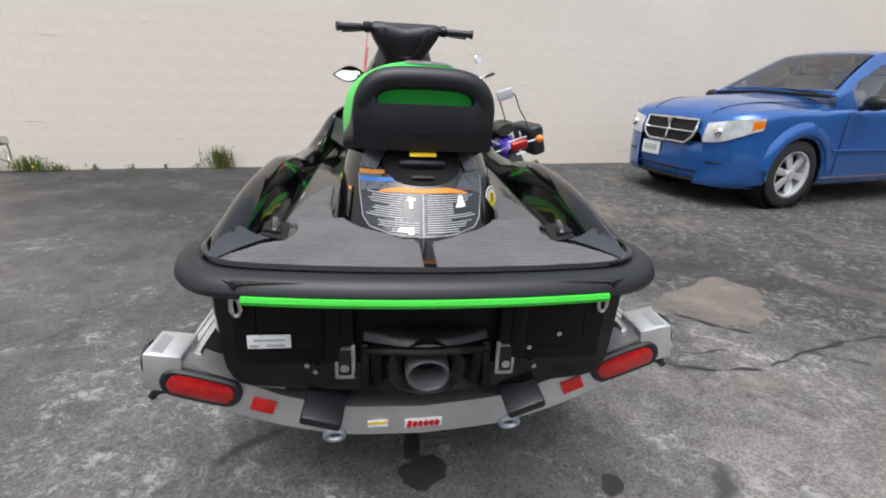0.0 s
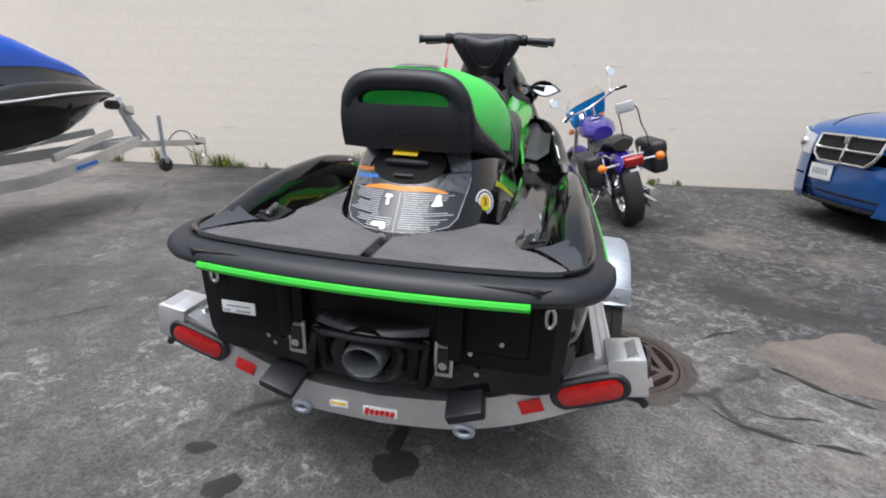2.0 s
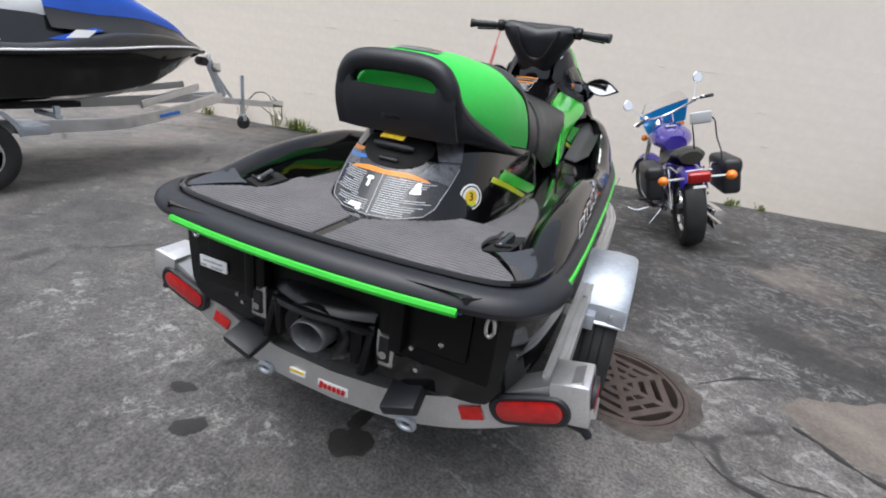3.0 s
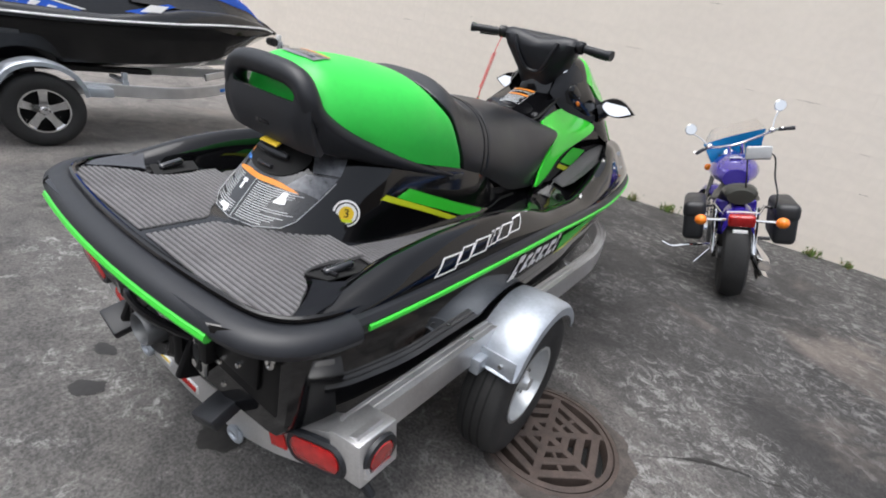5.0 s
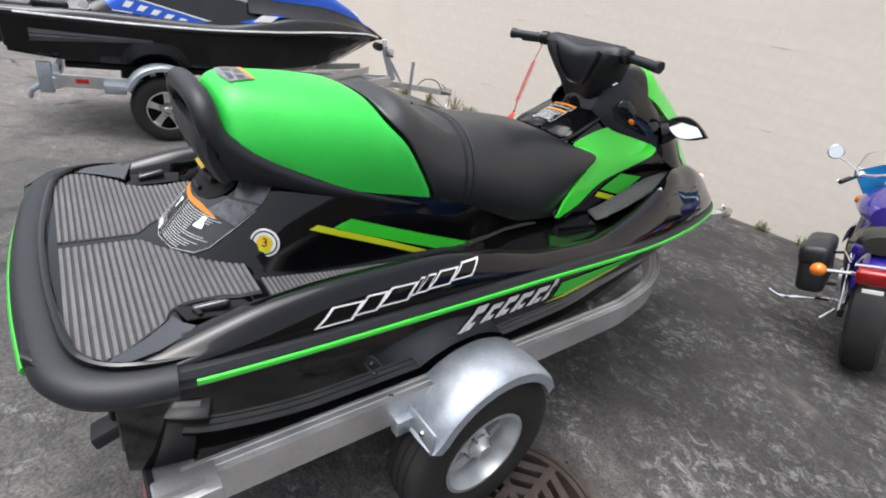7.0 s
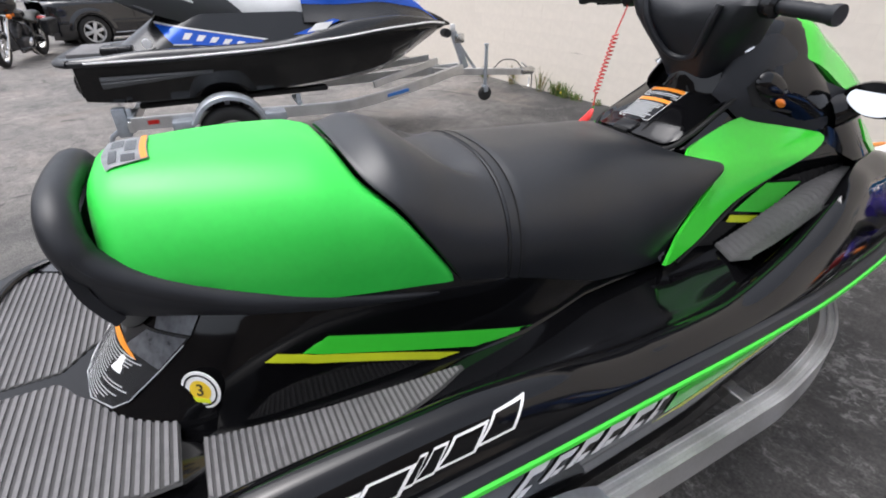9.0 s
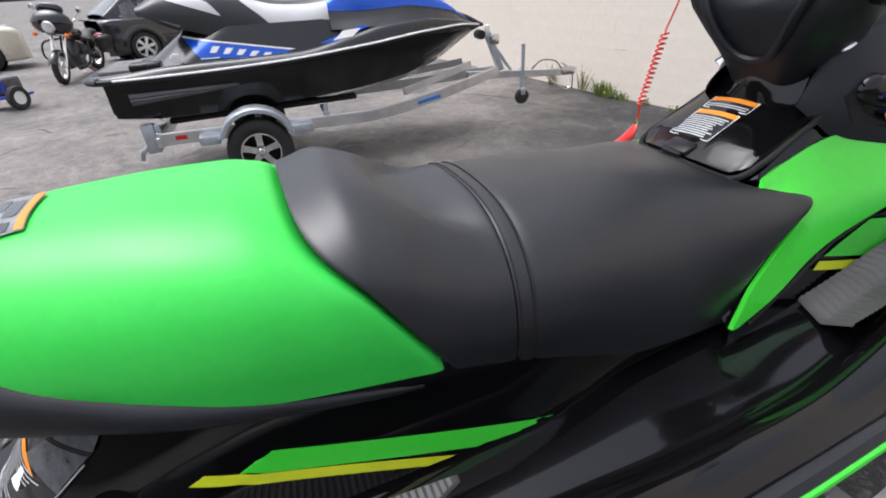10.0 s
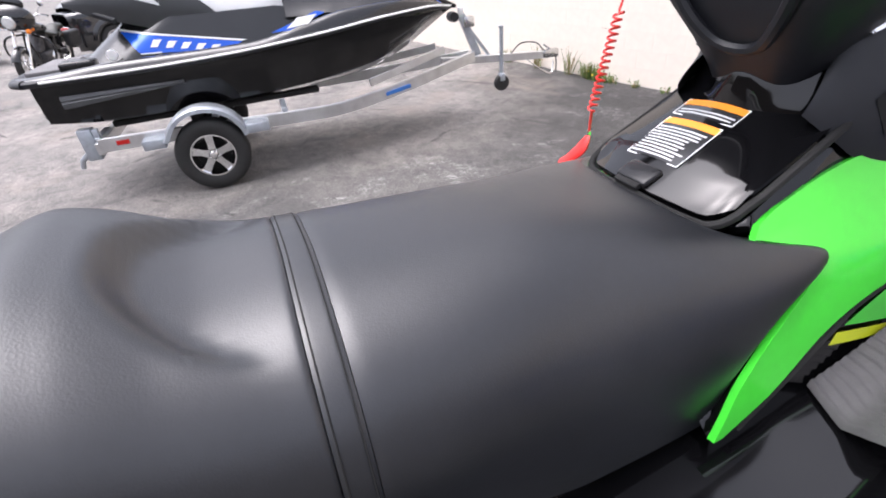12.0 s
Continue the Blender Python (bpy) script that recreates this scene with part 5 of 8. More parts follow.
# ---- trailers ----
def wheel_parts(parent, cx, cy, cz, r=0.285, rim=0.155, width=0.16, out=1, chrome=False):
    """A trailer wheel, its outer face towards out * x."""
    w = width / 2
    at = (cx, cy, cz)
    prof = [(rim, -w * 0.8), (rim + 0.02, -w * 0.95), (r - 0.035, -w), (r - 0.008, -w * 0.82), (r, -w * 0.5), (r, w * 0.5), (r - 0.008, w * 0.82), (r - 0.02, w * 0.93), (r - 0.05, w), (rim + 0.02, w * 0.95), (rim, w * 0.8)]
    wheel = part("wheel", lathe([(a, b * out) for a, b in prof], 44, "x", at), TYRE, parent, "black tyre")
    # dark bands just proud of the tread: groove shade put in as colour
    grooves = join(*[lathe([(r + 0.0012, (o - 0.004) * out), (r + 0.0012, (o + 0.004) * out)], 44, "x", at) for o in (-0.032, 0, 0.032)])
    part("tread_groove", grooves, SHADE_BLACK, wheel)
    metal = CHROME if chrome else WHEEL_PAINT
    lip = [(rim + 0.004, w * 0.82), (rim + 0.007, w * 0.92), (rim - 0.006, w * 0.92), (rim - 0.014, w * 0.55), (rim - 0.022, w * 0.15), (rim - 0.03, -w * 0.3)]
    part("rim", lathe([(a, b * out) for a, b in lip], 44, "x", at), metal, wheel, "silver wheel rim")
    # dark disc closing the rim: shade behind the spokes as colour
    part("rim_back", lathe([(rim - 0.03, -w * 0.3 * out), (0.02, -w * 0.32 * out)], 32, "x", at), SHADE_BLACK, wheel)
    for k in range(5):
        a = 2 * math.pi * k / 5 + 0.3
        if chrome:
            sp = sheet([[Vector((out * (w * 0.62), 0.035, -0.030)), Vector((out * (w * 0.66), 0.035, 0.030)), Vector((out * (w * 0.62 - 0.03), 0.035, 0.034)), Vector((out * (w * 0.62 - 0.03), 0.035, -0.034))],
                        [Vector((out * (w * 0.55), 0.09, -0.026)), Vector((out * (w * 0.59), 0.09, 0.026)), Vector((out * (w * 0.5 - 0.03), 0.09, 0.03)), Vector((out * (w * 0.5 - 0.03), 0.09, -0.03))],
                        [Vector((out * (w * 0.62), rim - 0.01, -0.032)), Vector((out * (w * 0.64), rim - 0.01, 0.032)), Vector((out * (w * 0.55 - 0.03), rim - 0.01, 0.032)), Vector((out * (w * 0.55 - 0.03), rim - 0.01, -0.032))]], close_u=True, caps=True)
        else:
            sp = sheet([[Vector((out * (w * 0.38), 0.04, -0.024)), Vector((out * (w * 0.42), 0.04, 0.024)), Vector((out * (w * 0.2), 0.04, 0.024)), Vector((out * (w * 0.2), 0.04, -0.024))],
                        [Vector((out * (w * 0.22), 0.10, -0.024)), Vector((out * (w * 0.30), 0.10, 0.024)), Vector((out * (w * 0.05), 0.10, 0.026)), Vector((out * (w * 0.05), 0.10, -0.026))],
                        [Vector((out * (w * 0.08), rim - 0.018, -0.032)), Vector((out * (w * 0.1), rim - 0.018, 0.032)), Vector((out * (-w * 0.1), rim - 0.018, 0.032)), Vector((out * (-w * 0.1), rim - 0.018, -0.032))]], close_u=True, caps=True)
        part("spoke", moved(sp, pose(*at) @ pose(0, 0, 0, math.degrees(a), 0, 0)), metal, wheel)
        part("wheel_nut", moved(lathe([(0.008, w * 0.3 * out), (0.008, w * 0.62 * out), (0.0, w * 0.66 * out)], 6, "x", (0, 0.048, 0)), pose(*at) @ pose(0, 0, 0, math.degrees(a) + 36, 0, 0)), CHROME, wheel)
    part("hub", lathe([(0.045, w * 0.1 * out), (0.045, w * 0.5 * out), (0.03, w * 0.7 * out), (0.026, w * 0.9 * out), (0.0, w * 0.94 * out)], 20, "x", at), metal, wheel)
    return wheel


def box_tube(a, b, w=0.05, h=0.075, bevel=0.004):
    a, b = Vector(a), Vector(b)
    d = b - a
    bm = block(-w / 2, w / 2, 0, d.length, -h / 2, h / 2, bevel, 1)
    return moved(bm, Matrix.Translation(a) @ d.to_track_quat("Y", "Z").to_matrix().to_4x4())


def fender_mesh(cx0, cx1, cy, cz, r, skirt, s):
    """An arched fender, ends cut flat, with a rolled outer lip."""
    line = [(-r - 0.004, 0.075)] + [(-r * math.cos(a), r * math.sin(a) * 0.92) for a in np.linspace(0.42, math.pi - skirt, 16)]
    rows = []
    for y, z in line:
        d = -Vector((0, y, z + 0.05)).normalized()
        rows.append([(cx0, cy + y, cz + z), (cx0 + 0.6 * (cx1 - cx0), cy + y - d.y * 0.006, cz + z - d.z * 0.006), (cx1 - 0.015, cy + y, cz + z), (cx1, cy + y + d.y * 0.010, cz + z + d.z * 0.010), (cx1 + 0.003, cy + y + d.y * 0.04, cz + z + d.z * 0.04)])
    bm = thick(sheet(rows), 0.004)
    return bm if s > 0 else mirrored(bm)


TRAILER = pose(-0.014, 0, 0.81, 0.6, -1.4, 0) @ pose(0, 0, -0.88)
trailer = thing("boat_trailer", "aluminium jet ski trailer with galvanised fenders and red lamps", "trailer", TRAILER)
rail_path = spline([(0.635, 0.22, 0.575), (0.635, 1.0, 0.575), (0.635, 1.7, 0.577), (0.625, 1.95, 0.58), (0.56, 2.25, 0.585), (0.42, 2.5, 0.59), (0.2, 2.8, 0.59), (0.06, 3.1, 0.58)], 8)
RAIL_PROFILE = [(-0.025, -0.048), (-0.025, 0.05), (-0.017, 0.05), (-0.015, 0.047), (-0.005, 0.047), (-0.003, 0.05), (0.003, 0.05), (0.005, 0.047), (0.015, 0.047), (0.017, 0.05), (0.025, 0.05), (0.025, -0.048)]
r1 = sweep(rail_path, RAIL_PROFILE)
r2 = mirrored(r1)
part("side_rail", r1, ALUMINIUM, trailer, "ribbed aluminium side rail", sharp=25)
part("side_rail", r2, ALUMINIUM, trailer, sharp=25)
part("tongue", box_tube((0, 2.9, 0.545), (0, 4.40, 0.455), 0.06, 0.06), ALUMINIUM, trailer)
part("coupler", join(block(-0.035, 0.035, 4.36, 4.56, 0.42, 0.50, 0.02), tube([(0, 4.46, 0.50), (0.0, 4.38, 0.54)], 0.011, 8)), STEEL, trailer)
post = part("winch_post", box_tube((0, 3.66, 0.49), (0, 3.58, 0.83), 0.05, 0.06), GALVANISED, trailer, "galvanised winch post")
winch = part("winch", block(-0.05, 0.05, 3.48, 3.69, 0.79, 0.872, 0.02, 3), WHITE_PRINT, post, "white winch housing")
part("winch_label", block(-0.053, 0.053, 3.53, 3.63, 0.805, 0.85, 0.004), BLUE_PRINT, winch, "blue label")
part("winch_strap", tube([(0.0, 3.46, 0.880), (0.0, 3.55, 0.886), (0.0, 3.67, 0.874)], 0.010, 8), ORANGE, winch, "orange strap")
part("axle", box_tube((-0.6, 1.05, 0.42), (0.6, 1.05, 0.42), 0.05, 0.05), GALVANISED, trailer)
for y in (0.9, 1.9):
    part("crossmember", box_tube((-0.61, y, 0.50), (0.61, y, 0.50), 0.05, 0.05), ALUMINIUM, trailer)
for s in (1, -1):
    part("bunk", box_tube((s * 0.30, 0.25, 0.575), (s * 0.26, 2.3, 0.585), 0.09, 0.06, 0.01), CARPET, trailer, "black carpeted bunk")
    for y in (0.45, 1.9):
        part("bunk_bracket", block(s * 0.29 - 0.02, s * 0.29 + 0.02, y - 0.03, y + 0.03, 0.46, 0.56, 0.003), GALVANISED, trailer)
bar_z = curve((0.0, 0.372), (0.2, 0.385), (0.36, 0.425), (0.5, 0.485), (0.62, 0.555), (0.74, 0.622))
bar = [(x, 0.178, bar_z(abs(x))) for x in np.linspace(-0.735, 0.735, 45)]
part("rear_crossbar", sweep(bar, [(-0.075, -0.046), (-0.075, -0.038), (-0.004, -0.038), (-0.004, 0.046), (-0.075, 0.046), (-0.075, 0.054), (0.006, 0.054), (0.006, -0.046)]), ALUMINIUM, trailer, "curved aluminium rear crossbar")
slope = math.degrees(math.atan2(0.13, 0.24))
for s in (1, -1):
    # capped end with the side marker
    cap = part("end_cap", moved(block(-0.048, 0.048, -0.018, 0.105, -0.062, 0.050, 0.006), pose(s * 0.690, 0.178, 0.603, 0, -s * 10, 0)), ALUMINIUM, trailer, "brushed aluminium end cap")
    mk = part("marker_lamp", moved(lathe([(0.0, 0.016), (0.034, 0.014), (0.040, 0.006)], 28, "x"), pose(s * 0.735, 0.222, 0.606) @ pose(0, 0, 0, 0, 0 if s > 0 else 180, 0)), RED_LENS, trailer, "round red side marker lamp")
    part("lamp_ring", moved(lathe([(0.038, 0.012), (0.050, 0.010), (0.052, 0.0)], 28, "x"), pose(s * 0.735, 0.222, 0.606) @ pose(0, 0, 0, 0, 0 if s > 0 else 180, 0)), RUBBER, mk)
    # oval tail lamp
    def oval(rx, rz, y):
        out = []
        for a in np.linspace(0, 2 * math.pi, 41)[:-1]:
            c, d = math.cos(a), math.sin(a)
            out.append(Vector((math.copysign(max(0, rx - rz), c) * min(1, abs(c) * 3) + rz * c, y, rz * d)))
        return out
    lm = pose(s * 0.600, 0.166, 0.545, 0, -s * 20.5, 0)
    tl = part("tail_lamp", moved(sheet([oval(0.088, 0.031, 0.0), oval(0.086, 0.030, -0.014), oval(0.07, 0.018, -0.019), oval(0.02, 0.004, -0.020)], close_u=True, caps=True), lm), RED_LENS, trailer, "oval red tail lamp")
    part("lamp_ring", moved(sheet([oval(0.106, 0.045, 0.004), oval(0.106, 0.045, -0.008), oval(0.100, 0.039, -0.014), oval(0.088, 0.031, -0.012), oval(0.086, 0.029, 0.0)], close_u=True), lm), RUBBER, tl, "black rubber lamp ring")
    part("reflector", moved(block(-0.033, 0.033, -0.004, 0.0, -0.021, 0.021, 0.001), pose(s * 0.450, 0.170, bar_z(0.450) + 0.006, 0, -s * 22, 0)), RED_REFLECT, trailer, "red reflector patch")
    # black rubber-faced brackets over the bar, flat loop under it
    part("bunk_end", moved(block(-0.055, 0.055, -0.085, 0.06, -0.018, 0.018, 0.008), pose(s * 0.272, 0.145, bar_z(0.272) + 0.100, 18, -s * 20, 0)), RUBBER, trailer, "black carpeted bunk end board")
    eye = [Vector((0.026 * math.cos(a), 0, 0.016 * math.sin(a))) for a in np.linspace(0, 2 * math.pi, 21)[:-1]]
    part("tie_eye", moved(tube(eye, 0.009, 8, closed=True), pose(s * 0.262, 0.165, bar_z(0.262) - 0.048)), GALVANISED, trailer, "galvanised tie-down eye")
    part("strut", moved(block(-0.055, 0.055, -0.02, 0.02, -0.006, 0.006, 0.003), pose(s * 0.44, 0.20, bar_z(0.44) + 0.07, 0, -s * 12, 0)), ALUMINIUM, trailer)
    wheel_parts(trailer, s * 0.70, 1.06, 0.357 - s * 0.017, r=0.296, out=s)
    part("fender", fender_mesh(0.612, 0.797, 1.065, 0.44, 0.270, 0.48, s), GALVANISED, trailer, "galvanised steel fender")
    end = part("fender_bracket", block(s * 0.605, s * 0.792, 0.794, 0.801, 0.508, 0.585, 0.002), GALVANISED, trailer)
    for x in (0.672, 0.742):
        part("bolt", lathe([(0, -0.010), (0.008, -0.010), (0.010, 0.0)], 8, "y", (s * x, 0.794, 0.55)), STEEL, end)
    part("rail_lug", block(s * 0.655, s * 0.69, 0.745, 0.80, 0.505, 0.56, 0.003), GALVANISED, trailer)
    part("rail_bolt", lathe([(0.007, 0.0), (0.007, 0.006), (0, 0.008)], 8, "z", (s * 0.645, 0.74, 0.625)), STEEL, trailer)
    part("bent_tip", tube([(s * 0.70, 0.19, 0.53), (s * 0.735, 0.195, 0.52), (s * 0.75, 0.20, 0.50)], 0.012, 8), RUBBER, trailer)
tag = part("maker_tag", block(-0.055, 0.055, 0.168, 0.172, 0.352, 0.382, 0.001), WHITE_PRINT, trailer, "white tag with red slanted shapes")
part("tag_shapes", join(*[moved(block(-0.0065, 0.0065, -0.002, 0.002, -0.010 - (0.002 if k == 0 else 0), 0.008 + (0.004 if k == 0 else 0), 0), pose(-0.042 + 0.0165 * k, 0.1665, 0.367, 0, 18, 0)) for k in range(6)]), RED_REFLECT, tag)
tag = part("caution_tag", block(-0.165, -0.105, 0.166, 0.172, 0.364, 0.386, 0.001), WHITE_PRINT, trailer, "yellow and white caution tag")
part("tag_band", block(-0.162, -0.108, 0.164, 0.168, 0.376, 0.384, 0), YELLOW_LABEL, tag)

# ---- the blue, white and black jet ski on its trailer ----
BLUE_PAINT = shader("blue_metallic", (0.012, 0.105, 0.62), 0.18, metal=0.25, coat=0.5, vary=0.08)
WHITE_VINYL = shader("white_vinyl", (0.66, 0.67, 0.68), 0.45, vary=0.06, bump=0.06)
GREY_PAINT = shader("charcoal_paint", (0.014, 0.0145, 0.016), 0.22, coat=0.4, vary=0.15)
SPONSON = shader("grey_plastic", (0.075, 0.078, 0.082), 0.4, vary=0.2)
SKI2 = pose(-4.35, 0, 0, 0, 0, -3)
w2 = curve((-0.25, 0.46), (-0.2, 0.53), (-0.1, 0.575), (0.2, 0.595), (1.2, 0.6), (1.9, 0.585), (2.4, 0.53), (2.8, 0.42), (3.1, 0.27), (3.27, 0.12), (3.34, 0.01))
z2 = curve((-0.25, 0.955), (0.5, 0.965), (1.2, 0.99), (2.0, 1.055), (2.6, 1.115), (3.0, 1.13), (3.34, 1.09))
c2 = curve((-0.25, 0.985), (0.0, 1.0), (0.4, 1.03), (1.0, 1.04), (1.4, 1.05), (1.9, 1.14), (2.2, 1.20), (2.6, 1.22), (3.0, 1.18), (3.34, 1.10))
f2 = curve((-0.25, 0.975), (0.2, 0.985), (0.5, 0.95), (1.8, 0.96), (2.2, 1.10), (2.6, 1.20), (3.34, 1.105))
keel2 = curve((-0.14, 0.58), (0.3, 0.52), (1.6, 0.54), (2.4, 0.62), (2.8, 0.76), (3.1, 0.93), (3.3, 1.05))
chine2 = curve((-0.14, 0.655), (0.3, 0.62), (1.6, 0.66), (2.4, 0.745), (2.8, 0.89), (3.1, 1.03), (3.3, 1.07))
ski2 = thing("jet_ski", "black jet ski with a blue hood and white seat panels", "jet ski", SKI2)
rows = []
for y in stations(-0.14, 3.31, 60):
    w, zr = w2(y) * 0.95, z2(y) - 0.015
    xc = w * (0.90 - 0.25 * max(0, (y - 1.6) / 1.7))
    zc, zk = min(chine2(y), zr - 0.01), min(keel2(y), zr - 0.015)
    half = [(w, zr), (w * 0.985, zr - 0.35 * (zr - zc)), (w * 0.97, zr - 0.42 * (zr - zc)), (xc, zc), (xc * 0.9, zc - 0.01), (xc * 0.5, zc - 0.5 * (zc - zk)), (0, zk)]
    rows.append([(x, y, z) for x, z in half] + [(-x, y, z) for x, z in half[-2::-1]])
bm = sheet(rows)
bm.verts.ensure_lookup_table()
bm.faces.new([bm.verts[j] for j in range(len(rows[0]))])
part("hull", bm, BLACK_GEL, ski2, "glossy black hull")
rows = []
for y in stations(-0.24, 3.33, 70):
    w, zr, zc, zf = w2(y), z2(y), c2(y), f2(y)
    xi = w * (0.72 if y < 2.0 else 0.72 - 0.3 * (y - 2.0))
    half = spline([(w * 0.985, y, zr), (w * 0.97, y, zr + 0.35 * (zc - zr)), (w * 0.93, y, zr + 0.8 * (zc - zr)), (w * 0.87, y, zc), (w * 0.80, y, zc - 0.1 * (zc - zf)), (xi, y, zf + 0.25 * (zc - zf)), (xi * 0.9, y, zf), (0, y, zf)], 4)
    rows.append([Vector((-p.x, p.y, p.z)) for p in half] + half[::-1][1:])
part("deck", sheet(rows), GREY_PAINT, ski2, "charcoal deck")
line = [Vector((w2(y), y, z2(y))) for y in stations(-0.2, 3.33, 70)]
stern = spline([(0.0, -0.27, 0.957), (0.3, -0.265, 0.957), (0.44, -0.245, 0.957), (0.51, -0.205, 0.957), (0.54, -0.16, 0.957)], 5)
part("stern_bumper", sweep(both_sides(stern), STERN_PROFILE), RUBBER, ski2)
for s in (1, -1):
    bm = sweep(line, SIDE_PROFILE)
    part("rub_rail", bm if s > 0 else mirrored(bm), RUBBER, ski2)
    bm = tube([p + Vector((0.013, 0, 0.006)) for p in line[3:]], 0.009, 8)
    part("side_strip", bm if s > 0 else mirrored(bm), WHITE_PRINT, ski2, "white trim strip")
    # sponson along the rear of the hull
    rows = []
    for t in np.linspace(0, 1, 12):
        y = 0.02 + 0.85 * t
        h = 0.05 * (1 - 0.75 * t)
        zc = 0.80 + 0.04 * t
        x = w2(y) * 0.93
        rows.append([(x - 0.03, y, zc - h), (x + 0.022, y, zc - h * 0.8), (x + 0.030, y, zc - h * 0.1), (x + 0.022, y, zc + h * 0.2), (x + 0.030, y, zc + h * 0.4), (x + 0.02, y, zc + h), (x - 0.03, y, zc + h)])
    bm = sheet(rows)
    part("sponson", bm if s > 0 else mirrored(bm), SPONSON, ski2, "grey hull sponson")
# pedestal and flank graphics
def ped2(y, z, lift=0.0):
    hw = 0.34 - 0.32 * (z - 0.95)
    e = min(1.0, max(0.0, (y - 0.01 - 1.5 * (z - 0.93)) / 0.35)) ** 0.5
    return Vector((hw * e + lift, y, z))
rows = []
for z in np.linspace(0.93, 1.27, 9):
    half = [ped2(y, float(z)) for y in stations(0.012 + 1.5 * (z - 0.93), 2.3, 30)]
    rows.append([Vector((-p.x, p.y, p.z)) for p in half[::-1]] + half)
bm = sheet(rows)
part("pedestal", bm, GREY_PAINT, ski2)
for s in (1, -1):
    fl = lambda y, z, lift, s=s: Vector((s * ped2(y, z, lift).x, y, z))
    part("flank_panel", patch([(0.60, 1.04), (0.95, 1.02), (1.30, 1.02)], [(0.48, 1.20), (0.9, 1.125), (1.36, 1.04)], fl, 5, 8, 0.006), BLUE_PAINT, ski2, "blue flank panel with plain white shapes")
    part("flank_line", patch([(0.48, 1.20), (0.9, 1.128), (1.36, 1.045)], [(0.48, 1.215), (0.9, 1.140), (1.40, 1.052)], fl, 2, 8, 0.008), WHITE_PRINT, ski2)
    part("flank_line", patch([(0.60, 1.035), (0.75, 1.03)], [(0.60, 1.043), (0.75, 1.038)], fl, 1, 4, 0.008), WHITE_PRINT, ski2)
    for k in range(5):
        y = 0.68 + 0.105 * k
        z0 = 1.078 - 0.048 * k * 0.35
        part("maker_mark", quad_on(fl, [(y, z0), (y + 0.05, z0 - 0.004), (y + 0.095, z0 + 0.044 - 0.004 * k), (y + 0.035, z0 + 0.05 - 0.004 * k)], 0.010, 2), WHITE_PRINT, ski2, "white slanted mark as a plain shape")
    part("round_badge", lathe([(0.0, s * 0.012), (0.036, s * 0.012), (0.04, 0)], 24, "x", (s * 0.30, 0.40, 1.055)), WHITE_PRINT, ski2, "white round badge")
    fd = lambda y, z, lift, s=s: Vector((s * (w2(y) * 0.9 - 0.35 * (z - 1.05) + lift), y, z))
    part("side_panel", quad_on(fd, [(1.60, 1.10), (1.74, 1.10), (2.05, 1.20), (1.98, 1.215)], 0.03, 4), BLUE_PAINT, ski2)
    part("white_patch", quad_on(fd, [(1.72, 1.115), (1.90, 1.135), (1.98, 1.195), (1.82, 1.185)], 0.045, 4), WHITE_PRINT, ski2, "white side patch")
# seat: stepped, black below, white panels above
top2 = curve((0.20, 1.46), (0.4, 1.55), (0.85, 1.56), (1.0, 1.53), (1.2, 1.46), (1.5, 1.43), (1.8, 1.47), (2.0, 1.54))
low2 = curve((0.20, 1.40), (0.4, 1.31), (0.66, 1.224), (1.0, 1.118), (1.237, 1.044), (1.437, 1.03), (1.636, 1.113), (1.814, 1.238), (2.0, 1.40))
def seat2(y, s):
    hw = 0.235
    zt, zb = top2(y), low2(y)
    a = s * math.pi / 2
    return Vector((hw * math.sin(a) ** 0.7, y, zb + (zt - zb) * max(0.0, math.cos(a)) ** 0.55))
def seat2_at(y, z, lift=0.006):
    zt, zb = top2(y), low2(y)
    c = max(0.0, min(1.0, (z - zb) / (zt - zb))) ** (1 / 0.55)
    return Vector((0.235 * math.sqrt(max(0.0, 1 - c * c)) ** 0.7 + lift, y, z + lift * 0.3))
rows = []
for y in stations(0.20, 2.0, 40):
    half = [seat2(y, j / 12) for j in range(13)]
    rows.append([Vector((-p.x, p.y, p.z)) for p in half[::-1]] + half[1:])
bm = sheet(rows)
seat_b = part("seat", bm, VINYL, ski2, "black seat")
for s in (1, -1):
    for lo, hi in ((curve((0.98, 1.485), (1.154, 1.335), (1.32, 1.192), (1.5, 1.175), (1.655, 1.207), (1.815, 1.305)), curve((0.98, 1.49), (1.1, 1.46), (1.3, 1.41), (1.55, 1.395), (1.815, 1.42))),
                   (curve((0.42, 1.50), (0.627, 1.425), (0.836, 1.35)), curve((0.42, 1.51), (0.6, 1.515), (0.75, 1.46), (0.836, 1.36)))):
        y0, y1 = (0.98, 1.815) if lo(0.9) > 1.4 else (0.42, 0.836)
        rows = []
        for y in stations(y0, y1, 20):
            rows.append([seat2_at(y, lo(y) + (hi(y) - lo(y)) * j / 6) for j in range(7)])
        bm = sheet(rows)
        part("seat_panel", bm if s > 0 else mirrored(bm), WHITE_VINYL, seat_b, "white seat panel")
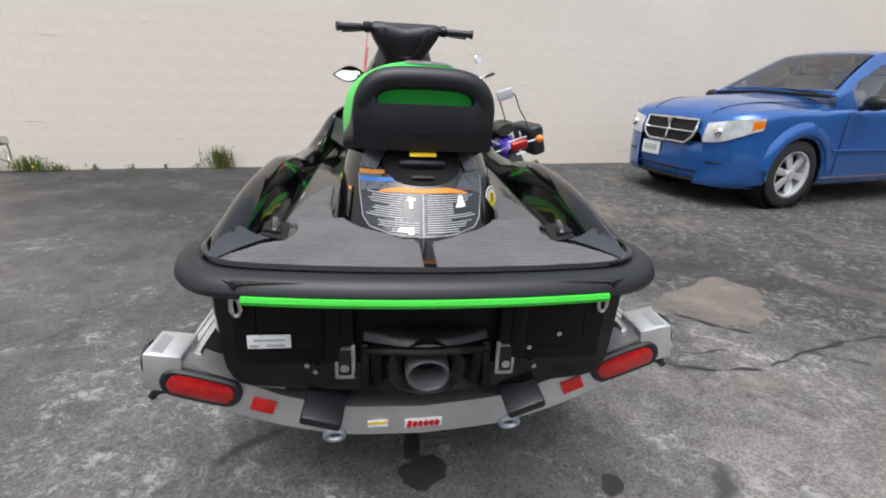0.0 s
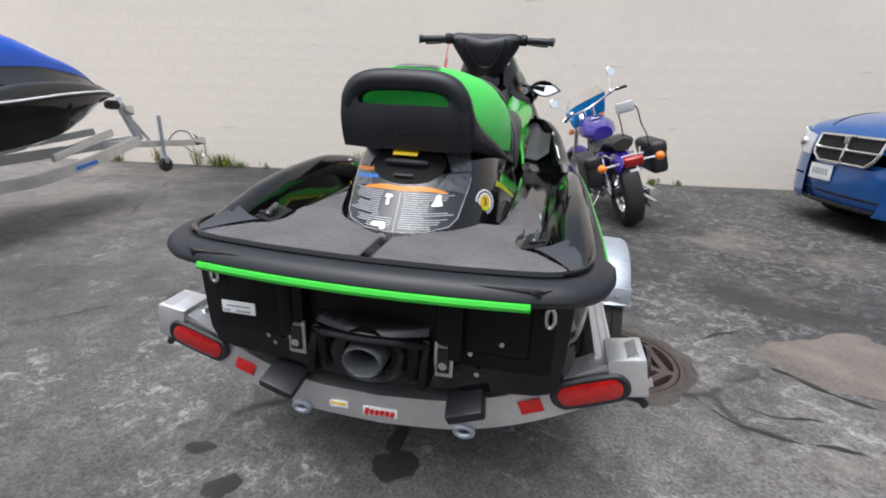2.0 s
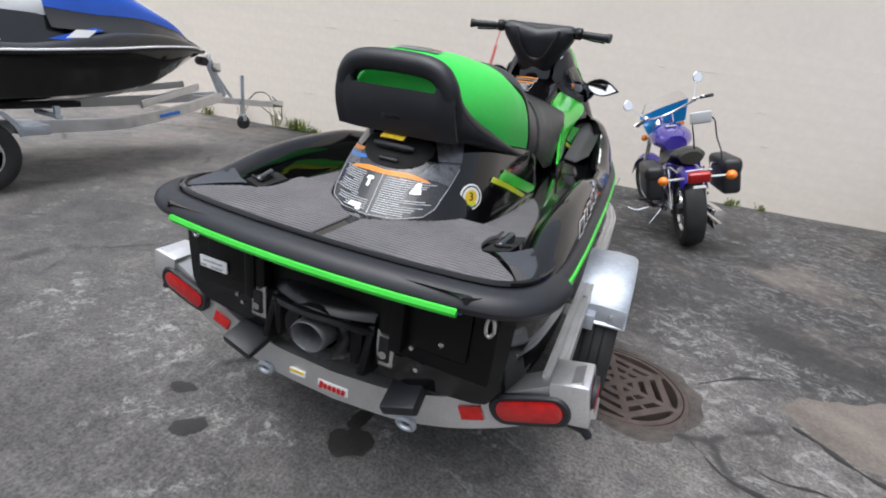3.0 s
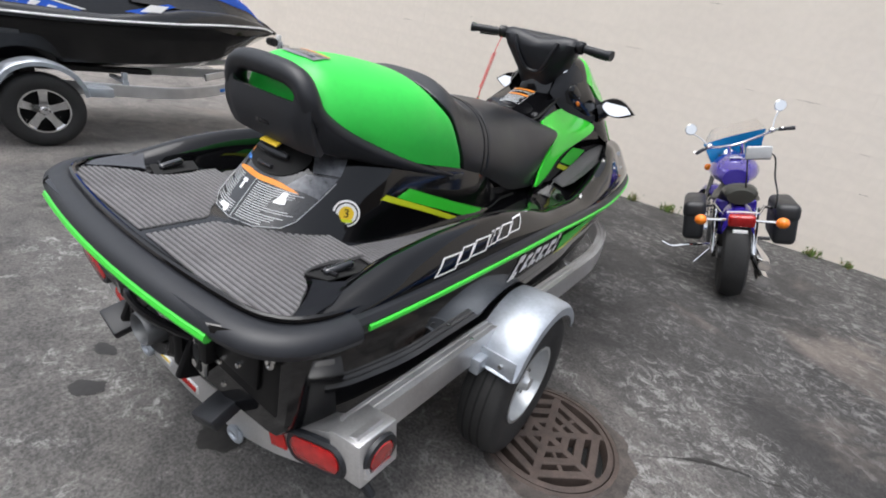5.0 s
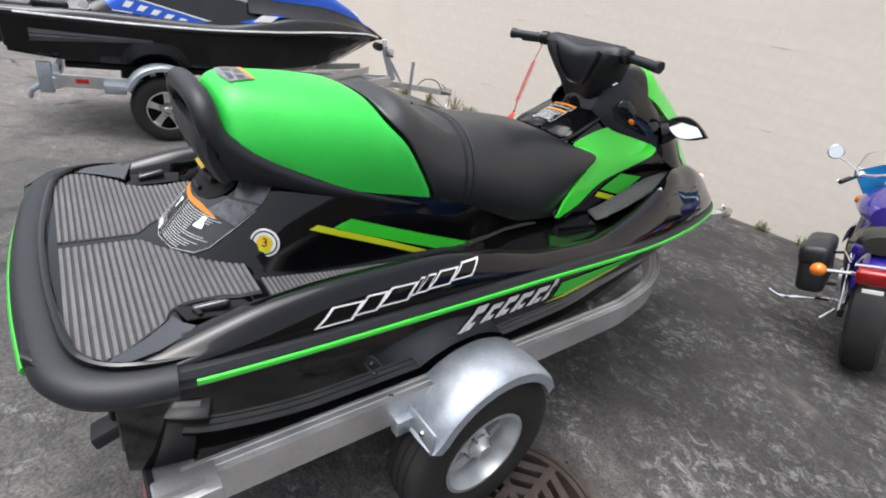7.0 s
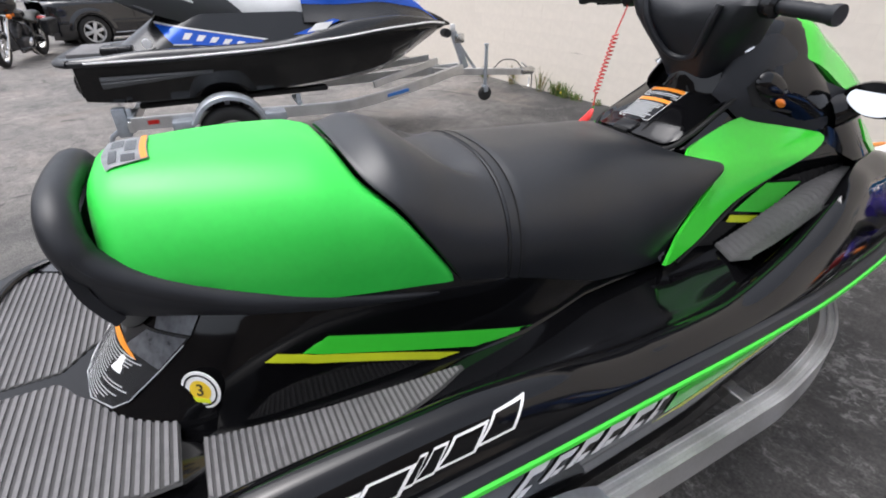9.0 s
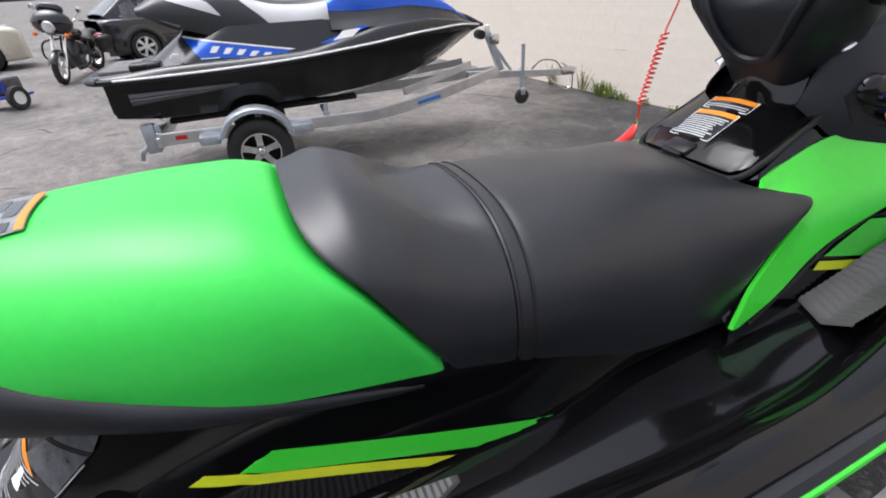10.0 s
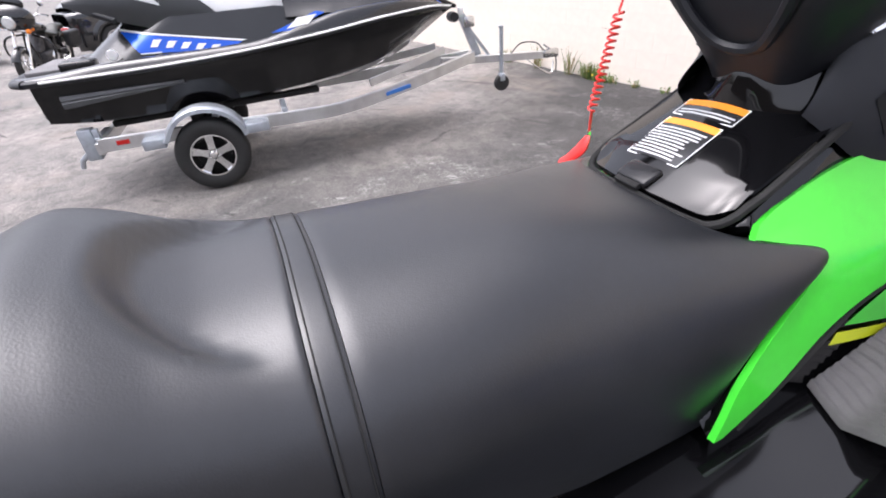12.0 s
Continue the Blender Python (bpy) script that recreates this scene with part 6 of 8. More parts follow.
# hood and handlebar
htop = curve((1.75, 1.45), (2.0, 1.62), (2.3, 1.60), (2.67, 1.47), (2.92, 1.36), (3.1, 1.22), (3.25, 1.13))
hhw = curve((1.75, 0.22), (2.0, 0.26), (2.4, 0.28), (2.8, 0.24), (3.1, 0.13), (3.25, 0.05))
blue_low = curve((1.75, 1.33), (2.07, 1.32), (2.46, 1.335), (2.80, 1.29), (2.95, 1.26), (3.25, 1.12))
rows, skirt = [], []
for y in stations(1.75, 3.25, 44):
    zt, hw = htop(y), hhw(y)
    zb = c2(y) - 0.02 + 0.10 * max(0, (2.2 - y) / 0.5)
    zm = min(blue_low(y), zt - 0.02)
    half = spline([(0, y, zt), (hw * 0.6, y, zt - 0.02), (hw * 0.97, y, zt - 0.45 * (zt - zm)), (hw * 1.08, y, zm)], 5)
    rows.append([Vector((-p.x, p.y, p.z)) for p in half[::-1]] + half[1:])
    low = spline([(hw * 1.06, y, zm + 0.004), (hw * 1.10, y, zm - 0.02), (hw * 1.22, y, zm + 0.5 * (min(zb, zm - 0.03) - zm)), (hw * 1.42, y, min(zb, zm - 0.03))], 4)
    skirt.append(low)
part("hood", sheet(rows), BLUE_PAINT, ski2, "blue hood")
for s in (1, -1):
    bm = sheet(skirt)
    part("hood_skirt", bm if s > 0 else mirrored(bm), GREY_PAINT, ski2, "charcoal hood side")
for s in (1, -1):
    part("hood_line", tube([(s * 0.16, 2.55, 1.50), (s * 0.15, 2.75, 1.415), (s * 0.10, 3.0, 1.30)], 0.01, 6), WHITE_PRINT, ski2)
part("nose", tube(spline([(0, 3.05, 1.20), (0, 3.22, 1.15), (0, 3.34, 1.10), (0, 3.40, 1.085)], 4), [0.09, 0.085, 0.075, 0.07, 0.065, 0.06, 0.055, 0.05, 0.045, 0.04, 0.035, 0.03, 0.02], 12, flat=0.6), SATIN_BLACK, ski2, "black rubber nose")
part("steering_pad", block(-0.17, 0.17, 1.86, 1.98, 1.55, 1.68, 0.03, 3), RUBBER, ski2)
for s in (1, -1):
    part("grip", tube([(s * 0.16, 1.9, 1.66), (s * 0.38, 1.86, 1.66)], 0.018, 10), RUBBER, ski2)
part("grab_rail", tube(both_sides(spline([(0, 0.24, 1.40), (0.12, 0.25, 1.40), (0.2, 0.32, 1.36), (0.24, 0.5, 1.28)], 6)), 0.022, 10), RUBBER, ski2)
part("stern_step", block(-0.35, 0.35, -0.20, 0.04, 0.97, 1.01, 0.012), MAT_FOAM, ski2)
part("corner_box", block(0.30, 0.46, 0.06, 0.30, 0.99, 1.06, 0.025, 3), SATIN_BLACK, ski2)
part("transom", block(-0.48, 0.48, -0.16, -0.12, 0.68, 0.93, 0.02), BLACK_PLASTIC, ski2)
part("jet_nozzle", lathe([(0.085, 0.02), (0.085, -0.12), (0.07, -0.13), (0.065, 0.0)], 24, "y", (0, -0.14, 0.72)), SATIN_BLACK, ski2)

tr2 = thing("boat_trailer", "galvanised trailer with chrome five-spoke wheels under the blue jet ski", "trailer", SKI2)
rp = spline([(0.635, 0.15, 0.475), (0.635, 0.9, 0.465), (0.635, 1.7, 0.445), (0.60, 2.1, 0.45), (0.40, 2.7, 0.50), (0.15, 3.3, 0.57), (0.05, 3.55, 0.60)], 8)
for s in (1, -1):
    bm = sweep(rp, RAIL_PROFILE)
    part("side_rail", bm if s > 0 else mirrored(bm), ALUMINIUM, tr2, sharp=25)
    part("fender", fender_mesh(0.62, 0.80, 0.92, 0.385, 0.315, 0.12, s), GALVANISED, tr2, "galvanised round fender")
    part("fender_foot", block(s * 0.64, s * 0.79, 0.46, 0.62, 0.415, 0.49, 0.008), GALVANISED, tr2)
    part("fender_foot", block(s * 0.64, s * 0.79, 1.22, 1.40, 0.415, 0.49, 0.008), GALVANISED, tr2)
    wheel_parts(tr2, s * 0.70, 0.92, 0.288, r=0.285, rim=0.165, width=0.17, out=s, chrome=True)
    part("reflector", block(s * 0.661, s * 0.665, 0.27, 0.36, 0.465, 0.50, 0), RED_REFLECT, tr2, "red reflector patch")
    part("bunk", box_tube((s * 0.26, 0.2, 0.545), (s * 0.24, 1.9, 0.565), 0.09, 0.05, 0.01), CARPET, tr2)
    for y in (0.15, 1.55):
        part("bunk_post", block(s * 0.60 - 0.02, s * 0.60 + 0.02, y - 0.02, y + 0.02, 0.43, 0.60, 0.003), GALVANISED, tr2)
        part("bunk_arm", box_tube((s * 0.30, y, 0.52), (s * 0.63, y, 0.52), 0.05, 0.03), GALVANISED, tr2)
    part("front_bunk", box_tube((s * 0.42, 2.35, 0.58), (s * 0.12, 3.2, 0.72), 0.03, 0.07), ALUMINIUM, tr2, "bare aluminium front guide")
    part("rail_decal", block(s * 0.50, s * 0.506, 2.44, 2.62, 0.465, 0.495, 0), BLUE_PRINT, tr2) if s < 0 else part("rail_decal", box_tube((0.50, 2.46, 0.478), (0.42, 2.72, 0.50), 0.052, 0.03, 0), BLUE_PRINT, tr2)
part("axle", box_tube((-0.62, 0.92, 0.36), (0.62, 0.92, 0.36), 0.05, 0.05), GALVANISED, tr2)
part("rear_crossbar", box_tube((-0.64, 0.14, 0.45), (0.64, 0.14, 0.45), 0.05, 0.09), ALUMINIUM, tr2)
part("tail_hook", join(block(0.50, 0.60, 0.02, 0.12, 0.36, 0.60, 0.01), tube([(0.55, 0.04, 0.42), (0.54, -0.04, 0.36), (0.53, -0.06, 0.30)], 0.02, 8)), GALVANISED, tr2)
part("tongue", box_tube((0, 3.2, 0.585), (0, 4.42, 0.50), 0.075, 0.075), ALUMINIUM, tr2, "aluminium tongue")
post = part("winch_post", box_tube((0, 3.62, 0.60), (0, 3.45, 1.0), 0.06, 0.07), GALVANISED, tr2, "winch post")
part("post_brace", box_tube((0, 3.75, 0.58), (0, 3.52, 0.88), 0.03, 0.03), GALVANISED, post)
part("bow_stop", lathe([(0.0, -0.06), (0.045, -0.06), (0.05, 0.0), (0.045, 0.06), (0.0, 0.06)], 16, "x", (0, 3.36, 0.99)), RUBBER, post, "black bow roller")
part("winch", block(-0.05, 0.05, 3.46, 3.58, 0.88, 0.98, 0.015), STEEL, post)
part("white_cap", block(-0.02, 0.03, 3.42, 3.47, 1.0, 1.08, 0.006), WHITE_PRINT, post)
jack = part("jack", join(tube([(0.06, 3.87, 0.86), (0.06, 3.87, 0.36)], 0.022, 12), tube([(0.06, 3.87, 0.84), (0.10, 3.82, 0.86)], 0.008, 8)), GALVANISED, tr2, "swing-up jack with caster wheel")
part("caster", lathe([(0.0, -0.03), (0.075, -0.03), (0.085, -0.015), (0.085, 0.015), (0.075, 0.03), (0.0, 0.03)], 24, "x", (0.06, 3.87, 0.29)), TYRE, jack)
part("caster_fork", block(0.02, 0.10, 3.84, 3.90, 0.31, 0.39, 0.01), GALVANISED, jack)
part("coupler", join(block(-0.04, 0.04, 4.38, 4.60, 0.46, 0.55, 0.02), tube([(0, 4.5, 0.55), (0.0, 4.42, 0.60)], 0.012, 8)), STEEL, tr2)
part("safety_chain", tube(spline([(0.03, 4.2, 0.48), (0.08, 4.35, 0.36), (0.05, 4.5, 0.30), (0.0, 4.55, 0.42)], 8), 0.008, 6), STEEL, tr2)
part("wiring", tube(spline([(0.02, 4.0, 0.56), (0.06, 4.1, 0.66), (0.03, 4.3, 0.64), (0.0, 4.42, 0.55), (0.03, 4.55, 0.48), (0.02, 4.58, 0.30)], 8), 0.007, 6), RUBBER, tr2)

# ---- motorcycles ----
PURPLE = shader("purple_metallic", (0.034, 0.018, 0.27), 0.16, metal=0.3, coat=0.7, vary=0.1)
BLACK_PAINT = shader("black_paint", (0.008, 0.008, 0.009), 0.12, coat=0.6, vary=0.15)
LEATHER = shader("black_leather", (0.014, 0.015, 0.017), 0.45, vary=0.25, bump=0.2, bump_scale=200)
ENGINE = shader("engine_castings", (0.10, 0.10, 0.105), 0.4, metal=0.7, vary=0.3, scale=20)
SEAT_LEATHER = shader("olive_black_leather", (0.02, 0.021, 0.016), 0.4, vary=0.2)


def tinted(name, colour, rough=0.05, alpha=0.55):
    m = shader(name, colour, rough, vary=0.03)
    b = m.node_tree.nodes["Principled BSDF"]
    b.inputs["Transmission Weight"].default_value = 1.0 - alpha
    b.inputs["IOR"].default_value = 1.1
    return m


BLUE_SCREEN = tinted("blue_windscreen", (0.02, 0.22, 0.52), 0.1, 0.65)
CLEAR_SCREEN = tinted("clear_windscreen", (0.95, 0.93, 0.90), 0.03, 0.06)


def moto_wheel(bike, y, r, width, rim):
    w = width / 2
    wheel = part("wheel", lathe([(rim, -w * 0.7), (r - 0.07, -w), (r - 0.025, -w * 0.8), (r, 0), (r - 0.025, w * 0.8), (r - 0.07, w), (rim, w * 0.7)], 44, "x", (0, y, r)), TYRE, bike, "black tyre")
    part("rim", lathe([(rim, -w * 0.7), (rim - 0.02, -w * 0.5), (rim - 0.02, w * 0.5), (rim, w * 0.7)], 36, "x", (0, y, r)), CHROME, wheel)
    part("hub", lathe([(0.0, -w * 1.1), (0.05, -w * 1.1), (0.05, w * 1.1), (0.0, w * 1.1)], 16, "x", (0, y, r)), ENGINE, wheel)
    for k in range(10):
        a = 2 * math.pi * k / 10
        part("spoke", tube([(w * 0.5, y + 0.045 * math.cos(a), r + 0.045 * math.sin(a)), (0, y + rim * math.cos(a), r + rim * math.sin(a))], 0.006, 5), CHROME, wheel)
    part("brake_disc", lathe([(0.06, 0), (0.13, 0.0), (0.13, 0.006), (0.06, 0.006)], 28, "x", (w * 0.95, y, r)), STEEL, wheel)


def motorcycle(label, m, paint, bags=True, screen=True, sissy=True, steer=0.0, tip=0.0):
    bike = thing("motorcycle", label, "motorcycle", m)
    moto_wheel(bike, 0.0, 0.35, 0.185, 0.20)
    # rear fender
    rows = []
    for a in np.linspace(radians(50), radians(150), 20):
        r = 0.385 + 0.035 * math.sin(a)
        rows.append([(x, -r * math.cos(a), 0.355 + r * math.sin(a) - 0.09 * (abs(x) / 0.105) ** 3) for x in np.linspace(-0.105, 0.105, 9)])
    part("rear_fender", thick(sheet(rows), 0.006), paint, bike)
    # tail lamp with chrome trim, blank plate below
    tail = part("tail_lamp", moved(block(-0.085, 0.085, -0.04, 0.03, -0.045, 0.045, 0.022, 3), pose(0, -0.41, 0.715, 12, 0, 0)), RED_LENS, bike, "red tail lamp")
    part("lamp_trim", tube([(-0.095, -0.40, 0.768), (0, -0.415, 0.775), (0.095, -0.40, 0.768)], 0.008, 8), CHROME, tail)
    part("plate_lamp", block(-0.045, 0.045, -0.435, -0.425, 0.625, 0.648, 0.002), WHITE_PRINT, tail)
    for s in (1, -1):
        lamp = part("indicator", ellipsoid(s * 0.255, -0.33, 0.69, 0.042, 0.045, 0.040), AMBER_LENS, bike, "amber indicator lamp")
        part("stalk", tube([(s * 0.09, -0.30, 0.69), (s * 0.22, -0.32, 0.69)], 0.011, 8), CHROME, lamp)
        if bags:
            bag = part("saddlebag", block(s * 0.298 - 0.074, s * 0.298 + 0.074, -0.19, 0.28, 0.49, 0.75, 0.04, 4), LEATHER, bike, "black leather saddlebag")
            part("bag_lid", block(s * 0.300 - 0.080, s * 0.300 + 0.080, -0.20, 0.29, 0.66, 0.795, 0.045, 4), LEATHER, bag)
            part("bag_bracket", tube([(s * 0.12, -0.2, 0.72), (s * 0.16, -0.1, 0.76), (s * 0.26, 0.0, 0.72)], 0.010, 8), CHROME, bag)
        part("shock", tube([(s * 0.14, 0.02, 0.34), (s * 0.14, 0.14, 0.70)], 0.022, 10), CHROME, bike)
        part("swing_arm", box_tube((s * 0.13, 0.0, 0.33), (s * 0.12, 0.5, 0.36), 0.03, 0.05), BLACK_PAINT, bike)
        part("exhaust", tube([(0.17, 0.9 - 0.1 * s, 0.30), (0.19, 0.5, 0.25 + 0.05 * s), (0.20, 0.0, 0.26 + 0.06 * s), (0.20, -0.22, 0.27 + 0.06 * s)], [0.022, 0.028, 0.045, 0.042], 12), CHROME, bike, "chrome exhaust")
        part("foot_peg", tube([(s * 0.12, 0.75, 0.30), (s * 0.34, 0.78, 0.29)], 0.016, 8), RUBBER, bike)
    rows = []
    for y, hw, z in ((-0.14, 0.09, 0.875), (-0.11, 0.112, 0.895), (0.06, 0.118, 0.90), (0.16, 0.12, 0.87), (0.24, 0.14, 0.80), (0.38, 0.18, 0.775), (0.52, 0.16, 0.80), (0.66, 0.10, 0.84)):
        rows.append([(hw * math.cos(a), y, z - 0.045 + 0.055 * math.sin(a)) for a in np.linspace(0, 2 * math.pi, 21)[:-1]])
    part("seat", sheet(rows, close_u=True, caps=True), SEAT_LEATHER, bike, "dark leather seat")
    rows = []
    for y, hw, zc, hh in ((0.56, 0.10, 0.86, 0.09), (0.68, 0.165, 0.88, 0.10), (0.84, 0.20, 0.90, 0.115), (1.00, 0.19, 0.92, 0.12), (1.12, 0.13, 0.94, 0.10), (1.18, 0.05, 0.97, 0.08)):
        rows.append([(hw * math.copysign(abs(math.cos(a)) ** 0.8, math.cos(a)), y, zc + hh * (math.sin(a) if math.sin(a) > 0 else 0.7 * math.sin(a))) for a in np.linspace(0, 2 * math.pi, 25)[:-1]])
    part("tank", sheet(rows, close_u=True, caps=True), paint, bike, "glossy fuel tank")
    part("tank_trim", block(-0.05, 0.05, 0.80, 0.92, 1.012, 1.03, 0.006), CHROME, bike)
    part("engine", join(block(-0.17, 0.17, 0.52, 0.98, 0.22, 0.48, 0.05, 3), moved(block(-0.10, 0.10, -0.09, 0.09, -0.17, 0.17, 0.02), pose(0, 0.62, 0.60, -22, 0, 0)), moved(block(-0.10, 0.10, -0.09, 0.09, -0.17, 0.17, 0.02), pose(0, 0.90, 0.60, 22, 0, 0))), ENGINE, bike, "v-twin engine")
    for s in (1, -1):
        part("engine_cover", lathe([(0.0, s * 0.03), (0.09, s * 0.03), (0.11, 0.0)], 24, "x", (s * 0.175, 0.70, 0.35)), CHROME, bike)
    part("frame", join(tube([(0.1, 0.3, 0.35), (0.1, 0.6, 0.2), (0.1, 1.0, 0.2), (0.05, 1.2, 0.6), (0.0, 1.22, 0.95)], 0.02, 8), tube([(-0.1, 0.3, 0.35), (-0.1, 0.6, 0.2), (-0.1, 1.0, 0.2), (-0.05, 1.2, 0.6), (0.0, 1.22, 0.95)], 0.02, 8)), BLACK_PAINT, bike)
    part("side_cover", block(-0.15, 0.15, 0.20, 0.50, 0.44, 0.76, 0.04, 3), paint, bike)
    # fork, front wheel, bars turn together
    st = pose(0, 1.24, 0) @ pose(0, 0, 0, 0, 0, steer) @ pose(0, -1.24, 0)
    front = part("fork", moved(join(*[tube([(s * 0.105, 1.28, 1.02), (s * 0.105, 1.62, 0.335)], [0.028, 0.024], 12) for s in (1, -1)]), st), CHROME, bike, "chrome fork")
    r = 0.32
    part("front_tyre", moved(lathe([(0.22, -0.045), (r - 0.05, -0.06), (r - 0.01, -0.04), (r, 0), (r - 0.01, 0.04), (r - 0.05, 0.06), (0.22, 0.045)], 40, "x", (0, 1.62, r)), st), TYRE, front)
    part("front_rim", moved(join(lathe([(0.225, -0.04), (0.205, -0.02), (0.205, 0.02), (0.225, 0.04)], 32, "x", (0, 1.62, r)), *[tube([(0, 1.62, r), (0, 1.62 + 0.21 * math.cos(a), r + 0.21 * math.sin(a))], 0.006, 5) for a in np.linspace(0, 2 * math.pi, 13)[:-1]]), st), CHROME, front)
    rows = []
    for a in np.linspace(radians(20), radians(140), 14):
        rows.append([(x, 1.62 + 0.345 * math.cos(a), r + 0.345 * math.sin(a) - 0.06 * (abs(x) / 0.08) ** 3) for x in np.linspace(-0.08, 0.08, 7)])
    part("front_fender", moved(thick(sheet(rows), 0.005), st), paint, front)
    part("headlamp", moved(join(ellipsoid(0, 1.38, 0.98, 0.10, 0.11, 0.10), lathe([(0.0, 0.0), (0.09, 0.0), (0.10, -0.02)], 24, "y", (0, 1.49, 0.98))), st), CHROME, front, "chrome headlamp")
    st = pose(0.0, 1.2, 1.085) @ pose(0, 0, 0, 0, tip, 0) @ pose(0.0, -1.2, -1.1) @ st
    bar = spline([(-0.40, 0.98, 1.16), (-0.30, 1.03, 1.18), (-0.16, 1.15, 1.14), (0, 1.20, 1.12), (0.16, 1.15, 1.14), (0.30, 1.03, 1.18), (0.40, 0.98, 1.16)], 6)
    hb = part("handlebar", moved(tube(bar, 0.013, 10), st), CHROME, front, "chrome handlebar")
    part("riser", moved(join(*[tube([(x, 1.22, 1.02), (x, 1.19, 1.13)], 0.02, 8) for x in (-0.06, 0.06)]), st), CHROME, hb)
    for s in (1, -1):
        part("grip", moved(tube([(s * 0.31, 1.025, 1.178), (s * 0.42, 0.965, 1.157)], 0.018, 10), st), RUBBER, hb)
        part("lever", moved(tube([(s * 0.26, 1.08, 1.18), (s * 0.42, 1.05, 1.16)], 0.007, 6), st), CHROME, hb)
        part("clamp", moved(ellipsoid(s * 0.27, 1.06, 1.18, 0.03, 0.03, 0.028, 10, 6), st), CHROME, hb)
        mir = part("mirror", moved(lathe([(0.0, 0.026), (0.046, 0.019), (0.054, 0.0), (0.05, -0.004)], 24, "y", (s * 0.39, 1.10, 1.38)), st), CHROME, hb, "round chrome mirror")
        part("mirror_glass", moved(lathe([(0.0, -0.005), (0.048, -0.005)], 24, "y", (s * 0.39, 1.10, 1.38)), st), MIRROR, mir)
        part("mirror_stem", moved(tube(spline([(s * 0.28, 1.06, 1.19), (s * 0.32, 1.09, 1.27), (s * 0.38, 1.11, 1.34)], 5), 0.006, 6), st), CHROME, mir)
        lamp = part("front_indicator", moved(ellipsoid(s * 0.22, 1.36, 0.95, 0.035, 0.04, 0.035), st), AMBER_LENS, front)
    if screen:
        def glass(z0, z1, w0, w1):
            rows = []
            for t in np.linspace(0, 1, 8):
                z = z0 + (z1 - z0) * t
                w = w0 + (w1 - w0) * t
                rows.append([(w * u, 1.42 - 0.30 * (z - 0.95) - 0.16 * u * u, z) for u in np.linspace(-1, 1, 15)])
            return thick(sheet(rows), 0.005)
        ws = part("windscreen", moved(glass(0.98, 1.20, 0.22, 0.28), st), BLUE_SCREEN, front, "blue lower windscreen")
        up = part("upper_screen", moved(glass(1.20, 1.32, 0.28, 0.20), st), CLEAR_SCREEN, ws, "clear upper windscreen")
        up.visible_shadow = False
    if sissy:
        bar = part("backrest_bar", tube(spline([(0.03, -0.12, 0.80), (0.025, -0.10, 0.98), (0.03, -0.08, 1.14), (0.175, -0.08, 1.14), (0.20, -0.10, 0.98), (0.225, -0.14, 0.86), (0.22, -0.16, 0.76)], 5), 0.006, 8), BLACK_PAINT, bike, "black backrest bar")
        part("backrest_pad", block(0.000, 0.165, -0.095, -0.066, 1.105, 1.205, 0.014, 3), GREY_PRINT, bar, "grey backrest pad")
        part("shift_lever", tube(spline([(-0.16, 0.05, 0.40), (-0.34, -0.02, 0.40), (-0.44, -0.03, 0.385), (-0.52, -0.02, 0.42)], 5), 0.011, 8), CHROME, bike, "chrome highway bar")
    part("side_stand", tube([(-0.12, 0.62, 0.22), (-0.26, 0.55, 0.075)], 0.011, 8), CHROME, bike)
    return bike


motorcycle("purple cruiser motorcycle with saddlebags and blue windscreen leaning on its stand", pose(1.30, 3.92, 0, 0, 0, 8.5) @ pose(0, 0, 0, 0, -16.5, 0), PURPLE, steer=18, tip=-14)

# ---- the blue car ----
CAR_BLUE = shader("blue_car_paint", (0.018, 0.105, 0.36), 0.2, metal=0.35, coat=0.8, vary=0.06, scale=2)
def clear_glass(name, tint):
    """Thin glass: it lets light straight through, and its gloss grows towards grazing views."""
    m = bpy.data.materials.new(name)
    m.use_nodes = True
    n, l = m.node_tree.nodes, m.node_tree.links
    n.remove(n["Principled BSDF"])
    clear, gloss, blend, fresnel = n.new("ShaderNodeBsdfTransparent"), n.new("ShaderNodeBsdfGlossy"), n.new("ShaderNodeMixShader"), n.new("ShaderNodeFresnel")
    clear.inputs["Color"].default_value = (*tint, 1)
    gloss.inputs["Roughness"].default_value = 0.03
    fresnel.inputs["IOR"].default_value = 2.4
    l.new(fresnel.outputs[0], blend.inputs[0])
    l.new(clear.outputs[0], blend.inputs[1])
    l.new(gloss.outputs[0], blend.inputs[2])
    l.new(blend.outputs[0], n["Material Output"].inputs["Surface"])
    return m


CAR_GLASS = clear_glass("car_glass", (0.84, 0.89, 0.86))
CABIN = shader("grey_cabin_trim", (0.28, 0.275, 0.26), 0.8, vary=0.15)
LAMP_GLASS = shader("headlamp_glass", (0.72, 0.74, 0.74), 0.12, metal=0.3, coat=0.8, vary=0.2, scale=14)
WHEEL_SILVER = shader("alloy_wheel", (0.72, 0.73, 0.74), 0.32, metal=0.6, vary=0.08)


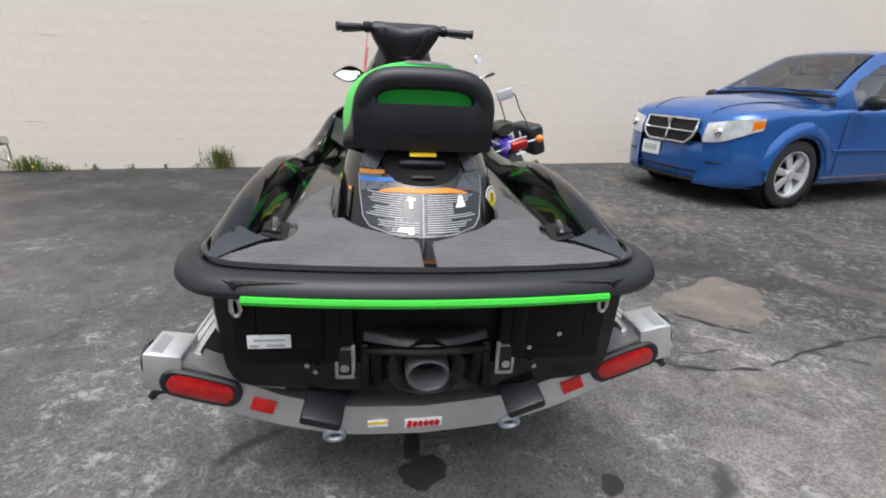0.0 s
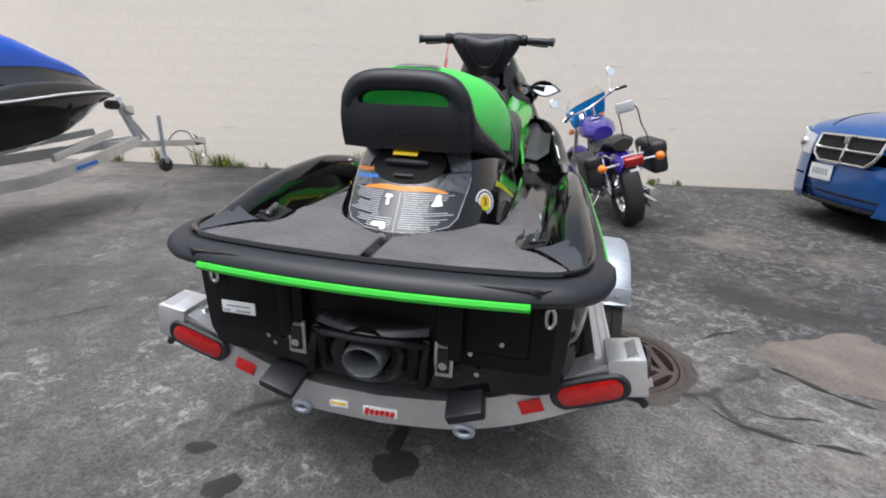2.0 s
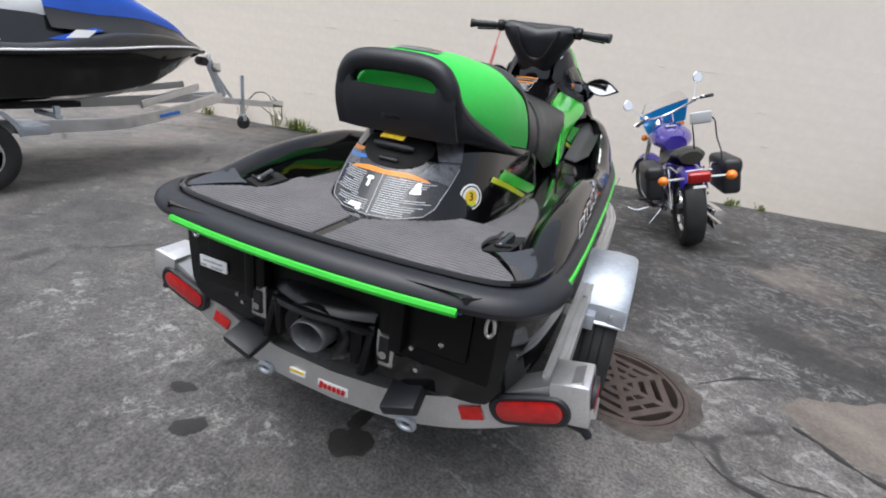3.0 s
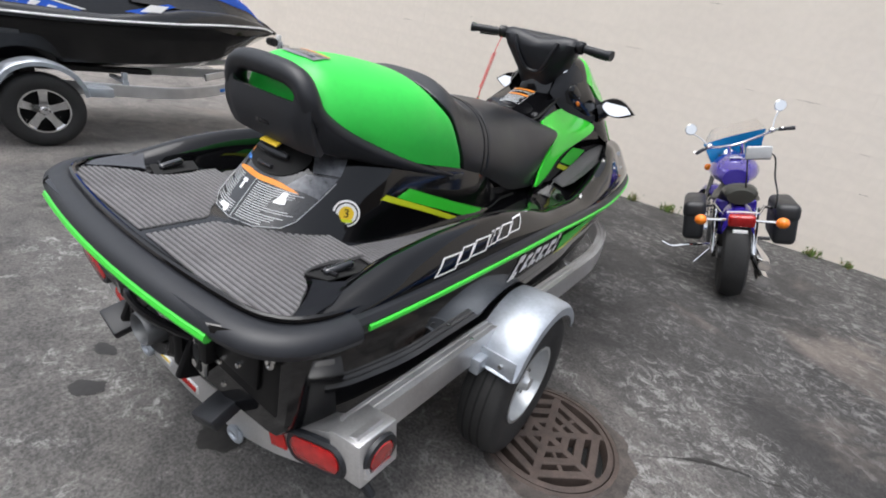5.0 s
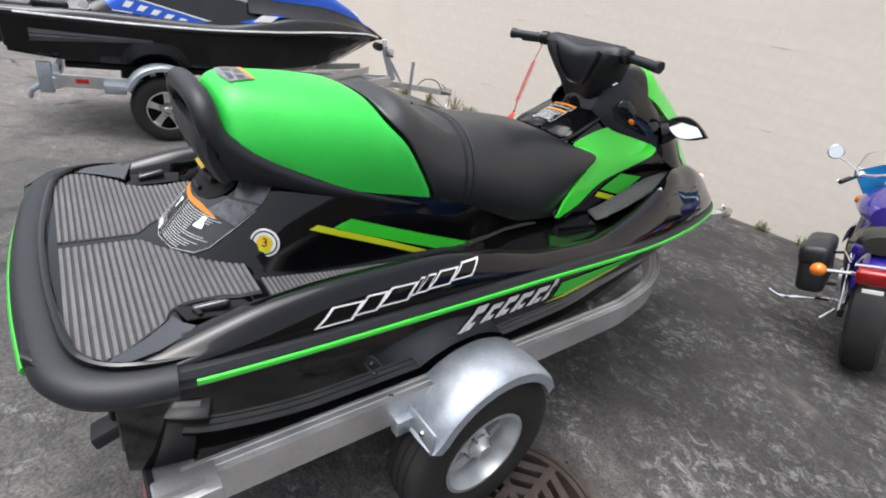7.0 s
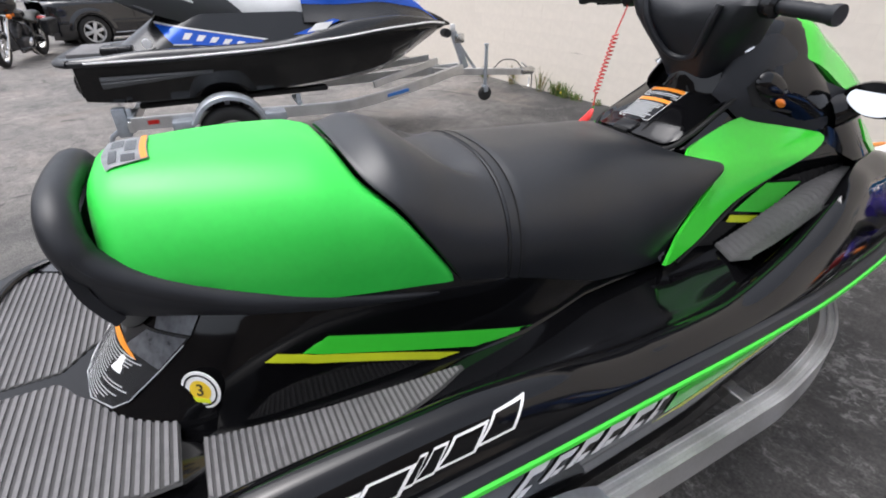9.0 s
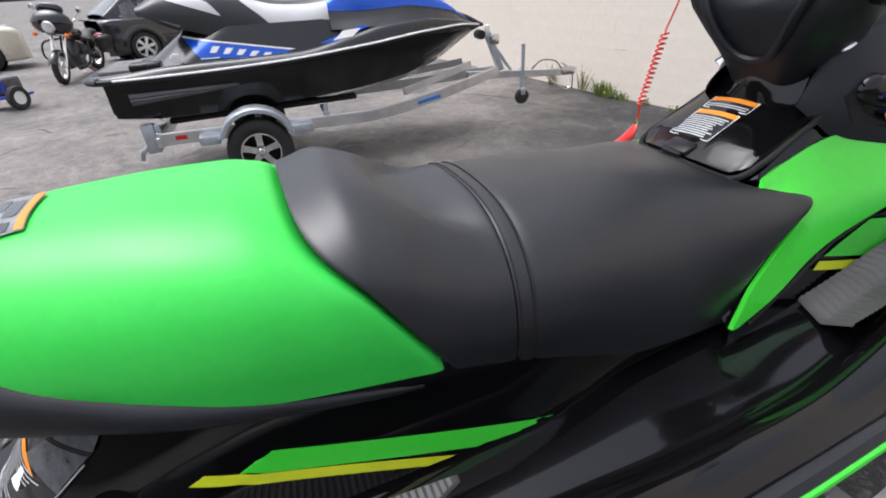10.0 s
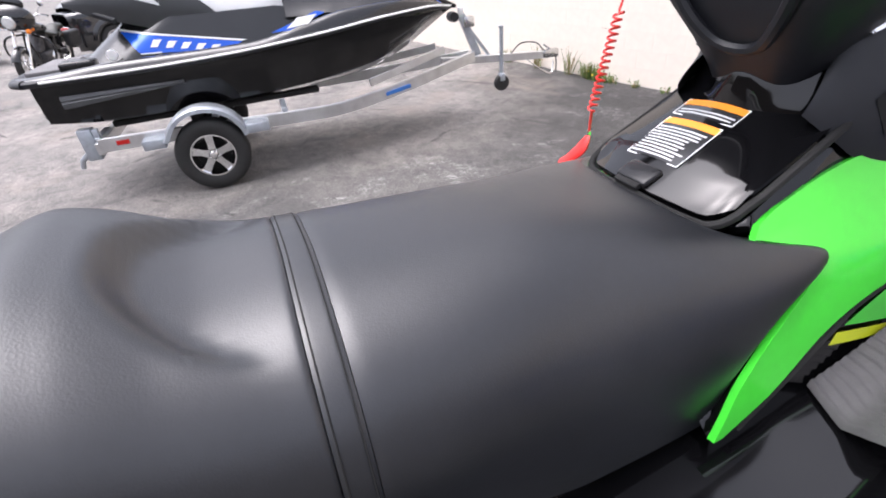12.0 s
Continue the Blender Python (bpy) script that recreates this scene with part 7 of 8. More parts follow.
def car(label, m, paint, detail=True):
    """Local: y forward, the front axle at the origin."""
    body = thing("car", label, "car", m)
    hw = curve((-3.45, 0.66), (-3.3, 0.80), (-2.7, 0.865), (-1.3, 0.875), (0.2, 0.88), (0.55, 0.855), (0.75, 0.77), (0.86, 0.63), (0.92, 0.45))
    zs = curve((-3.45, 0.98), (-3.2, 1.02), (-1.0, 1.01), (-0.3, 0.99), (0.2, 0.985), (0.55, 0.95), (0.78, 0.895), (0.88, 0.81), (0.92, 0.71))
    zc = curve((-3.45, 1.0), (-3.2, 1.06), (-1.0, 1.11), (-0.5, 1.125), (0.0, 1.095), (0.4, 1.05), (0.7, 0.975), (0.86, 0.88), (0.92, 0.71))
    rows, ys = [], stations(-3.45, 0.92, 110)
    for y in ys:
        w, a, c = hw(y), zs(y), zc(y)
        half = spline([(w * 0.90, y, 0.20), (w * 0.97, y, 0.26), (w * 0.995, y, 0.40), (w, y, 0.56), (w * 0.985, y, 0.70), (w * 0.965, y, a - 0.08), (w * 0.90, y, a - 0.015), (w * 0.80, y, a + 0.01), (w * 0.45, y, a + 0.75 * (c - a)), (0, y, c)], 5)
        rows.append([Vector((-p.x, p.y, p.z)) for p in half] + half[::-1][1:])
    bm = sheet(rows)
    gone = []
    for f in bm.faces:
        p = f.calc_center_median()
        for ay in (0.0, -2.635):
            if abs(p.x) > 0.55 and (p.y - ay) ** 2 + (p.z - 0.345) ** 2 < 0.385 ** 2 and p.z < 0.75:
                gone.append(f)
                break
    bmesh.ops.delete(bm, geom=gone, context="FACES")
    part("body", bm, paint, body, "glossy car body")
    for s in (1, -1):
        for ay in (0.0, -2.635):
            ring = [(s * (hw(ay + 0.39 * math.cos(a)) * 0.992), ay + 0.388 * math.cos(a), 0.345 + 0.388 * math.sin(a)) for a in np.linspace(-0.12, math.pi + 0.12, 30)]
            part("arch_lip", tube(ring, 0.018, 8), paint, body)
            flare = []
            for a in np.linspace(0.12, math.pi - 0.12, 30):
                flare.append([Vector((s * (hw(ay + r * math.cos(a)) * (1 - 0.06 * max(0.0, 0.345 + r * math.sin(a) - 0.7)) + out), ay + r * math.cos(a), 0.345 + r * math.sin(a))) for r, out in ((0.388, 0.004), (0.40, 0.028), (0.425, 0.036), (0.455, 0.03), (0.49, 0.014), (0.52, -0.006))])
            part("wheel_flare", sheet(flare), paint, body)
            part("arch_liner", lathe([(0.40, -0.02), (0.40, -0.28), (0.0, -0.28)] if s > 0 else [(0.40, 0.02), (0.40, 0.28), (0.0, 0.28)], 32, "x", (s * 0.86, ay, 0.345)), SHADE_BLACK, body)
            w = 0.105
            at = (s * 0.765, ay, 0.345)
            wheel = part("wheel", lathe([(0.225, s * w * 0.75), (0.25, s * w * 0.98), (0.31, s * w), (0.340, s * w * 0.8), (0.345, 0), (0.34, -s * w * 0.8), (0.31, -s * w), (0.225, -s * w * 0.7)], 44, "x", at), TYRE, body, "black tyre")
            part("rim", lathe([(0.232, s * w * 0.78), (0.236, s * w * 0.90), (0.220, s * w * 0.88), (0.21, s * w * 0.3), (0.20, s * 0.0)], 44, "x", at), WHEEL_SILVER, wheel, "silver alloy rim")
            part("rim_back", lathe([(0.2, 0.0), (0.0, -s * 0.01)], 28, "x", at), SHADE_BLACK, wheel)
            for k in range(6):
                a = 360 / 6 * k + 12
                sp = block(-0.02, 0.012, 0.03, 0.216, -0.040, 0.040, 0.012)
                for v in sp.verts:
                    v.co.z *= 0.75 + 2.2 * max(0, v.co.y - 0.06)
                    v.co.x = v.co.x * s + s * (0.074 - 0.02 * (v.co.y / 0.2))
                part("spoke", moved(sp, pose(*at) @ pose(0, 0, 0, a, 0, 0)), WHEEL_SILVER, wheel)
            part("hub_cap", lathe([(0.055, s * 0.06), (0.05, s * 0.09), (0.0, s * 0.094)], 20, "x", at), WHEEL_SILVER, wheel)
    # greenhouse
    top = curve((-3.3, 1.12), (-3.0, 1.34), (-2.6, 1.55), (-2.0, 1.61), (-1.6, 1.615), (-1.35, 1.59), (-0.95, 1.41), (-0.5, 1.14))
    rows = []
    for y in stations(-3.3, -0.5, 44):
        t = top(y)
        wb = hw(y) * 0.90
        wt = wb - 0.42 * (t - 0.98)
        half = spline([(wb, y, 0.97), (wb - 0.2 * (wb - wt), y, 0.97 + 0.3 * (t - 0.97)), (wt + 0.02, y, t - 0.09 * min(1, (t - 1.0) * 2)), (wt * 0.9, y, t - 0.02), (wt * 0.5, y, t), (0, y, t + 0.008)], 5)
        rows.append([Vector((-p.x, p.y, p.z)) for p in half] + half[::-1][1:])
    shell = sheet(rows)
    opened = []
    for f in shell.faces:
        p = f.calc_center_median()
        t, wb = top(p.y), hw(p.y) * 0.90
        wt = wb - 0.42 * (t - 0.98)
        k = (p.z - 1.0) / max(0.05, t - 1.1)
        front = -1.25 < p.y < -0.54 and abs(p.x) < wt * 0.93 and p.z > t - 0.06
        side = 0.02 < k < 0.95 and abs(p.x) > wt * 0.92 and any(yb < p.y < ya for ya, yb in ((-0.78, -1.62), (-1.70, -2.45), (-2.52, -2.95)))
        if front or side:
            opened.append(f)
    bmesh.ops.delete(shell, geom=opened, context="FACES")
    part("roof", thick(shell, 0.02), paint, body)
    part("dashboard", moved(block(-0.70, 0.70, -0.16, 0.16, -0.06, 0.06, 0.04, 3), pose(0, -0.86, 1.10, -8, 0, 0)), CABIN, body, "grey dashboard")
    part("steering_wheel", moved(tube([(0.18 * math.cos(a), 0, 0.18 * math.sin(a)) for a in np.linspace(0, 2 * math.pi, 25)[:-1]], 0.015, 8, closed=True), pose(-0.36, -1.10, 1.17, 25, 0, 0)), BLACK_PLASTIC, body)
    for s in (1, -1):
        for y in (-1.55, -2.45):
            seat_back = part("seat_back", moved(block(-0.24, 0.24, -0.07, 0.07, -0.3, 0.22, 0.05, 3), pose(s * 0.37, y, 1.12, 12, 0, 0)), CABIN, body, "grey cloth seat back")
            part("headrest", block(s * 0.37 - 0.12, s * 0.37 + 0.12, y - 0.12, y - 0.03, 1.36, 1.52, 0.03, 3), CABIN, seat_back)
    for s in (1, -1):
        part("bonnet_seam", tube([(s * (0.40 + 0.30 * t), 0.80 - 1.28 * t, zs(0.80 - 1.28 * t) + (zc(0.80 - 1.28 * t) - zs(0.80 - 1.28 * t)) * (1 - ((0.40 + 0.30 * t) / hw(0.80 - 1.28 * t)) ** 1.6) * 0.72 + 0.014) for t in np.linspace(0, 1, 14)], 0.006, 6), SHADE_BLACK, body)
    part("room_mirror", block(-0.11, 0.11, -1.14, -1.10, 1.40, 1.46, 0.012), BLACK_PLASTIC, body)
    # glass: windscreen and side windows set on the pillars
    rows = []
    for t in np.linspace(0.04, 0.93, 10):
        y = -0.5 - 0.80 * t
        z = top(y) + 0.014
        wb = (hw(y) * 0.90 - 0.42 * (top(y) - 0.98)) * 0.93
        rows.append([(wb * u, y + 0.06 * (1 - u * u) * 0.4, z - 0.012 * u * u) for u in np.linspace(-1, 1, 15)])
    ws = part("windscreen", sheet(rows), CAR_GLASS, body, "clear windscreen")
    ws.visible_shadow = False
    part("wiper", tube([(-0.55, -0.48, 1.14), (-0.1, -0.54, 1.17), (0.3, -0.59, 1.195)], 0.009, 6), BLACK_PLASTIC, ws)
    part("wiper_cowl", tube([(-0.68, -0.50, 1.11), (0, -0.42, 1.135), (0.68, -0.50, 1.11)], 0.02, 8), BLACK_PLASTIC, ws)
    for s in (1, -1):
        for ya, yb in ((-0.78, -1.62), (-1.70, -2.45), (-2.52, -2.95)):
            rows = []
            for y in np.linspace(ya, yb, 10):
                t = top(y)
                wb = hw(y) * 0.90
                wt = wb - 0.42 * (t - 0.98)
                rows.append([(s * (wb - (wb - wt) * k + 0.012), y, 1.0 + (t - 1.0 - 0.1) * k) for k in np.linspace(0.02, 0.95, 6)])
            part("side_window", sheet(rows), CAR_GLASS, body).visible_shadow = False
        mir = part("door_mirror", ellipsoid(s * 0.98, -0.72, 1.06, 0.11, 0.07, 0.075), BLACK_PLASTIC, body, "black door mirror")
        part("mirror_arm", tube([(s * 0.84, -0.74, 1.0), (s * 0.95, -0.72, 1.03)], 0.03, 8), BLACK_PLASTIC, mir)
        part("door_seam", tube([(s * (hw(-0.55) + 0.001), -0.55, z) for z in np.linspace(0.34, 0.95, 8)], 0.004, 5), SHADE_BLACK, body)
        part("door_seam", tube([(s * (hw(-1.65) + 0.001), -1.65, z) for z in np.linspace(0.34, 0.95, 8)], 0.004, 5), SHADE_BLACK, body)
        part("rub_strip", tube([(s * (hw(y) + 0.006), y, 0.58) for y in np.linspace(-0.45, -2.2, 12)], 0.014, 8), paint, body)
        part("sill_strip", tube([(s * (hw(y) - 0.01), y, 0.30) for y in np.linspace(-0.40, -2.2, 12)], 0.010, 6), CHROME, body)
        part("door_handle", block(s * 0.87, s * 0.895, -1.55, -1.38, 0.86, 0.885, 0.008), paint, body)

    def nose(x, z, lift=0.0):
        """The front face of the car above x, z."""
        lo, hi = 0.0, 0.93
        for _ in range(24):
            mid = (lo + hi) / 2
            w, c = hw(mid), zs(mid) + (zc(mid) - zs(mid)) * (1 - (abs(x) / max(0.05, hw(mid))) ** 2)
            if abs(x) <= w and z <= c:
                lo = mid
            else:
                hi = mid
        return Vector((x, lo + lift, z))

    if detail:
        rows = [[Vector(nose(x, z, 0.012)) for x in np.linspace(-0.36, 0.36, 13)] for z in np.linspace(0.60, 0.84, 5)]
        rows = [[Vector((p.x * (0.72, 0.93, 1.0, 1.0, 1.0)[i], p.y + 0.030, p.z)) for p in r] for i, r in enumerate(rows)]
        gr = part("grille", sheet(rows), SHADE_BLACK, body, "black cross-bar grille")
        edge = [rows[0][0], *[r[0] for r in rows[1:]], *rows[-1][1:], *[r[-1] for r in rows[-2::-1]], *rows[0][-2:0:-1]]
        part("grille_frame", tube([p + Vector((0, 0.01, 0)) for p in edge], 0.014, 8, closed=True), CHROME, gr)
        part("grille_bar", tube([p + Vector((0, 0.016, 0)) for p in rows[2]], 0.013, 8), CHROME, gr)
        part("grille_bar", tube([r[6] + Vector((0, 0.018, 0)) for r in rows], 0.013, 8), CHROME, gr)
        part("badge_shape", tube([(0, 0.985, 0.775), (0, 0.975, 0.84)], [0.014, 0.024], 8), CHROME, gr)
        part("blank_plate", block(0.09, 0.36, 0.955, 0.963, 0.42, 0.565, 0.003), WHITE_PRINT, body, "plate with plain bars")
        part("plate_bars", join(*[block(0.135 + 0.04 * k, 0.165 + 0.04 * k, 0.962, 0.966, 0.465, 0.525, 0) for k in range(5)]), GREY_PRINT, body)
        rows = []
        bump = lambda z: 0.945 - 1.1 * (z - 0.44) ** 2
        for z in np.linspace(0.20, 0.615, 10):
            rows.append([(0.80 * u, bump(z) - 0.30 * abs(u) ** 2.6 - (0.10 if abs(u) > 0.97 else 0), z) for u in np.linspace(-1, 1, 31)])
        bp = part("bumper", thick(sheet(rows), 0.02), paint, body, "blue front bumper")
        part("bumper_slot", tube([(0.55 * u, 0.925 - 0.10 * u * u, 0.315) for u in np.linspace(-1, 1, 9)], 0.016, 8, flat=0.8), SHADE_BLACK, bp)
        part("air_dam", tube([(0.72 * u, 0.93 - 0.22 * abs(u) ** 2.4, 0.225) for u in np.linspace(-1, 1, 15)], 0.022, 8), SATIN_BLACK, bp)
        for s in (1, -1):
            rows = []
            for t in np.linspace(0, 1, 12):
                x = s * (0.44 + 0.395 * t)
                zt, zb = 0.82 + 0.075 * t, 0.635 + 0.15 * t ** 2.4
                r = []
                for z in np.linspace(zb, zt, 6):
                    y = nose(x / 0.975, min(float(z), 0.85)).y
                    r.append(Vector((x + s * 0.012, y + 0.022, float(z))))
                rows.append(r)
            hl = part("headlamp", thick(sheet(rows), 0.02), LAMP_GLASS, body, "clear headlamp with amber corner")
            part("amber_corner", thick(sheet([[p + Vector((s * 0.004, 0.006, 0)) for p in r[1:5]] for r in rows[10:]]), 0.006), AMBER_LENS, hl)
            part("lamp_bulb", ellipsoid(s * 0.60, 0.915, 0.745, 0.045, 0.03, 0.045, 14, 8), CHROME, hl)
            part("fog_slot", tube([(s * 0.52, 0.90, 0.44), (s * 0.66, 0.83, 0.44)], 0.02, 8, flat=0.6), SHADE_BLACK, bp)
    part("floor_pan", block(-0.72, 0.72, -3.2, 0.6, 0.20, 0.45, 0.02), SHADE_BLACK, body)
    if detail:
        # the short nose of this car
        for ob in body.children_recursive:
            for v in (ob.data.vertices if ob.type == "MESH" else ()):
                if v.co.y > 0.42:
                    v.co.y = 0.42 + (v.co.y - 0.42) * 0.82
    return body


car("blue compact hatchback with crosshair grille parked by the wall", pose(4.12, 4.56, 0.02, 0, 0, 102) @ Matrix.Scale(1.07, 4), CAR_BLUE)

# ---- drain cover set in the asphalt ----
DRAIN_X, DRAIN_Y = 0.86, 1.255


def drain():
    """A six-armed web: in each sector four bars run across, one behind the other."""
    cover = thing("drain_cover", "rusty round cast-iron drain grate in the asphalt", "drain cover", pose(DRAIN_X, DRAIN_Y, -0.026, 0, 0, 13))
    part("drain_frame", lathe([(0.312, -0.05), (0.312, 0.004), (0.292, 0.008), (0.288, -0.012)], 48, "z"), IRON, cover, "cast-iron ring")
    part("drain_pit", lathe([(0.29, -0.05), (0.0, -0.05)], 40, "z"), SHADE_BLACK, cover)
    part("grate_rim", lathe([(0.286, -0.045), (0.286, 0.006), (0.280, 0.009), (0.262, 0.009), (0.258, -0.045)], 48, "z"), IRON, cover)
    part("grate_boss", lathe([(0.040, -0.045), (0.040, 0.007), (0.0, 0.008)], 6, "z"), IRON, cover)
    for k in range(6):
        turn = pose(0, 0, 0, 0, 0, 60 * k + 30)
        part("grate_arm", moved(block(0.02, 0.268, -0.017, 0.017, -0.045, 0.007, 0.003, 1), turn), IRON, cover)
        turn = pose(0, 0, 0, 0, 0, 60 * k)
        for r, w in ((0.080, 0.017), (0.141, 0.018), (0.203, 0.018)):
            half = r * math.tan(radians(30)) + 0.004
            part("grate_bar", moved(block(r - w, r + w, -half, half, -0.045, 0.0065, 0.003, 1), turn), IRON, cover)
        for r, half in ((0.113, 0.014), (0.173, 0.016)):
            if k % 2:
                part("grate_bridge", moved(block(r - 0.02, r + 0.02, -half * 0.6, half * 0.6, -0.045, 0.004, 0.003, 1), turn), IRON, cover)


drain()
# broken asphalt edge round the drain, oil spots, tar seam
PATCH_STAIN = shader("damp_stain", (0.018, 0.017, 0.016), 0.55, vary=0.4, scale=14)


def blob(x, y, rx, ry, turn, seed, name="oil_stain", material=PATCH_STAIN, n=36):
    rows = [[], []]
    bm = bmesh.new()
    c = bm.verts.new((x, y, ground_height(x, y) + 0.0035))
    ring = []
    for k in range(n):
        a = 2 * math.pi * k / n
        r = 1 + 0.35 * noise.noise((math.cos(a) * 1.3 + seed, math.sin(a) * 1.3, seed * 2.0)) + 0.18 * noise.noise((math.cos(a) * 4 + seed, math.sin(a) * 4, seed))
        px, py = rx * r * math.cos(a), ry * r * math.sin(a)
        px, py = px * math.cos(turn) - py * math.sin(turn), px * math.sin(turn) + py * math.cos(turn)
        ring.append(bm.verts.new((x + px, y + py, ground_height(x + px, y + py) + 0.0025)))
    for k in range(n):
        bm.faces.new((c, ring[k], ring[(k + 1) % n]))
    ob = part(name, bm, material)
    return tagged(ob, "dark oil stain on the asphalt", "stain", "oil stains", "structure")


for k, (x, y, rx, ry, tn) in enumerate(((0.01, 0.275, 0.075, 0.07, 0.2), (-0.02, 0.40, 0.03, 0.09, 0.05), (-0.51, 0.055, 0.06, 0.045, 0.6), (-0.70, 0.19, 0.05, 0.03, 0.2), (0.64, 0.17, 0.05, 0.035, 1.0))):
    blob(x, y, rx, ry, tn, k + 1.3)

EARTH = shader("worn_tan_asphalt", (0.135, 0.116, 0.100), 0.9, vary=0.35, scale=5, fine=70, bump=0.5, bump_scale=90)
for k, (x, y, rx, ry, tn) in enumerate(((1.97, 1.50, 0.40, 0.27, 0.4),)):
    tagged(blob(x, y, rx, ry, tn, k + 7.7, "worn_patch", EARTH, 64), "tan patch where the asphalt has worn through", "ground", "worn patches", "structure")


def broken_edge(pts, width, seed):
    """A crack along the edge of a broken layer: an uneven dark strip that thins out at both ends."""
    line = spline([(x, y, 0) for x, y in pts], 9)
    rows = []
    for i, p in enumerate(line):
        a, b = line[max(0, i - 1)], line[min(len(line) - 1, i + 1)]
        side = Vector((a.y - b.y, b.x - a.x, 0)).normalized()
        p = p + side * 0.035 * noise.noise((p.x * 6 + seed, p.y * 6, seed))
        w = width * min(1.0, i / 4, (len(line) - 1 - i) / 4) * max(0.0, 0.35 + 1.3 * noise.noise((p.x * 9, p.y * 9, seed + 3.0)))
        rows.append([Vector((q.x, q.y, ground_height(q.x, q.y) + 0.003)) for q in (p - side * w, p + side * w)])
    tagged(part("asphalt_crack", sheet(rows), PATCH_STAIN), "dark crack along a broken layer of asphalt", "crack", "asphalt cracks", "structure")


for k, (width, pts) in enumerate(((0.016, ((1.14, 1.02), (1.24, 0.88), (1.42, 0.79), (1.66, 0.78), (1.92, 0.85), (2.2, 0.95), (2.6, 1.0), (3.1, 0.96))), (0.018, ((1.92, 1.08), (1.80, 1.16), (1.66, 1.30), (1.60, 1.36))), (0.014, ((1.22, 1.46), (1.38, 1.60), (1.60, 1.70), (1.82, 1.84))), (0.010, ((1.30, 0.98), (1.50, 0.93), (1.72, 0.92))))):
    broken_edge(pts, width, k * 2.3)

CRUMBLED = shader("crumbled_asphalt", (0.062, 0.053, 0.047), 0.85, vary=0.5, scale=22, fine=120, bump=0.6, bump_scale=110)
# crumbled, damp edge round the drain
rows = []
for k in range(48):
    a = 2 * math.pi * k / 48
    c, d = math.cos(a), math.sin(a)
    out = 0.345 + 0.05 * noise.noise((c * 1.7, d * 1.7, 3.0)) + 0.04 * noise.noise((c * 5, d * 5, 1.0)) + 0.03 * c
    rows.append([(DRAIN_X + r * c, DRAIN_Y + r * d, ground_height(DRAIN_X + r * c, DRAIN_Y + r * d) + (0.003 if 0 < j < 4 else -0.002)) for j, r in enumerate((0.308, 0.314, 0.322, out - 0.015, out))])
edge = part("drain_edge", sheet(rows, close_v=True), CRUMBLED)
tagged(edge, "crumbled damp asphalt edge round the drain cover", "ground", kind="structure")

# ---- weeds along the foot of the wall ----
LEAF = shader("weed_leaf", (0.10, 0.16, 0.03), 0.6, vary=0.35, scale=30)
DRY = shader("dry_stem", (0.26, 0.20, 0.09), 0.8, vary=0.3, scale=30)
FLOWER = shader("yellow_flower", (0.75, 0.55, 0.03), 0.6, vary=0.1)


def weed(x, spread, height, n, seed, dry=0.15, flowers=0):
    rng = random.Random(seed)
    y = 6.14 + x * math.tan(radians(WALL_YAW)) - 0.06
    w = thing("weed_clump", "tuft of green weeds growing at the foot of the wall", "weeds", pose(x, y, ground_height(x, y)), "weeds along the wall")
    leaf, stem = bmesh.new(), bmesh.new()
    for k in range(n):
        bx, by = rng.gauss(0, spread * 0.5), rng.uniform(-0.07, 0.05)
        h = height * rng.uniform(0.35, 1.0)
        lean, turn = rng.uniform(0.1, 0.7), rng.uniform(0, 2 * math.pi)
        d = Vector((math.cos(turn), 0.5 * math.sin(turn), 0))
        tip = Vector((bx, by, 0)) + d * h * lean + Vector((0, 0, h))
        base = Vector((bx, by, -0.01))
        bmx = stem if rng.random() < dry else leaf
        wd = rng.uniform(0.003, 0.009)
        side = Vector((-d.y, d.x, 0.2)).normalized() * wd
        mid = base.lerp(tip, 0.5) + Vector((0, 0, 0.1 * h))
        a = [bmx.verts.new(p) for p in (base - side * 0.5, base + side * 0.5, mid + side, mid - side, tip)]
        bmx.faces.new(a[:4])
        bmx.faces.new((a[3], a[2], a[4]))
        for q in range(3):
            if rng.random() < 0.8:
                o = base.lerp(tip, rng.uniform(0.25, 0.95))
                u = Vector((rng.uniform(-1, 1), rng.uniform(-1, 1), rng.uniform(-0.2, 0.8))).normalized()
                v = u.cross(Vector((rng.random(), rng.random(), rng.random()))).normalized()
                s = rng.uniform(0.012, 0.03)
                b = [bmx.verts.new(p) for p in (o, o + u * s * 0.5 + v * s * 0.35, o + u * s * 1.2, o + u * s * 0.5 - v * s * 0.35)]
                bmx.faces.new(b)
    part("leaves", leaf, LEAF, w)
    if stem.verts:
        part("dry_stems", stem, DRY, w)
    for k in range(flowers):
        part("flower", ellipsoid(rng.uniform(-spread, spread) * 0.6, -0.05, height * rng.uniform(0.3, 0.5), 0.018, 0.018, 0.012, 10, 5), FLOWER, w)


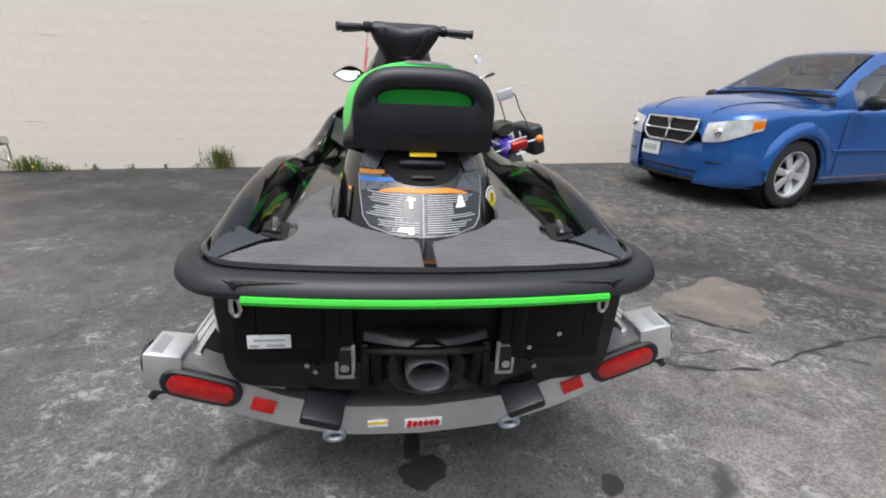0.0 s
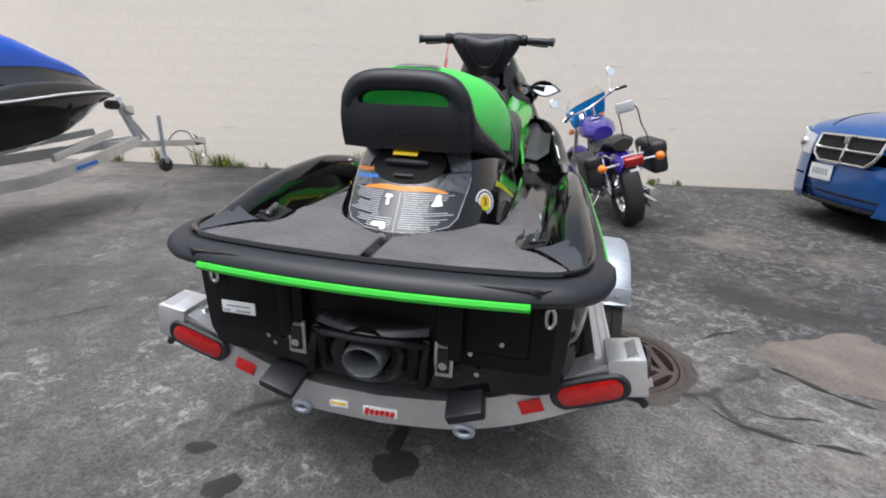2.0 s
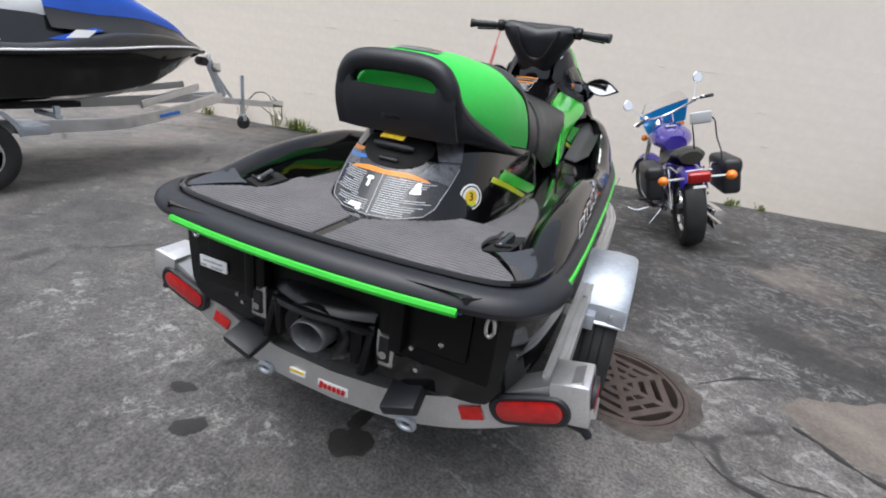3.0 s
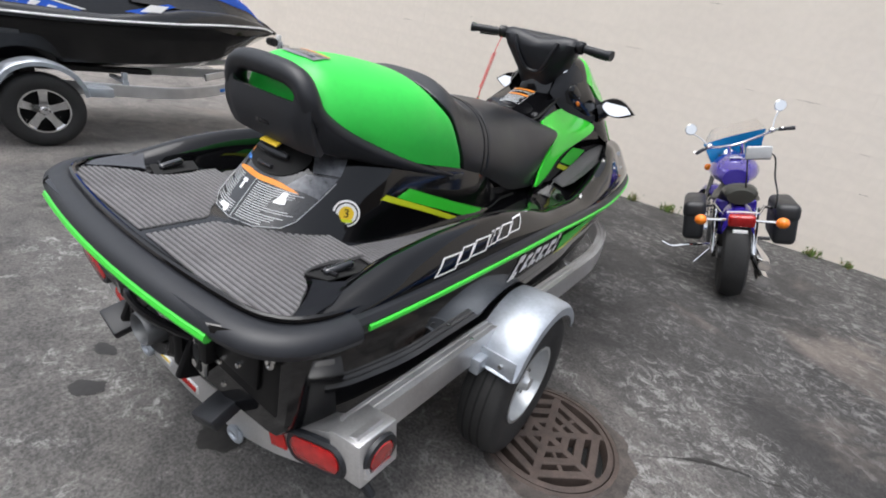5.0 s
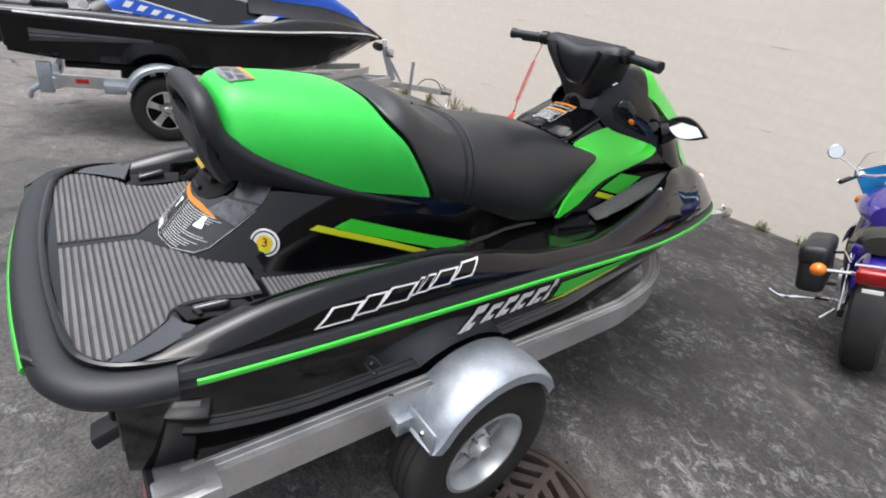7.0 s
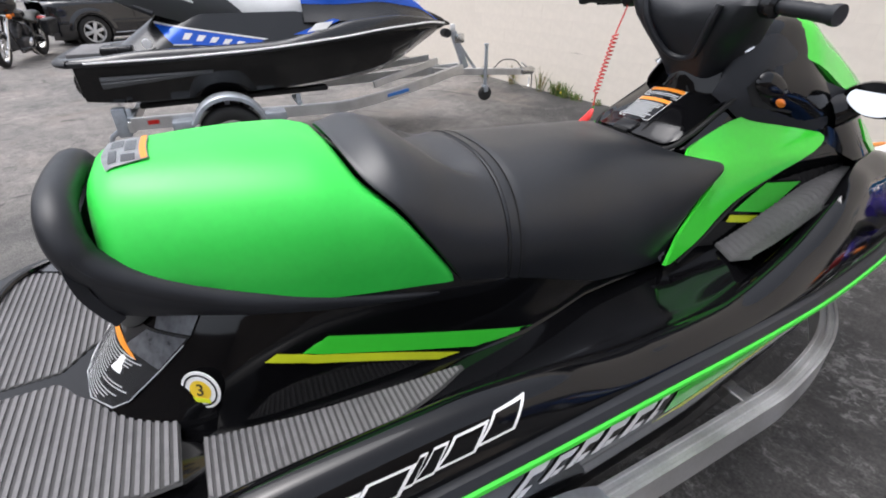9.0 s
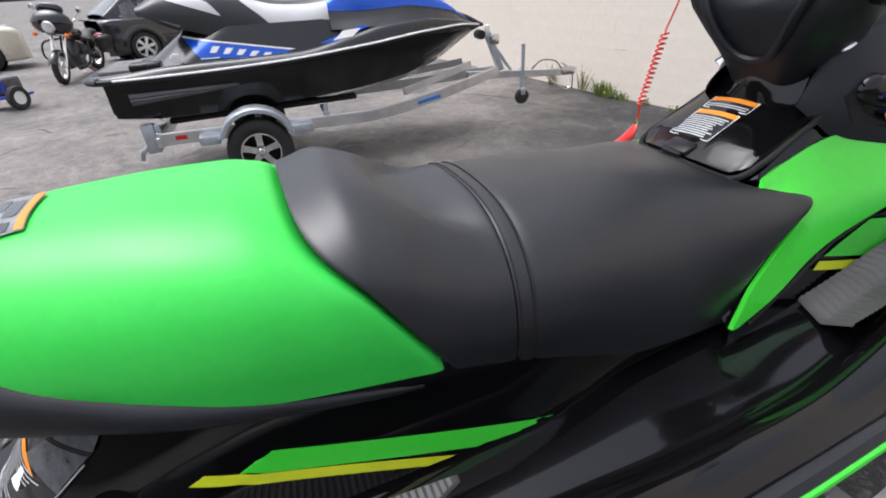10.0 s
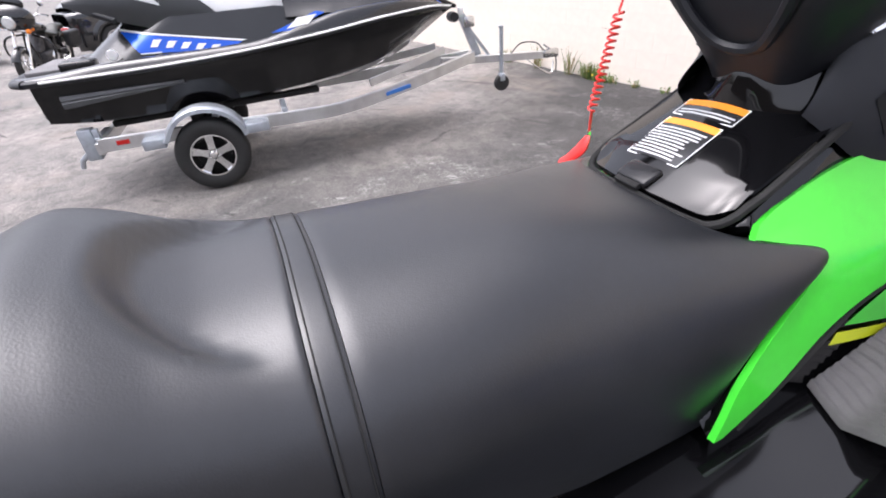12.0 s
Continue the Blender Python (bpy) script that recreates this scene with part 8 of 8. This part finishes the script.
for x, sp, h, n, s, dr, fl in ((-4.55, 0.22, 0.22, 150, 1, 0.1, 2), (-4.25, 0.08, 0.12, 40, 9, 0.2, 0), (-4.95, 0.05, 0.40, 26, 2, 0.6, 0), (-3.85, 0.03, 0.10, 20, 3, 0.3, 0), (-3.45, 0.03, 0.08, 14, 4, 0.4, 0), (-3.05, 0.03, 0.09, 14, 14, 0.4, 0), (-2.35, 0.16, 0.34, 170, 5, 0.15, 0), (-2.65, 0.03, 0.10, 12, 6, 0.3, 0), (-0.1, 0.06, 0.14, 40, 7, 0.2, 0), (0.35, 0.10, 0.13, 60, 8, 0.2, 0), (1.95, 0.08, 0.12, 50, 10, 0.2, 0), (2.3, 0.05, 0.08, 24, 11, 0.3, 0), (-5.6, 0.06, 0.35, 24, 12, 0.7, 0), (-6.3, 0.1, 0.2, 40, 13, 0.3, 0)):
    weed(x, sp, h, n, s, dr, fl)

# ---- far side of the yard ----
far = motorcycle("black touring motorcycle parked across the yard with fairing and saddlebags", pose(-12.98, -2.16, 0, 0, 0, -102) @ pose(0, 0, 0, 0, -8, 0), BLACK_PAINT, screen=False, sissy=False, steer=6)
far_fairing = part("fairing", ellipsoid(0, 1.40, 1.12, 0.36, 0.20, 0.24, 20, 12), BLACK_PAINT, far, "black front fairing")
part("headlamp_glass", lathe([(0.0, 0.03), (0.09, 0.02), (0.115, -0.02)], 24, "y", (0, 1.60, 1.06)), LAMP_GLASS, far_fairing, "round headlamp")
part("small_screen", ellipsoid(0, 1.36, 1.36, 0.24, 0.05, 0.12, 16, 8), BLACK_PAINT, far_fairing)
for s in (1, -1):
    part("front_indicator", ellipsoid(s * 0.27, 1.56, 0.92, 0.045, 0.045, 0.045, 12, 8), AMBER_LENS, far, "amber indicator lamp")
    part("indicator_bar", tube([(s * 0.08, 1.52, 0.93), (s * 0.25, 1.55, 0.92)], 0.014, 8), CHROME, far)
    part("crash_bar", tube(spline([(s * 0.08, 1.10, 0.80), (s * 0.36, 1.16, 0.72), (s * 0.42, 1.18, 0.52), (s * 0.36, 1.14, 0.36), (s * 0.10, 1.08, 0.26)], 6), 0.02, 8), BLACK_PAINT, far)
CART_BLUE = shader("blue_enamel", (0.03, 0.06, 0.42), 0.35, vary=0.15)
cart = thing("wheeled_cart", "blue steel cart with pneumatic wheels and a small engine", "cart", pose(-9.1, -2.75, 0, 0, 0, 60))
for s in (1, -1):
    wl_ = part("wheel", lathe([(0.10, -0.04), (0.17, -0.045), (0.185, 0), (0.17, 0.045), (0.10, 0.04)], 32, "x", (s * 0.30, 0, 0.185)), TYRE, cart, "black pneumatic tyre")
    part("rim", lathe([(0.105, s * 0.035), (0.06, s * 0.02), (0.0, s * 0.03)], 24, "x", (s * 0.30, 0, 0.185)), WHITE_PRINT, wl_, "pale wheel rim")
    part("upright", box_tube((s * 0.24, -0.05, 0.12), (s * 0.22, -0.28, 1.05), 0.05, 0.05), CART_BLUE, cart)
    part("handle", tube([(s * 0.22, -0.28, 1.03), (s * 0.22, -0.40, 1.12), (s * 0.22, -0.52, 1.13)], 0.016, 8), CART_BLUE, cart)
for z in (0.35, 0.62, 0.9):
    part("rung", box_tube((-0.23, -0.05 - 0.24 * z, z), (0.23, -0.05 - 0.24 * z, z), 0.04, 0.04), CART_BLUE, cart)
part("engine", block(-0.17, 0.17, -0.02, 0.30, 0.22, 0.48, 0.04, 3), ENGINE, cart)
part("deck_plate", block(-0.26, 0.26, -0.12, 0.34, 0.18, 0.22, 0.006), CART_BLUE, cart)
CREAM_CAR = shader("cream_car_paint", (0.62, 0.58, 0.47), 0.25, coat=0.6, vary=0.05)
DARK_CAR = shader("black_car_paint", (0.01, 0.011, 0.013), 0.15, coat=0.8, vary=0.1)
car("cream old car parked across the yard", pose(-15.5, -5.0, 0, 0, 0, 20), CREAM_CAR, False)
car("black car parked at the far edge of the yard", pose(-15.8, 0.9, 0, 0, 0, 25), DARK_CAR, False)

# ---- pieces of the setting, last ----
wall_blocks()
